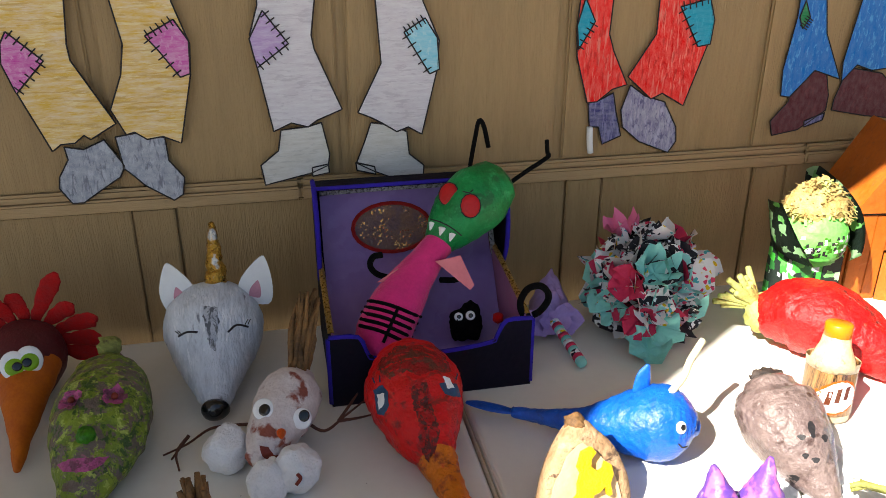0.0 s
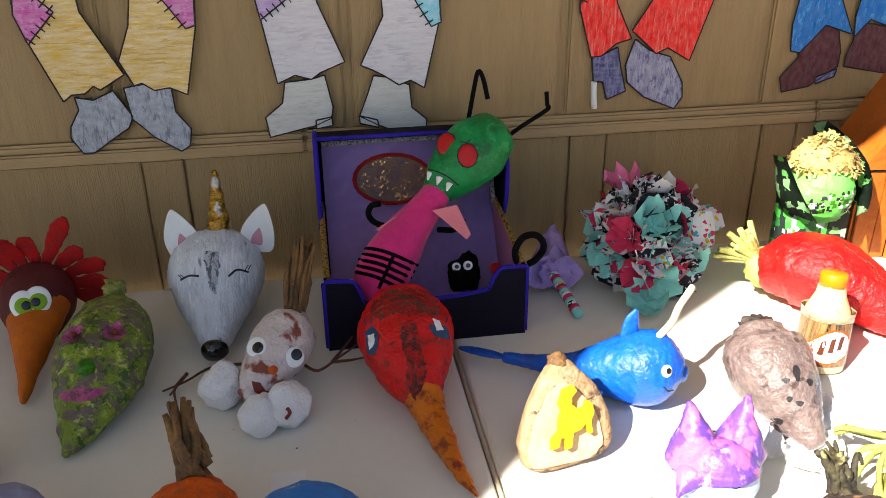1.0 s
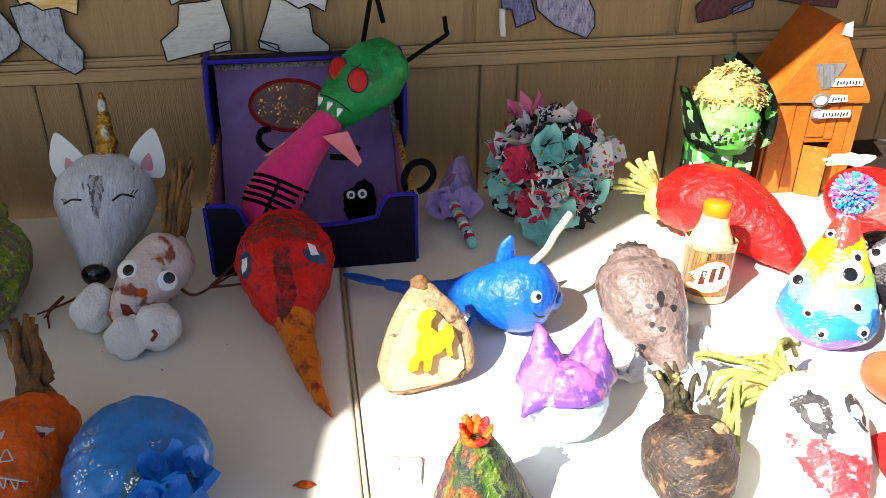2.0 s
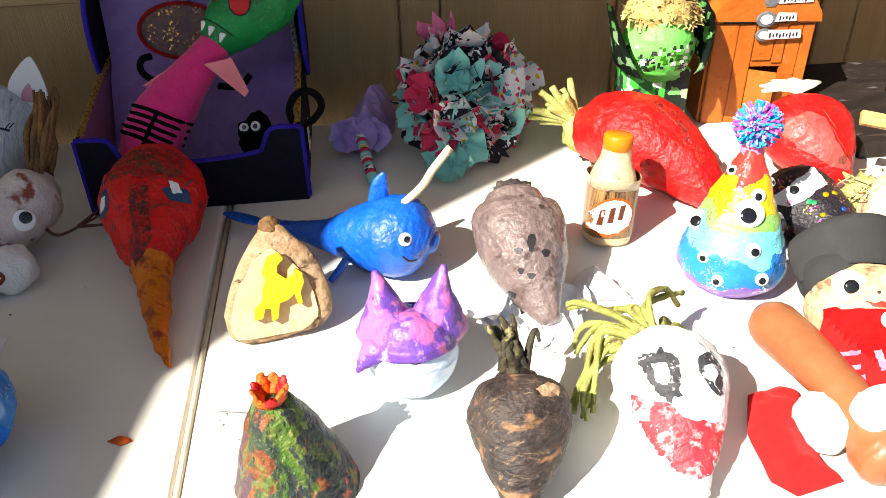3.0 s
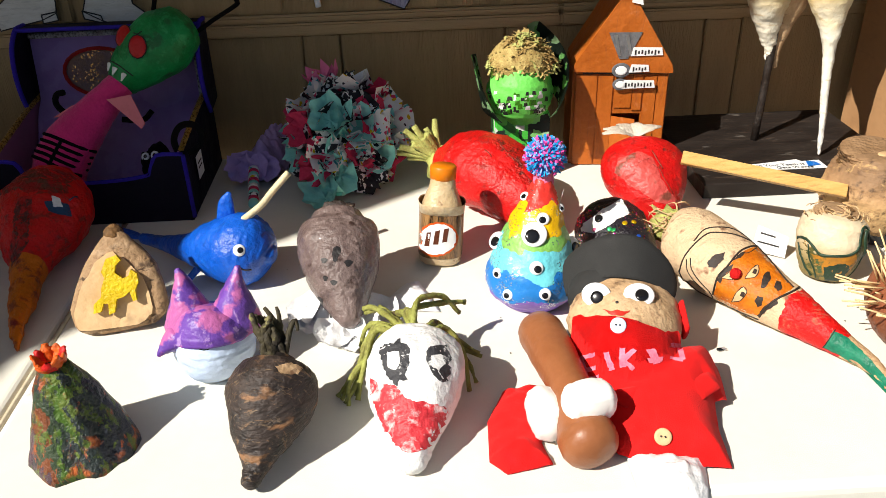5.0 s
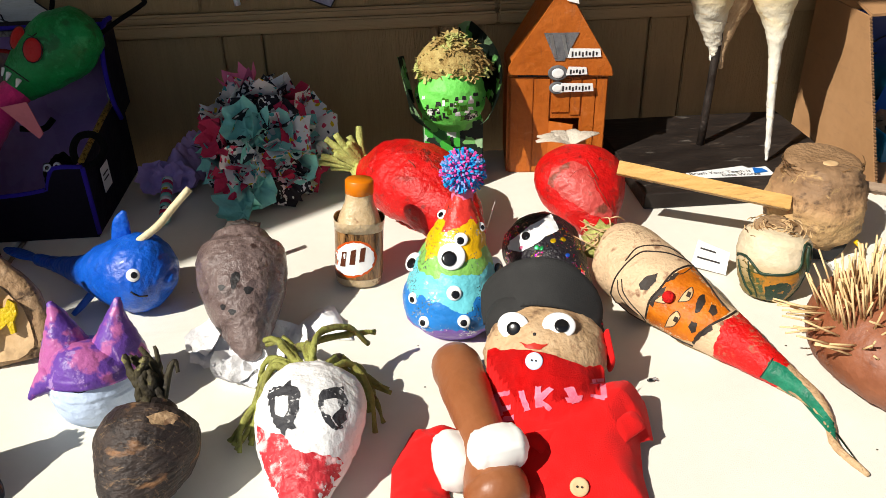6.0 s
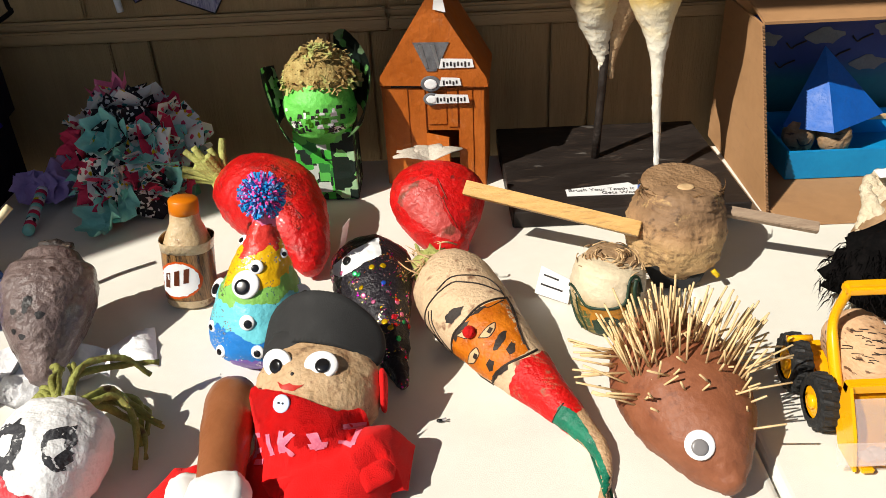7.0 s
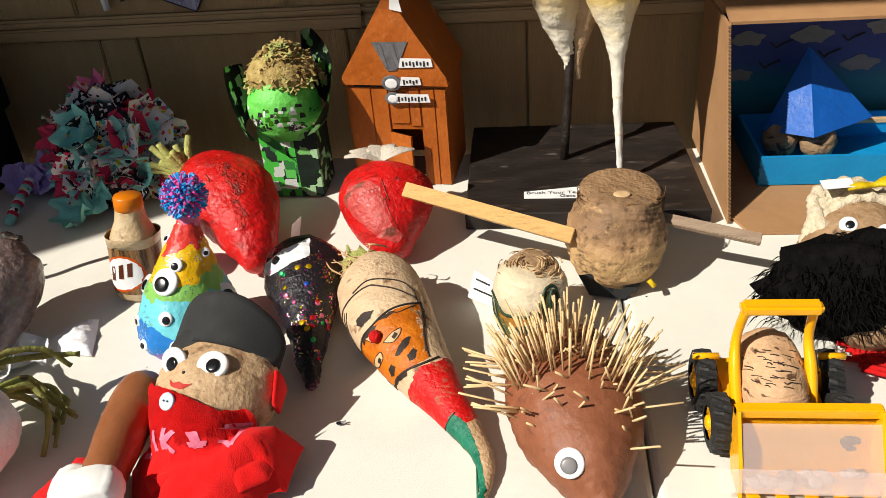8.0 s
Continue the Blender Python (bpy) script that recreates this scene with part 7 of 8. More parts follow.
part("paper_flag", plate([(0, 0), (0.016, -0.004), (0.012, 0.018), (0.002, 0.014)], A + u * (mid + 0.004) - inn * 0.009 + up * 0.248, u, up, 0.0006), M["paper_white"], T, smooth=False)

# ---- rainbow root eyes and pompom ----
T = rain.parent
F = Facing((0.602, -0.52, 0.07), (0.49, -1.31, 0.52))
for a, b, r in ((-1, 6, 14), (8, 23, 7), (-42, -1, 10.5), (46, -6, 12), (-40, -37, 6), (2, -30, 7.5), (-28, -60, 6), (12, -58, 6.5), (-12, 48, 5.5), (27, 36, 5), (46, -36, 6)):
    eye(rain, F, a, b, r, T, (random.Random(a).uniform(-0.2, 0.2), -0.2), 0.55)
rnd = random.Random(37)
pm = {"a": material("pom_blue", (0.05, 0.36, 0.74), None, 80, 0.8, 0.3), "b": material("pom_pink", (0.84, 0.13, 0.42), None, 80, 0.8, 0.3), "c": material("pom_lilac", (0.30, 0.45, 0.85), None, 80, 0.8, 0.3)}
for key in "abc":
    bm = bmesh.new()
    for k in range(420):
        d = Vector([rnd.gauss(0, 1) for _ in range(3)]).normalized()
        d = (d + Vector([rnd.uniform(-0.15, 0.15) for _ in range(3)])).normalized()
        c = Vector((0.614, -0.500, 0.163))
        u2 = d.orthogonal().normalized()
        v2 = d.cross(u2)
        L, w = rnd.uniform(0.013, 0.025), rnd.uniform(0.0009, 0.0017)
        vs = [bm.verts.new(p) for p in (c + u2 * 0.0005, c + d * L + u2 * w, c + d * L - u2 * w, c + d * L + v2 * w, c + d * L - v2 * w)]
        bm.faces.new((vs[0], vs[1], vs[3]))
        bm.faces.new((vs[0], vs[3], vs[2]))
        bm.faces.new((vs[0], vs[2], vs[4]))
        bm.faces.new((vs[0], vs[4], vs[1]))
        bm.faces.new((vs[1], vs[4], vs[2], vs[3]))
    part("pompom_yarn", bm, pm[key], T, "blue, pink and lilac yarn tufts", smooth=False)
part("pompom_collar", sweep([(0.612, -0.503, 0.132, 0.0115), (0.613, -0.501, 0.146, 0.0105)], seg=16, n=3, bump=0.001, freq=300), M["pink_tissue"], T)

# ---- black glitter root band ----
T = bgl.parent
F = Facing((0.71, -0.46, 0.05), (0.96, -1.19, 0.53))
band = paint("paper_band", bgl, F, [(-50, 8), (-20, 24), (10, 31), (6, 12), (-14, 8), (-40, -2)], M["paper_white"], T, 1.2, "white paper band with pen marks")
p, n = F.on(bgl, -29, 13)
part("dark_bead", disc(p + n * 0.001, n, 0.005, 0.002), M["black_gloss"], T)
for a in (-40, -20, -10, -4):
    stroke("pen_mark", bgl, F, [(a, 12 + a * 0.1 + 6), (a + 3, 16 + a * 0.1 + 6), (a + 5, 13 + a * 0.1 + 6)], 1.0, M["ink"], T)
rnd = random.Random(41)
seq = [material("sequin_" + n2, c, None, 50, 0.25, 0.0, metal=0.5) for n2, c in (("red", (0.6, 0.04, 0.05)), ("gold", (0.6, 0.4, 0.05)), ("blue", (0.03, 0.1, 0.5)), ("pink", (0.7, 0.2, 0.35)), ("green", (0.05, 0.35, 0.12)))]
for k in range(26):
    f = rnd.random()
    a, b = -18 + 30 * f + rnd.uniform(-28, 28) * (1 - 0.6 * f), 4 - 95 * f
    p, n = F.on(bgl, a, b)
    part("sequin", disc(p, n, rnd.uniform(0.0022, 0.0034), 0.001, seg=10), rnd.choice(seq), T)

# ---- tiger face ----
T = tiger.parent
F = Facing((0.80, -0.54, 0.045), (0.49, -1.31, 0.52))
material("tiger_orange", (0.56, 0.18, 0.03), (0.38, 0.10, 0.016), 55, 0.5, 0.4, spots=(0.62, 0.36, 0.15), spot_scale=70, spot_at=0.66, streaks=((0.30, 0.08, 0.015), (120, 60, 120), 0.62))
material("tail_green", (0.02, 0.17, 0.10), (0.012, 0.11, 0.065), 60, 0.5, 0.4, streaks=((0.40, 0.34, 0.22), (220, 90, 120), 0.66))
material("ink_brown", (0.035, 0.022, 0.016), (0.015, 0.012, 0.010), 80, 0.6, 0.2)
paint("orange_face", tiger, F, [(6, -37), (9, -19), (17, -5), (27, 11), (37, 19), (45, 21), (58, 10), (72, -6), (84, -17), (69, -30), (59, -41), (54, -52), (34, -50), (13, -44)], M["tiger_orange"], T, 0.35, "orange painted tiger face")
paint("green_tail", tiger, F, [(118, -73), (124, -54), (137, -58), (155, -72), (174, -92), (196, -112), (213, -133), (218, -151), (211, -152), (207, -137), (191, -116), (170, -102), (149, -85), (134, -78)], M["tail_green"], T, 0.5, "green painted tail")
for w, pts in ((1.8, [(-33, -18), (-30, -2), (-22, 13), (-9, 28), (4, 31), (21, 31), (43, 25)]), (1.6, [(-22, 18), (-12, 33), (8, 38), (23, 36), (39, 26), (55, 12), (78, -13)]), (2.0, [(-33, -18), (-25, -30), (-12, -36), (3, -41), (13, -45), (34, -51), (55, -56)]), (1.4, [(-23, -1), (-20, -13), (-11, -24), (2, -35), (8, -43)]), (1.2, [(-27, -3), (-24, -16), (-14, -27), (-2, -35)]), (2.2, [(6, -37), (8, -18), (16, -5), (26, 12), (37, 20), (45, 22)]), (1.8, [(45, 22), (58, 10), (72, -6), (84, -17)]), (2.4, [(55, -53), (59, -42), (69, -31), (82, -22), (90, -16)]), (1.2, [(27, 11), (36, 13), (44, 20)]), (1.3, [(118, -73), (122, -62), (126, -53)])):
    stroke("ink_line", tiger, F, pts, w, M["ink_brown"], T)
for poly in ([(-5, -3), (2, 6), (12, 10), (11, 2), (4, -8), (-2, -9)], [(8, -21), (12, -8), (22, -1), (21, -7), (13, -16), (12, -24)], [(52, -23), (53, -7), (59, -4), (61, -11), (56, -21)], [(64, -20), (66, -12), (71, -13), (73, -20), (68, -23)], [(48, -37), (50, -31), (55, -32), (55, -41), (51, -43)], [(53, -52), (58, -40), (69, -31), (70, -36), (60, -46), (55, -54)], [(20, 2), (28, 12), (34, 14), (28, 6)]):
    paint("dark_mark", tiger, F, poly, M["ink_brown"], T, 0.6)
for poly, (a, b) in (([(35, -15), (40, -5), (46, 1), (48, -4), (45, -12)], (44, -6)), ([(12, -18), (20, -10), (25, -11), (23, -18)], (22, -14)), ([(26, -42), (29, -31), (35, -24), (39, -29), (34, -39)], (35, -32))):
    paint("drawn_eye", tiger, F, poly, M["root_cut"], T, 0.6, ragged=0.4)
    paint("drawn_pupil", tiger, F, [(a - 2.5, b - 2), (a - 1, b + 3), (a + 2.5, b + 2), (a + 1.5, b - 3)], M["ink_brown"], T, 1.0, ragged=0.4)
    stroke("eye_line", tiger, F, poly + poly[:1], 1.1, M["ink_brown"], T)
p, n = F.on(tiger, 26, -12)
part("red_nose", ball(p + n * 0.003, 0.0062, bump=0.0008, freq=400, sub=3), M["red_yarn"], T, "small red pompom nose")
part("crown", ball((0.775, -0.463, 0.048), 0.022, bump=0.008, freq=120, sub=3, scale=(1.0, 0.9, 1.0)), M["leaf_stub"], T, "frayed pale green leaf crown")
strands("leaf_stub", "leaf_stub", T, (0.778, -0.466, 0.052), (0.764, -0.455, 0.058), 16, (0.018, 0.012), 0.0044, 61, 0.005)
strands("dry_fibre", "straw" if "straw" in M else "root_cut", T, (0.778, -0.470, 0.050), (0.758, -0.462, 0.060), 26, (0.022, 0.024), 0.0009, 62, 0.008)

# ---- red round beet: cut face and leaves ----
T = heart.parent
F = Facing((0.782, -0.33, 0.055), (0.96, -1.19, 0.53))
material("rosy_cut", (0.50, 0.09, 0.08), (0.36, 0.05, 0.045), 30, 0.4, 0.7, spots=(0.20, 0.05, 0.03), spot_scale=32, spot_at=0.6, coat=0.25)
paint("cut_face", heart, F, [(-46, 26), (-20, 32), (-6, 20), (-4, -6), (2, -24), (14, -38), (6, -46), (-16, -36), (-40, -12), (-52, 8)], M["rosy_cut"], T, 0.5)
for w, pts in ((1.6, [(-4, 30), (-1, 16), (2, 4)]), (1.2, [(-3, 8), (1, -10), (9, -30)]), (0.9, [(-10, 12), (-4, 6), (0, 10)]), (0.8, [(-30, 12), (-22, 18), (-12, 20)])):
    stroke("groove", heart, F, pts, w, M["blood_red"], T)
for k, (x, y, a) in enumerate(((0.735, -0.270, 2.7), (0.755, -0.258, 2.0), (0.78, -0.252, 1.3), (0.80, -0.262, 0.5), (0.725, -0.285, 3.2))):
    d = Vector((math.cos(a), math.sin(a) * 0.7, 0.15))
    s = Vector((-d.y, d.x, 0))
    c = Vector((0.772, -0.288, 0.094))
    part("dry_leaf", sweep([(*c, 0.006, 0.001), (*(c + d * 0.022 + Vector((0, 0, 0.006))), 0.012, 0.001), (*(c + d * 0.045), 0.003, 0.001)], seg=8, n=4, bump=0.001, freq=200), material("dry_leaf_pale", (0.60, 0.55, 0.47), (0.42, 0.36, 0.3), 60, 0.8, 0.4) if "dry_leaf_pale" not in M else M["dry_leaf_pale"], T, "pale dry leaf")

# ---- black slab with rod and hanging roots ----
T = thing("tooth_stand", 1.02, -0.17, 0, "black wooden slab with steel rod and white roots", "sculpture")
slab = plate([(0.868, -0.034), (0.868, -0.10), (0.872, -0.302), (1.172, -0.300), (1.166, -0.034)], (0, 0, 0.0005), (1, 0, 0), (0, 1, 0), 0.0225)
bmesh.ops.bevel(slab, geom=slab.edges[:], offset=0.0015, segments=1, affect="EDGES")
part("slab", slab, M["slab_black"], T, "scuffed black slab", smooth=False)
part("rod", tube([(1.000, -0.150, 0.022), (1.006, -0.143, 0.14), (1.013, -0.135, 0.30)], 0.0058, 12, 3), M["rod_steel"], T, "dark rusty steel rod")
banded("parsnip", (0, 0, 1), -0.06 + 0.1, 0.32, [(0.0, (0.82, 0.80, 0.75)), (0.62, (0.80, 0.75, 0.62)), (0.85, (0.68, 0.48, 0.15))], 0.35, 0.5, 0.5, hard=False, scale=26)
glaze("parsnip", (0.52, 0.36, 0.15), (30, 30, 130), 0.56, 0.10, 0.6)
part("root_leg", sweep([(0.992, -0.145, 0.33, 0.036), (0.990, -0.145, 0.28, 0.036), (0.990, -0.142, 0.235, 0.029), (0.997, -0.140, 0.195, 0.016), (1.004, -0.139, 0.165, 0.009), (1.006, -0.139, 0.148, 0.006)], n=12, bump=0.0018, freq=70), M["parsnip"], T, "white and yellow painted root")
part("root_leg", sweep([(1.058, -0.185, 0.33, 0.042), (1.055, -0.188, 0.285, 0.042), (1.056, -0.192, 0.245, 0.030), (1.060, -0.200, 0.205, 0.0145), (1.062, -0.207, 0.16, 0.0075), (1.064, -0.214, 0.11, 0.0055), (1.067, -0.220, 0.06, 0.004), (1.069, -0.222, 0.026, 0.0022)], n=12, bump=0.0008, freq=80), M["parsnip"], T, "white painted root with a long tail")
part("root_leg", sweep([(1.035, -0.135, 0.32, 0.03), (1.030, -0.135, 0.25, 0.026), (1.022, -0.135, 0.20, 0.014), (1.016, -0.137, 0.16, 0.006), (1.018, -0.137, 0.135, 0.004)], bump=0.001), M["root_pale"], T)
part("sign_paper", plate([(0, 0), (0.118, -0.004), (0.116, 0.024), (0.090, 0.022), (0.085, 0.030), (0, 0.018)], (0.945, -0.266, 0.0238), (1, 0.02, 0), (0, 1, 0), 0.0006), M["paper_white"], T, "white paper sign with printed words", smooth=False)


def words(text, size, m, mat, parent, name="lettering"):
    cu = bpy.data.curves.new(name, "FONT")
    cu.body, cu.size, cu.extrude = text, size, 0.0001
    tmp = new(name, cu)
    me = bpy.data.meshes.new_from_object(tmp.evaluated_get(bpy.context.evaluated_depsgraph_get()))
    bpy.data.objects.remove(tmp)
    bm = bmesh.new()
    bm.from_mesh(me)
    bm.transform(m)
    return part(name, bm, mat, parent, "", smooth=False)


words("Brush Your Teeth It", 0.0105, Matrix.Translation((0.948, -0.2555, 0.0248)), M["ink"], T)
words("Gets Worse", 0.0105, Matrix.Translation((0.990, -0.2645, 0.0249)) @ Matrix.Rotation(-0.03, 4, "Z"), M["ink"], T)
part("blue_tab", plate([(0, 0), (0.02, 0.004), (0.016, 0.014), (0.004, 0.018)], (1.036, -0.262, 0.0252), (1, 0, 0), (0, 1, 0), 0.0006), M["blue_ribbon"], T, smooth=False)

# ---- bare beet with sticks ----
T = mallet.parent
part("stick", box(-0.10, 0.10, -0.0085, 0.0085, -0.0035, 0.0035, 0.0006, m=Matrix.Translation((0.905, -0.403, 0.083)) @ Matrix.Rotation(-0.34, 4, "Z") @ Matrix.Rotation(0.13, 4, "Y") @ Matrix.Rotation(0.75, 4, "X")), M["wood_stick"], T, "varnished flat wooden stick", smooth=False)
part("stick", box(-0.055, 0.055, -0.006, 0.006, -0.004, 0.004, 0.0008, m=Matrix.Translation((1.140, -0.420, 0.068)) @ Matrix.Rotation(-0.30, 4, "Z") @ Matrix.Rotation(0.10, 4, "Y") @ Matrix.Rotation(0.6, 4, "X")), M["wood_grey"], T, "grey weathered wooden stick", smooth=False)
F = Facing((1.047, -0.40, 0.06), (0.96, -1.19, 0.53))
top = disc((1.050, -0.395, 0.1015), (0.02, -0.1, 1), 0.044, 0.004, dome=0.2)
part("crown_face", top, material("crown_brown", (0.30, 0.19, 0.11), (0.20, 0.12, 0.065), 40, 0.8, 0.8), T, "rough brown crown")
part("crown_hole", disc((1.050, -0.412, 0.1065), (0, -0.1, 1), 0.009, 0.0015, oval=0.7), M["root_cut"], T)
rnd = random.Random(43)
for k in range(110):
    a = rnd.uniform(0, 6.28)
    c = Vector((1.051 + 0.043 * math.cos(a), -0.393 + 0.039 * math.sin(a), 0.100 + rnd.uniform(-0.024, 0.005)))
    t = Vector((-math.sin(a), math.cos(a), rnd.uniform(-0.4, 0.4)))
    part("root_hair", tube([c, c + t * 0.008 + Vector((math.cos(a), math.sin(a), 0)) * 0.003, c + t * 0.018], 0.0007, 5, 3, 0.0003), M["stem_brown"], T)
part("black_card", plate([(0, 0), (0.075, 0.006), (0.062, -0.020), (0.050, -0.030), (0.012, -0.024)], (1.004, -0.450, 0.030), (1, 0.04, 0), (0, 0.15, 1), 0.0012), M["black_foam"], T, "black card under the beet", smooth=False)
part("yellow_pin", tube([(1.078, -0.452, 0.024), (1.084, -0.456, 0.018)], 0.003, 8, 2), M["yellow_paint"], T)

# ---- small painted beet ----
T = small.parent
F = Facing((0.952, -0.505, 0.04), (0.95, -1.20, 0.53))
material("olive_paint", (0.14, 0.12, 0.045), (0.07, 0.075, 0.03), 40, 0.5, 0.5, spots=(0.40, 0.22, 0.05), spot_scale=45, spot_at=0.56)
material("deep_green_ink", (0.022, 0.05, 0.028), (0.012, 0.026, 0.016), 70, 0.5, 0.2)
material("ochre_paint", (0.50, 0.22, 0.05), (0.30, 0.15, 0.04), 50, 0.5, 0.3, spots=(0.06, 0.10, 0.04), spot_scale=60, spot_at=0.58)
paint("painted_pattern", small, F, [(-42, 2), (-36, 4), (-29, -10), (-22, -17), (-1, -19), (11, -12), (15, 5), (24, 9), (29, -3), (26, -24), (16, -44), (0, -50), (-22, -47), (-36, -26)], M["olive_paint"], T, 0.5)
paint("ochre_patch", small, F, [(-32, -13), (-22, -20), (9, -18), (16, -26), (8, -40), (-22, -36)], M["ochre_paint"], T, 0.8)
paint("green_patch", small, F, [(-20, -30), (0, -27), (10, -34), (4, -46), (-14, -45)], M["deep_green_ink"], T, 1.0)
for w, pts in ((3.4, [(-44, 6), (-37, 7), (-29, -10), (-22, -17), (-1, -19), (11, -12), (15, 7), (24, 11), (29, -3)]), (3.2, [(-43, 1), (-38, -17), (-29, -41)]), (5.0, [(22, 8), (20, -4), (25, -18)]), (2.2, [(-34, -2), (-31, -20), (-22, -40)]), (2.5, [(26, -6), (22, -28), (12, -46)])):
    stroke("dark_outline", small, F, pts, w, M["deep_green_ink"], T)
part("crown", disc((0.956, -0.500, 0.0735), (0.05, -0.1, 1), 0.026, 0.004, dome=0.2), M["root_skin"], T, "rough brown leaf scar")
rnd = random.Random(47)
for k in range(90):
    a, r = rnd.uniform(0, 6.28), rnd.uniform(0.006, 0.036)
    c = Vector((0.956 + r * math.cos(a), -0.500 + r * math.sin(a), 0.0795 - 5.5 * r * r))
    t = Vector((-math.sin(a), math.cos(a), 0.1))
    part("leaf_scale", tube([c - t * 0.005, c + Vector((0, 0, 0.0015)), c + t * 0.005], 0.0008, 5, 2, 0.0004), M["stem_brown"] if k % 3 == 0 else M["root_cut"], T)
T = thing("name_tag", 0.895, -0.44, 0, "white paper name tag leaning on a small beet", "paper tag")
tu, tv = Vector((0.85, -0.5, 0)).normalized(), Vector((0.15, 0.35, 0.9)).normalized()
part("tag", plate([(0.002, 0.002), (0.042, 0), (0.043, 0.026), (0.006, 0.034)], (0.882, -0.452, 0.002), tu, tv, 0.0008), M["paper_white"], T, smooth=False)
for k, (a, b, w) in enumerate(((0.010, 0.024, 0.018), (0.008, 0.013, 0.026))):
    part("text_bar", plate([(a, b), (a + w, b - 0.002), (a + w, b), (a, b + 0.002)], Vector((0.882, -0.452, 0.002)) + tu.cross(tv) * 0.001, tu, tv, 0.0003), M["ink"], T, smooth=False)

# ---- hedgehog ----
T = hog.parent
rnd = random.Random(53)
F = Facing((0.99, -0.67, 0.05), (0.96, -1.19, 0.53))
HOG_EYE = eye(hog, F, -4, -46, 11.8, T, (0.0, -0.15), 0.55)
M["pupil_grey"] = material("pupil_grey", (0.20, 0.19, 0.19), None, 30, 0.3, 0)
HOG_EYE.children[0].data.materials[0] = M["pupil_grey"]
eye(hog, F, 44, -58, 12, T, (0.0, 0.0), 0.5, normal=(0.8, -0.45, 0.3), oval=1.0)
for k in range(190):
    kind = "mane" if k < 118 else ("side" if k < 150 else "stub")
    if kind == "mane":
        a, y = rnd.uniform(0.45, math.pi - 0.45), rnd.uniform(-0.686, -0.622)
        L, d = rnd.uniform(0.034, 0.048), Vector((math.cos(a) * 0.55, rnd.uniform(-0.25, 0.25), 1.0))
    elif kind == "side":
        a, y = rnd.choice((rnd.uniform(0.15, 0.55), math.pi - rnd.uniform(0.15, 0.55))), rnd.uniform(-0.70, -0.615)
        L, d = rnd.uniform(0.030, 0.045), Vector((math.copysign(1.0, math.cos(a)), rnd.uniform(-0.3, 0.2), rnd.uniform(0.0, 0.5)))
    else:
        a, y = rnd.uniform(0.25, math.pi - 0.25), rnd.uniform(-0.732, -0.640)
        L, d = rnd.uniform(0.007, 0.026), Vector((rnd.uniform(-1, 1), -0.3, rnd.uniform(0.3, 1)))
    d = (d + Vector([rnd.uniform(-0.12, 0.12) for _ in range(3)])).normalized()
    p, n = near(hog, (0.986 + 0.066 * math.cos(a), y, 0.041 + 0.062 * math.sin(a)))
    part("spine", sweep([(*(p - n * 0.003), 0.0010), (*(p + d * L), 0.0009)], seg=6, n=1, round_ends=False), M["toothpick"], T)

# ---- yellow toy tractor with beet ----
T = thing("toy_tractor", 1.17, -0.65, 0, "yellow plastic toy loader carrying a small beet", "toy")


def wheel(c, r, w, name="wheel"):
    g = bmesh.new()
    cx, cy, cz = c
    prof = [(-w, 0.60 * r), (-w, 0.86 * r), (-w * 0.8, 0.97 * r), (0, r), (w * 0.8, 0.97 * r), (w, 0.86 * r), (w, 0.60 * r)]
    seg = 64
    rings = []
    for i, (x, rr) in enumerate(prof):
        ring = []
        for k in range(seg):
            lug = 1.09 if 1 < i < 5 and (k + (3 - abs(i - 3)) * 1) % 4 < 2 else 1.0
            an = 2 * math.pi * k / seg
            ring.append(g.verts.new((cx + x, cy + rr * lug * math.cos(an), cz + rr * lug * math.sin(an))))
        rings.append(ring)
    for A2, B2 in zip(rings, rings[1:]):
        for k in range(seg):
            g.faces.new((A2[k], A2[(k + 1) % seg], B2[(k + 1) % seg], B2[k]))
    wh = part(name, g, M["tyre"], T, "chunky black rubber tyre", smooth=False)
    h = bmesh.new()
    bmesh.ops.create_cone(h, cap_ends=True, segments=24, radius1=0.62 * r, radius2=0.62 * r, depth=w * 1.5, matrix=Matrix.Translation(c) @ Matrix.Rotation(math.pi / 2, 4, "Y"))
    hub = part("rim", h, M["yellow_plastic"], wh, "yellow plastic rim", smooth=False)
    for s in (-1, 1):
        part("hub", disc((cx + s * w * 0.78, cy, cz), (s, 0, 0), 0.28 * r, 0.004, dome=0.4), M["yellow_plastic"], wh)


for x in (1.100, 1.214):
    wheel((x, -0.612, 0.0305), 0.028, 0.0095)
    wheel((x + (0.004 if x < 1.15 else -0.004), -0.668, 0.0285), 0.026, 0.0095)
    part("axle_pin", tube([(x - 0.012, -0.612, 0.060), (x + 0.012, -0.612, 0.060)], 0.0035, 8, 2), M["yellow_plastic"], T)
part("chassis", box(1.112, 1.202, -0.69, -0.580, 0.014, 0.034, 0.003), M["yellow_plastic"], T, smooth=False)
for x in (1.121, 1.186):
    s = 1 if x < 1.15 else -1
    part("cab_post", sweep([(x, -0.665, 0.034, 0.005, 0.006), (x - s * 0.001, -0.640, 0.066, 0.0055, 0.007), (x + s * 0.001, -0.624, 0.092, 0.0045, 0.005), (x + s * 0.004, -0.632, 0.132, 0.0045, 0.005)], seg=8, n=4), M["yellow_plastic"], T, "yellow roll-bar post")
part("cab_roof", box(1.119, 1.188, -0.641, -0.626, 0.127, 0.138, 0.003), M["yellow_plastic"], T, "yellow cab roof bar", smooth=False)
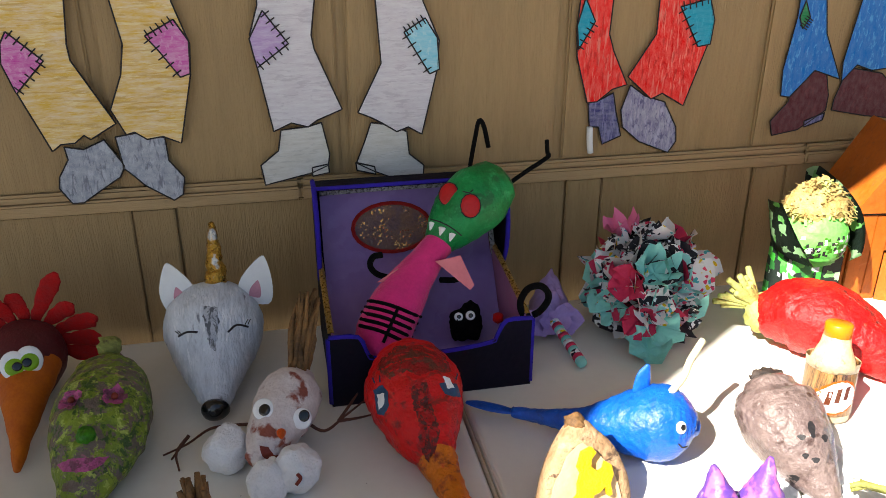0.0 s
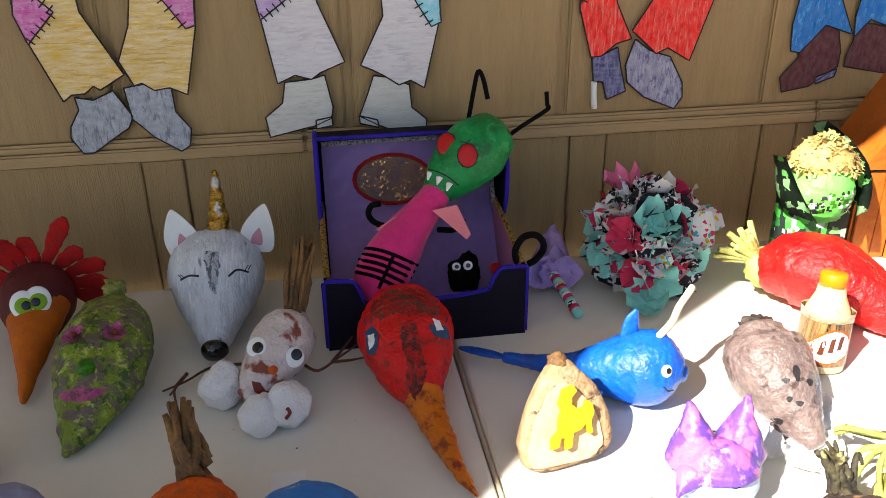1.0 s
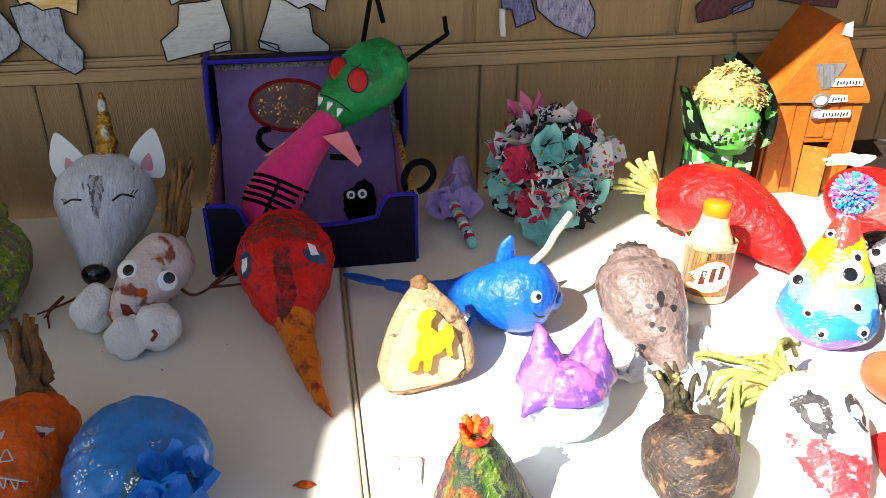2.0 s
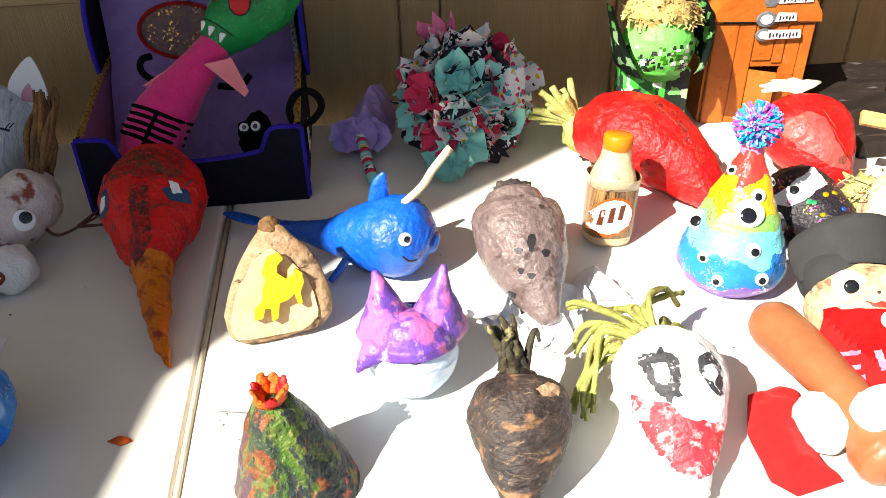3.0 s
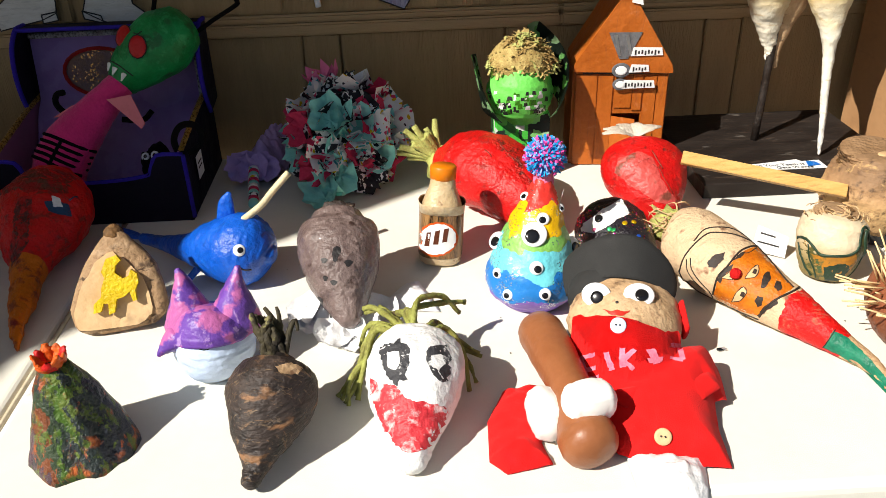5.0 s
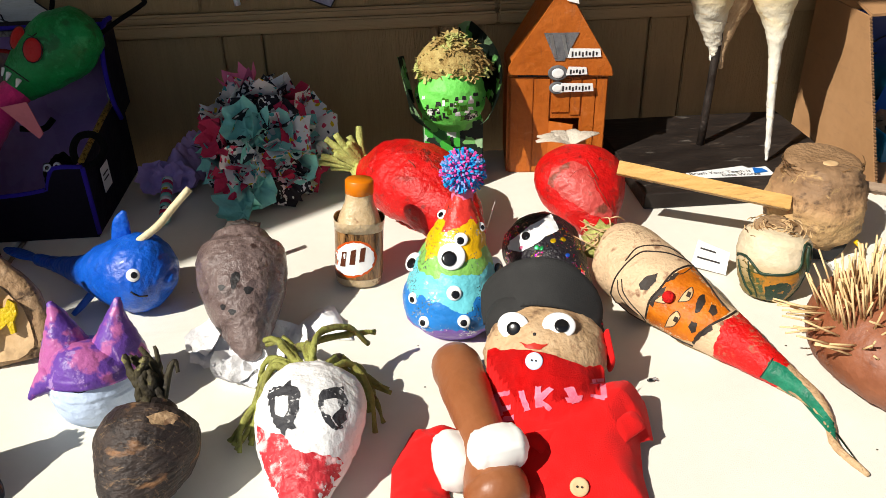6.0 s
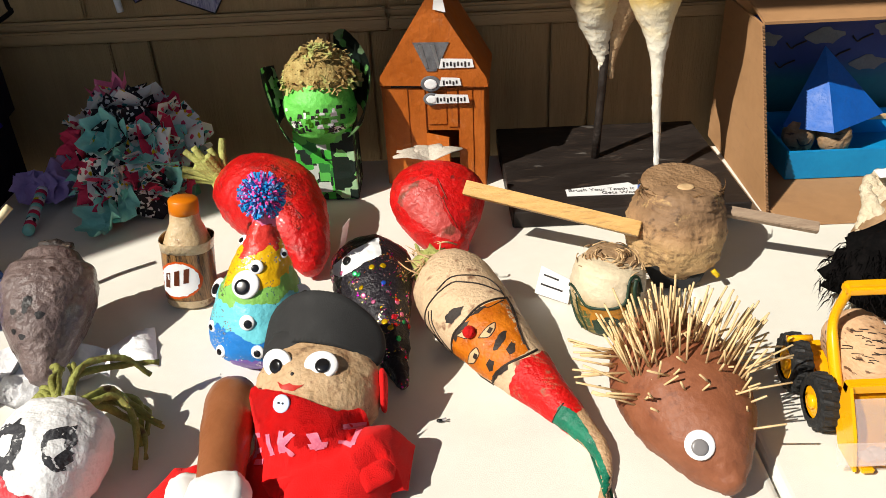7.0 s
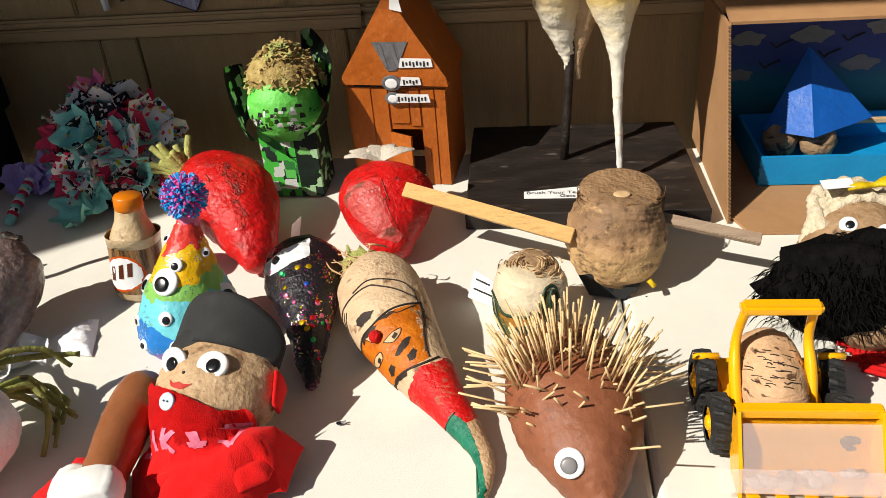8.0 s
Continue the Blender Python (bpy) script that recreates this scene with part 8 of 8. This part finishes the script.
LOAD = part("beet", floor_at(sweep([(1.155, -0.592, 0.054, 0.018), (1.155, -0.602, 0.055, 0.029), (1.154, -0.632, 0.053, 0.032), (1.153, -0.664, 0.048, 0.028)], bump=0.0015, freq=70), 0.034), material("tan_beet", (0.62, 0.42, 0.27), (0.50, 0.32, 0.19), 40, 0.65, 0.4, spots=(0.12, 0.06, 0.03), spot_scale=70, spot_at=0.60, stretch=(1, 1, 3)), T, "tan beet with dark wrinkles")
# loader bucket
prof = [(-0.690, 0.064), (-0.692, 0.048), (-0.694, 0.026), (-0.706, 0.012), (-0.732, 0.008)]
bm = bmesh.new()
prev = None
for y, z in spline(prof, 3):
    r = [bm.verts.new((x, y, z)) for x in (1.112, 1.229)]
    if prev:
        bm.faces.new((prev[0], prev[1], r[1], r[0]))
    prev = r
bmesh.ops.solidify(bm, geom=bm.faces[:], thickness=0.003)
part("bucket", bm, M["yellow_plastic"], T, "yellow loader bucket")
for x in (1.110, 1.2275):
    part("bucket_side", plate([(-0.686, 0.068), (-0.690, 0.024), (-0.704, 0.006), (-0.736, 0.006), (-0.724, 0.034), (-0.698, 0.070)], (x, 0, 0), (0, 1, 0), (0, 0, 1), 0.003), M["yellow_plastic"], T, smooth=False)
part("bucket_lip", box(1.110, 1.231, -0.696, -0.686, 0.060, 0.071, 0.0015), M["yellow_plastic"], T, smooth=False)
for k in range(5):
    part("bucket_tooth", box(1.117 + 0.024 * k, 1.128 + 0.024 * k, -0.738, -0.724, 0.005, 0.010, 0.001), M["yellow_plastic"], T, smooth=False)
glass = bpy.data.materials.new("cloudy_film")
glass.use_nodes = True
g = glass.node_tree.nodes["Principled BSDF"]
g.inputs["Base Color"].default_value, g.inputs["Roughness"].default_value, g.inputs["Alpha"].default_value = (0.88, 0.72, 0.66, 1), 0.3, 0.22
M["cloudy_film"] = glass
part("film_panel", plate([(0, 0), (0.115, 0.0), (0.115, 0.058), (0, 0.058)], (1.1135, -0.7365, 0.014), (1, 0.0, 0), (0, 0.6, 0.8), 0.0006), glass, T, "cloudy clear film over the bucket", smooth=False)
part("film_strip", plate([(0, 0), (0.150, -0.002), (0.148, 0.018), (0.002, 0.020)], (1.092, -0.7385, 0.016), (1, 0.0, 0), (0, 0.6, 0.8), 0.0006), glass, T, "cloudy clear tape strip", smooth=False)
rnd = random.Random(71)
for k in range(26):
    part("grit_lump", ball((1.120 + 0.100 * rnd.random(), -0.722 + rnd.uniform(-0.007, 0.006), 0.015 + rnd.uniform(0, 0.004)), rnd.uniform(0.003, 0.0065), bump=0.002, freq=200, sub=2, scale=(1.3, 1, 0.8)), M["grey_plastic" if k % 3 else "root_dark"], T, "dark grit in the bucket")
for k in range(30):
    a, b = rnd.uniform(-22, 22), rnd.uniform(-14, 26)
    stroke("dark_wrinkle", LOAD, Facing((1.154, -0.635, 0.062), (0.96, -1.19, 0.53)), [(a - rnd.uniform(2, 6), b), (a, b + rnd.uniform(-1, 1)), (a + rnd.uniform(2, 6), b + rnd.uniform(-1, 1))], rnd.uniform(0.5, 1.3), M["ink_brown"], T)

T.location, T.scale = (1.169, -0.651, 0.0), (0.92, 0.92, 0.92)

# ---- bearded beet ----
T = thing("bearded_beet", 1.285, -0.46, 0, "beet with rope hair, black fur beard and red scarf", "craft", "decorated root crafts")
bear = part("head", floor_at(sweep([(1.290, -0.425, 0.055, 0.040), (1.288, -0.440, 0.055, 0.058, 0.050), (1.284, -0.475, 0.048, 0.062, 0.046), (1.280, -0.52, 0.036, 0.05, 0.034), (1.278, -0.55, 0.026, 0.03, 0.022)], bump=0.002)), M["root_skin"], T)
F = Facing((1.284, -0.465, 0.075), (0.96, -1.19, 0.53))
eye(bear, F, -19, 14, 8.5, T, (0.2, 0.0), 0.5)
eye(bear, F, 15, 13, 8.5, T, (-0.1, -0.1), 0.5)
rnd = random.Random(59)
bm = bmesh.new()
for k in range(2600):
    a = rnd.uniform(0, 6.28)
    c = Vector((1.278 + rnd.uniform(-0.105, 0.105), -0.49 - rnd.uniform(-0.030, 0.085), 0))
    if ((c.x - 1.278) / 0.106) ** 2 + ((c.y + 0.51) / 0.066) ** 2 > 1:
        continue
    q, n = near(bear, (c.x, c.y, 0.12))
    base = Vector((c.x, c.y, 0.012 + 0.090 * math.sqrt(max(0.0, 1 - ((c.x - 1.278) / 0.108) ** 2 - ((c.y + 0.508) / 0.075) ** 2)) + rnd.uniform(-0.01, 0.004)))
    d = Vector(((c.x - 1.285) * 6 + rnd.uniform(-0.7, 0.7), -0.9 + rnd.uniform(-0.5, 0.5), rnd.uniform(-0.8, 0.25))).normalized()
    L = rnd.uniform(0.012, 0.028)
    u2 = d.orthogonal().normalized() * rnd.uniform(0.0003, 0.0007)
    mdl = base + d * L * 0.5 + Vector((0, 0, 0.004))
    e = base + d * L
    e.z = max(e.z, 0.002)
    vs = [bm.verts.new(p) for p in (base - u2, base + u2, mdl + u2, mdl - u2, e)]
    bm.faces.new((vs[0], vs[1], vs[2], vs[3]))
    bm.faces.new((vs[3], vs[2], vs[4]))
part("beard_fringe", bm, M["black_fur"], T, "black fur beard wisps", smooth=False)
part("beard", floor_at(ball((1.276, -0.508, 0.050), 0.05, bump=0.012, freq=60, sub=4, scale=(1.9, 1.0, 1.12))), M["black_fur"], T, "black fur beard")
for j in range(5):
    pts = [(1.215 + 0.006 * j, -0.50 + 0.004 * j, 0.010 + 0.004 * j), (1.222 + 0.006 * j, -0.462, 0.045 + 0.008 * j), (1.245, -0.438 + 0.006 * j, 0.085 + 0.004 * j), (1.29, -0.428 + 0.008 * j, 0.106), (1.34, -0.44 + 0.006 * j, 0.088)]
    rows = []
    for i, s in enumerate(spline(pts, 14)):
        rows.append((*s, 0.0062 + 0.0014 * math.sin(i * 1.5)))
    part("rope_hair", floor_at(sweep(rows, seg=8, n=1)), M["rope"], T, "cream twisted rope hair")
for k in range(10):
    pts = [(1.25 + rnd.uniform(-0.01, 0.01), -0.575 + 0.004 * k, 0.006 + 0.002 * (k % 4)), (1.29, -0.592 + 0.005 * k, 0.010 + 0.002 * (k % 3)), (1.35, -0.585 + 0.004 * k, 0.005 + 0.002 * (k % 3))]
    part("red_yarn", tube(pts, 0.0026, 6, 4), M["red_yarn"], T, "red yarn scarf strand")
part("yellow_bow", sweep([(1.270, -0.432, 0.119, 0.003), (1.282, -0.430, 0.121, 0.006, 0.003), (1.294, -0.429, 0.120, 0.003), (1.308, -0.427, 0.124, 0.009, 0.003), (1.318, -0.426, 0.126, 0.003)], seg=10, n=4), M["yellow_paint"], T, "yellow bow")
sheet_bar("white_card", "paper_white", T, (1.245, -0.436, 0.119), (1, 0.05, 0.05), (0, 1, 0.1), 0, 0.03, 0, 0.016, 0.001)

# ---- cardboard diorama with a boat ----
T = thing("cardboard_diorama", 1.38, -0.16, 0, "open cardboard box diorama with painted sky", "box")
sidep = [(-0.297, 0.0005), (-0.042, 0.0005), (-0.042, 0.212), (-0.186, 0.212)]
part("side_panel", plate(sidep, (1.192, 0, 0), (0, 1, 0), (0, 0, 1), 0.004), M["cardboard"], T, smooth=False)
part("side_panel", plate(sidep, (1.62, 0, 0), (0, 1, 0), (0, 0, 1), 0.004), M["cardboard"], T, smooth=False)
bm = bmesh.new()
for k in range(52):
    f = (k + 0.5) / 52
    y, z = -0.2985 + 0.111 * f, 0.002 + 0.210 * f
    box(1.1925, 1.1955, y - 0.001, y + 0.001, z - 0.0012, z + 0.0012, 0, bm=bm)
part("corrugated_edge", bm, M["card_core"], T, "corrugated raw edge", smooth=False)
part("back_panel", box(1.1965, 1.6195, -0.048, -0.042, 0.001, 0.30), M["cardboard"], T, smooth=False)
banded("painted_sky", (0, 0, 1), 0.0, 0.19, [(0.0, (0.012, 0.10, 0.13)), (0.45, (0.018, 0.13, 0.18)), (0.62, (0.025, 0.05, 0.19)), (0.85, (0.016, 0.03, 0.16)), (1.0, (0.014, 0.026, 0.15))], 0.10, 0.6, 0.2, hard=False, scale=20)
sky_panel = part("painted_backdrop", box(1.1970, 1.6190, -0.0535, -0.0485, 0.004, 0.185), M["painted_sky"], T, "painted blue sky and sea", smooth=False)
part("floor_flap", plate([(1.197, -0.046), (1.62, -0.046), (1.62, -0.325), (1.212, -0.325), (1.204, -0.300), (1.197, -0.285)], (0, 0, 0.0008), (1, 0, 0), (0, 1, 0), 0.0035), M["cardboard"], T, "bare cardboard floor flap", smooth=False)
part("top_flap", plate([(0, 0), (0.43, 0), (0.43, 0.138), (0.004, 0.138)], (1.195, -0.187, 0.212), (1, 0, 0), (0, 0.985, 0.17), 0.004), M["cardboard"], T, "cardboard top panel of the box", smooth=False)
material("cloud_paint", (0.17, 0.18, 0.19), (0.12, 0.13, 0.145), 60, 0.7, 0.2)
rnd = random.Random(67)
for cx, cz, w in ((1.252, 0.150, 0.022), (1.336, 0.152, 0.026), (1.405, 0.110, 0.024), (1.43, 0.160, 0.024), (1.246, 0.098, 0.018), (1.50, 0.14, 0.024)):
    poly = [(cx + w * math.cos(k) * (1 + 0.18 * math.sin(4 * k + cx * 90)), cz + 0.45 * w * math.sin(k) * (1 + 0.2 * math.sin(5 * k))) for k in np.arange(0, 6.28, 0.35)]
    part("painted_cloud", plate(poly, (0, -0.054, 0), (1, 0, 0), (0, 0, 1), 0.0006), M["cloud_paint"], T, smooth=False)
for cx, cz in ((1.297, 0.140), (1.285, 0.112), (1.362, 0.125), (1.390, 0.146), (1.46, 0.12)):
    part("painted_bird", tube([(cx - 0.014, -0.0545, cz + 0.004), (cx - 0.006, -0.0545, cz - 0.004), (cx, -0.0545, cz), (cx + 0.014, -0.0545, cz + 0.006)], 0.0013, 6, 3), M["ink"], T)
T = thing("painted_boat", 1.36, -0.15, 0.0045, "blue painted tray boat with a blue sail", "model boat")
material("tray_blue", (0.03, 0.25, 0.50), (0.025, 0.21, 0.44), 25, 0.5, 0.15)
material("sail_blue", (0.003, 0.105, 0.42), (0.003, 0.085, 0.34), 30, 0.5, 0.3)
bxs = (1.247, 1.48)
part("tray_front", box(bxs[0], bxs[1], -0.209, -0.205, 0.005, 0.046, 0.0008), M["tray_blue"], T, smooth=False)
part("tray_back", box(bxs[0], bxs[1], -0.072, -0.068, 0.005, 0.046, 0.0008), M["tray_blue"], T, smooth=False)
for x in bxs:
    part("tray_side", box(x, x + 0.004, -0.2045, -0.0725, 0.005, 0.046, 0.0008), M["tray_blue"], T, smooth=False)
part("tray_floor", box(bxs[0] + 0.004, bxs[1], -0.2045, -0.0725, 0.005, 0.008), M["tray_blue"], T, smooth=False)
sail = bmesh.new()
pa, pb, pc, pd = Vector((1.322, -0.092, 0.150)), Vector((1.268, -0.125, 0.046)), Vector((1.322, -0.168, 0.052)), Vector((1.410, -0.120, 0.058))
for tri in ((pa, pb, pc), (pa, pc, pd)):
    sail.faces.new([sail.verts.new(p) for p in tri])
bmesh.ops.remove_doubles(sail, verts=sail.verts, dist=0.0001)
bmesh.ops.subdivide_edges(sail, edges=sail.edges[:], cuts=5, use_grid_fill=True)
bmesh.ops.solidify(sail, geom=sail.faces[:], thickness=0.003)
part("sail", sail, M["sail_blue"], T, "folded bright blue sail", smooth=False)
part("mast", tube([(1.34, -0.090, 0.008), (1.333, -0.086, 0.10)], 0.004, 8, 2), M["wood_stick"], T)
for x, y in ((1.338, -0.140), (1.292, -0.128)):
    b = part("beet_piece", ball((x, y, 0.033), 0.025, bump=0.004, freq=60, sub=3, scale=(1.0, 0.7, 0.95)), M["root_skin"], T, "small carved beet piece")
Fh = Facing((1.335, -0.178, 0.034), (0.96, -1.19, 0.53))
stroke("drawn_smile", b, Facing((1.292, -0.150, 0.034), (0.96, -1.19, 0.53)), [(-10, 2), (-4, -6), (6, -4), (10, 4)], 2.0, M["ink"], T)
part("wood_strip", box(1.37, 1.44, -0.10, -0.092, 0.040, 0.046, 0.0005), M["root_cut"], T, smooth=False)

# ---- dressed beet ----
T = DOLL
F = Facing((0.673, -0.655, 0.06), (0.49, -1.31, 0.52))
material("lip_red", (0.45, 0.04, 0.03), None, 50, 0.5, 0.1)
eye(dhead, F, -29, 13, 14.6, T, (0.1, -0.15), 0.43, oval=0.85)
eye(dhead, F, 11, 17, 14.8, T, (0.15, -0.1), 0.43, oval=0.85)
paint("mouth", dhead, F, [(-22, 0), (-14, -1), (-8, 1), (-2, 0), (4, 2), (-2, -4), (-12, -5)], M["lip_red"], T, 0.6)
p, n = F.on(dhead, -9, 8)
part("nose_dot", disc(p, n, 0.0016, 0.001, seg=10), M["ink"], T)
hatp = [(-60, 10), (-66, 28), (-66, 48), (-48, 66), (-28, 75), (-10, 78), (10, 76), (28, 66), (42, 52), (49, 34), (46, 17), (34, 26), (14, 32), (-10, 33), (-28, 30), (-44, 23)]
p, n = F.on(dhead, -10, 32)
front = -(p - F.c).dot(F.d) * 1000 + 3
hb = bmesh.new()
hb.faces.new([hb.verts.new((a, b, 0)) for a, b in spline(hatp + hatp[:1], 3)[:-1]])
bmesh.ops.triangulate(hb, faces=hb.faces[:])
for _ in range(4):
    bmesh.ops.subdivide_edges(hb, edges=[e for e in hb.edges if e.calc_length() > 6], cuts=1)
    bmesh.ops.triangulate(hb, faces=[f for f in hb.faces if len(f.verts) > 3])
for v in hb.verts:
    a, b = v.co.x, v.co.y
    v.co = F.at(a, b) - F.d * ((front - 34 * ((a + 8) / 56) ** 2 - 0.35 * (b - 32) + 1.5 * noise.noise(Vector((a, b, 0)) * 0.03)) / 1000)
skin = bmesh.ops.extrude_face_region(hb, geom=hb.faces[:])
bmesh.ops.translate(hb, verts=[g for g in skin["geom"] if isinstance(g, bmesh.types.BMVert)], vec=F.d * 0.003)
part("cap_front", hb, M["black_foam"], T, "black foam cap front")
part("cap_back", sweep([(0.673, -0.592, 0.056, 0.040, 0.026), (0.674, -0.606, 0.058, 0.050, 0.036), (0.674, -0.626, 0.060, 0.053, 0.036)], seg=28, n=4), M["black_foam"], T)
part("cap_side", sweep([(0.730, -0.645, 0.050, 0.004, 0.020), (0.731, -0.670, 0.042, 0.003, 0.012)], seg=10, n=3), M["red_felt"], T)
neck = [F.on(dhead, a, v)[0] for a, v in ((-50, -24), (-38, -17), (-22, -12), (-6, -10), (10, -12), (26, -17), (37, -22), (47, -27))]
jersey = [(0.606, -0.712)] + [(p.x, p.y) for p in neck] + [(0.736, -0.680), (0.757, -0.692), (0.752, -0.738), (0.739, -0.743), (0.734, -0.772), (0.731, -0.815), (0.664, -0.808), (0.638, -0.792), (0.627, -0.765), (0.616, -0.735)]
jb = cloth(jersey, 0.002, 0.034, 0.016, 0.004, 26, 0.0035)
for v in jb.verts:
    v.co.z += 0.030 * math.exp(-((v.co.x - 0.712) / 0.045) ** 2 - ((v.co.y + 0.702) / 0.042) ** 2)
def over_head(x, y):
    """The top of the head within a few millimetres of a place."""
    tops = [SURF[dhead].ray_cast(Vector((x + dx, y + dy, 0.3)), Vector((0, 0, -1)))[0] for dx, dy in ((0, 0), (0.004, 0), (-0.004, 0), (0, 0.004), (0, -0.004))]
    return max((p.z for p in tops if p), default=-1.0)


for _ in range(3):
    bmesh.ops.smooth_vert(jb, verts=jb.verts[:], factor=0.5, use_axis_x=False, use_axis_y=False, use_axis_z=True)
    for v in jb.verts:
        v.co.z = max(v.co.z, over_head(v.co.x, v.co.y) + 0.004)
jer = part("jersey", jb, M["red_felt"], T, "red felt jersey with pink marks")
fold = cloth([(0.636, -0.742), (0.680, -0.728), (0.724, -0.722), (0.744, -0.714), (0.742, -0.742), (0.722, -0.756), (0.690, -0.748), (0.650, -0.762)], 0.030, 0.012, 0.009, 0.003, 40, 0.006)
part("sleeve_fold", fold, M["red_felt"], T)
FJ = Facing((0.67, -0.74, 0.04), (0.49, -1.31, 0.52))
material("pink_marker", (0.78, 0.28, 0.36), (0.66, 0.16, 0.25), 120, 0.8, 0.2)
for poly in ([(-62, 16), (-58, 18), (-50, 0), (-54, -3)], [(-58, 18), (-46, 22), (-46, 18), (-57, 14)], [(-54, 6), (-44, 10), (-44, 6), (-53, 2)], [(-50, -2), (-40, 2), (-40, -3), (-50, -6)], [(-38, 22), (-33, 24), (-26, 8), (-31, 6)], [(-24, 28), (-19, 29), (-16, 12), (-22, 10)], [(-20, 22), (-12, 30), (-8, 28), (-17, 17)], [(-17, 19), (-8, 12), (-10, 9), (-19, 15)], [(0, 30), (8, 32), (14, 20), (8, 18)], [(2, 22), (16, 26), (16, 22), (4, 18)], [(22, 40), (32, 42), (32, 38), (23, 36)], [(28, 40), (33, 40), (36, 26), (31, 25)], [(22, 28), (34, 28), (34, 24), (22, 25)]):
    paint("pink_bar", jer, FJ, poly, M["pink_marker"], T, 0.8)
sl = part("sleeve", cloth([(0.528, -0.74), (0.547, -0.698), (0.576, -0.692), (0.592, -0.702), (0.586, -0.738), (0.574, -0.771), (0.580, -0.798), (0.539, -0.806), (0.525, -0.791)], 0.001, 0.018, 0.014, 0.006, 42), M["red_felt"], T, "red felt sleeve")
part("trousers", cloth([(0.645, -0.79), (0.712, -0.802), (0.704, -0.836), (0.700, -0.868), (0.652, -0.868), (0.646, -0.836)], 0.001, 0.020, 0.014, 0.006, 60, tilt=lambda x, y: min(0, (y + 0.836) * 1.2)), M["tissue_white"], T, "white cloth trousers")
part("bat", floor_at(sweep([(0.594, -0.632, 0.028, 0.019), (0.593, -0.645, 0.030, 0.0235), (0.598, -0.690, 0.035, 0.0215), (0.604, -0.735, 0.036, 0.0195), (0.606, -0.770, 0.032, 0.0195), (0.609, -0.788, 0.026, 0.025), (0.611, -0.800, 0.024, 0.025)], seg=28, bump=0.0008)), M["brown_clay"], T, "glossy brown clay bat")
for c, dims, spin in (((0.613, -0.774, 0.051), (0.043, 0.031, 0.030), 0.2), ((0.579, -0.756, 0.024), (0.029, 0.044, 0.036), 0.15)):
    g = bmesh.new()
    bmesh.ops.create_cube(g, size=1)
    bmesh.ops.subdivide_edges(g, edges=g.edges[:], cuts=5, use_grid_fill=True)
    for v in g.verts:
        q = v.co.normalized() * 0.60
        v.co = v.co.lerp(q, 0.78) * (1 + 0.05 * noise.noise(v.co * 3 + Vector(c) * 50))
        v.co = Vector((v.co.x * dims[0], v.co.y * dims[1], v.co.z * dims[2]))
    g.transform(Matrix.Translation(c) @ Matrix.Rotation(spin, 4, "Z"))
    bmesh.ops.subdivide_edges(g, edges=g.edges[:], cuts=1, use_grid_fill=True, smooth=1.0)
    part("glove", floor_at(g), M["white_clay"], T, "white clay glove")
for FF, bd, a, b, m in ((F, jer, -6, -14, "pale_blue_paint"), (FJ, jer, 21, -44, "root_cut")):
    p, n = FF.on(bd, a, b)
    bt = part("button", disc(p + n * 0.001, (n - FF.d).normalized(), 0.0075, 0.002, dome=-0.15), M[m], T, "round sewn button")
    for s in (-1, 1):
        part("button_hole", disc(p + n * 0.003 + FF.u * 0.0018 * s, (n - FF.d).normalized(), 0.0009, 0.0006, seg=8), M["ink"], bt)
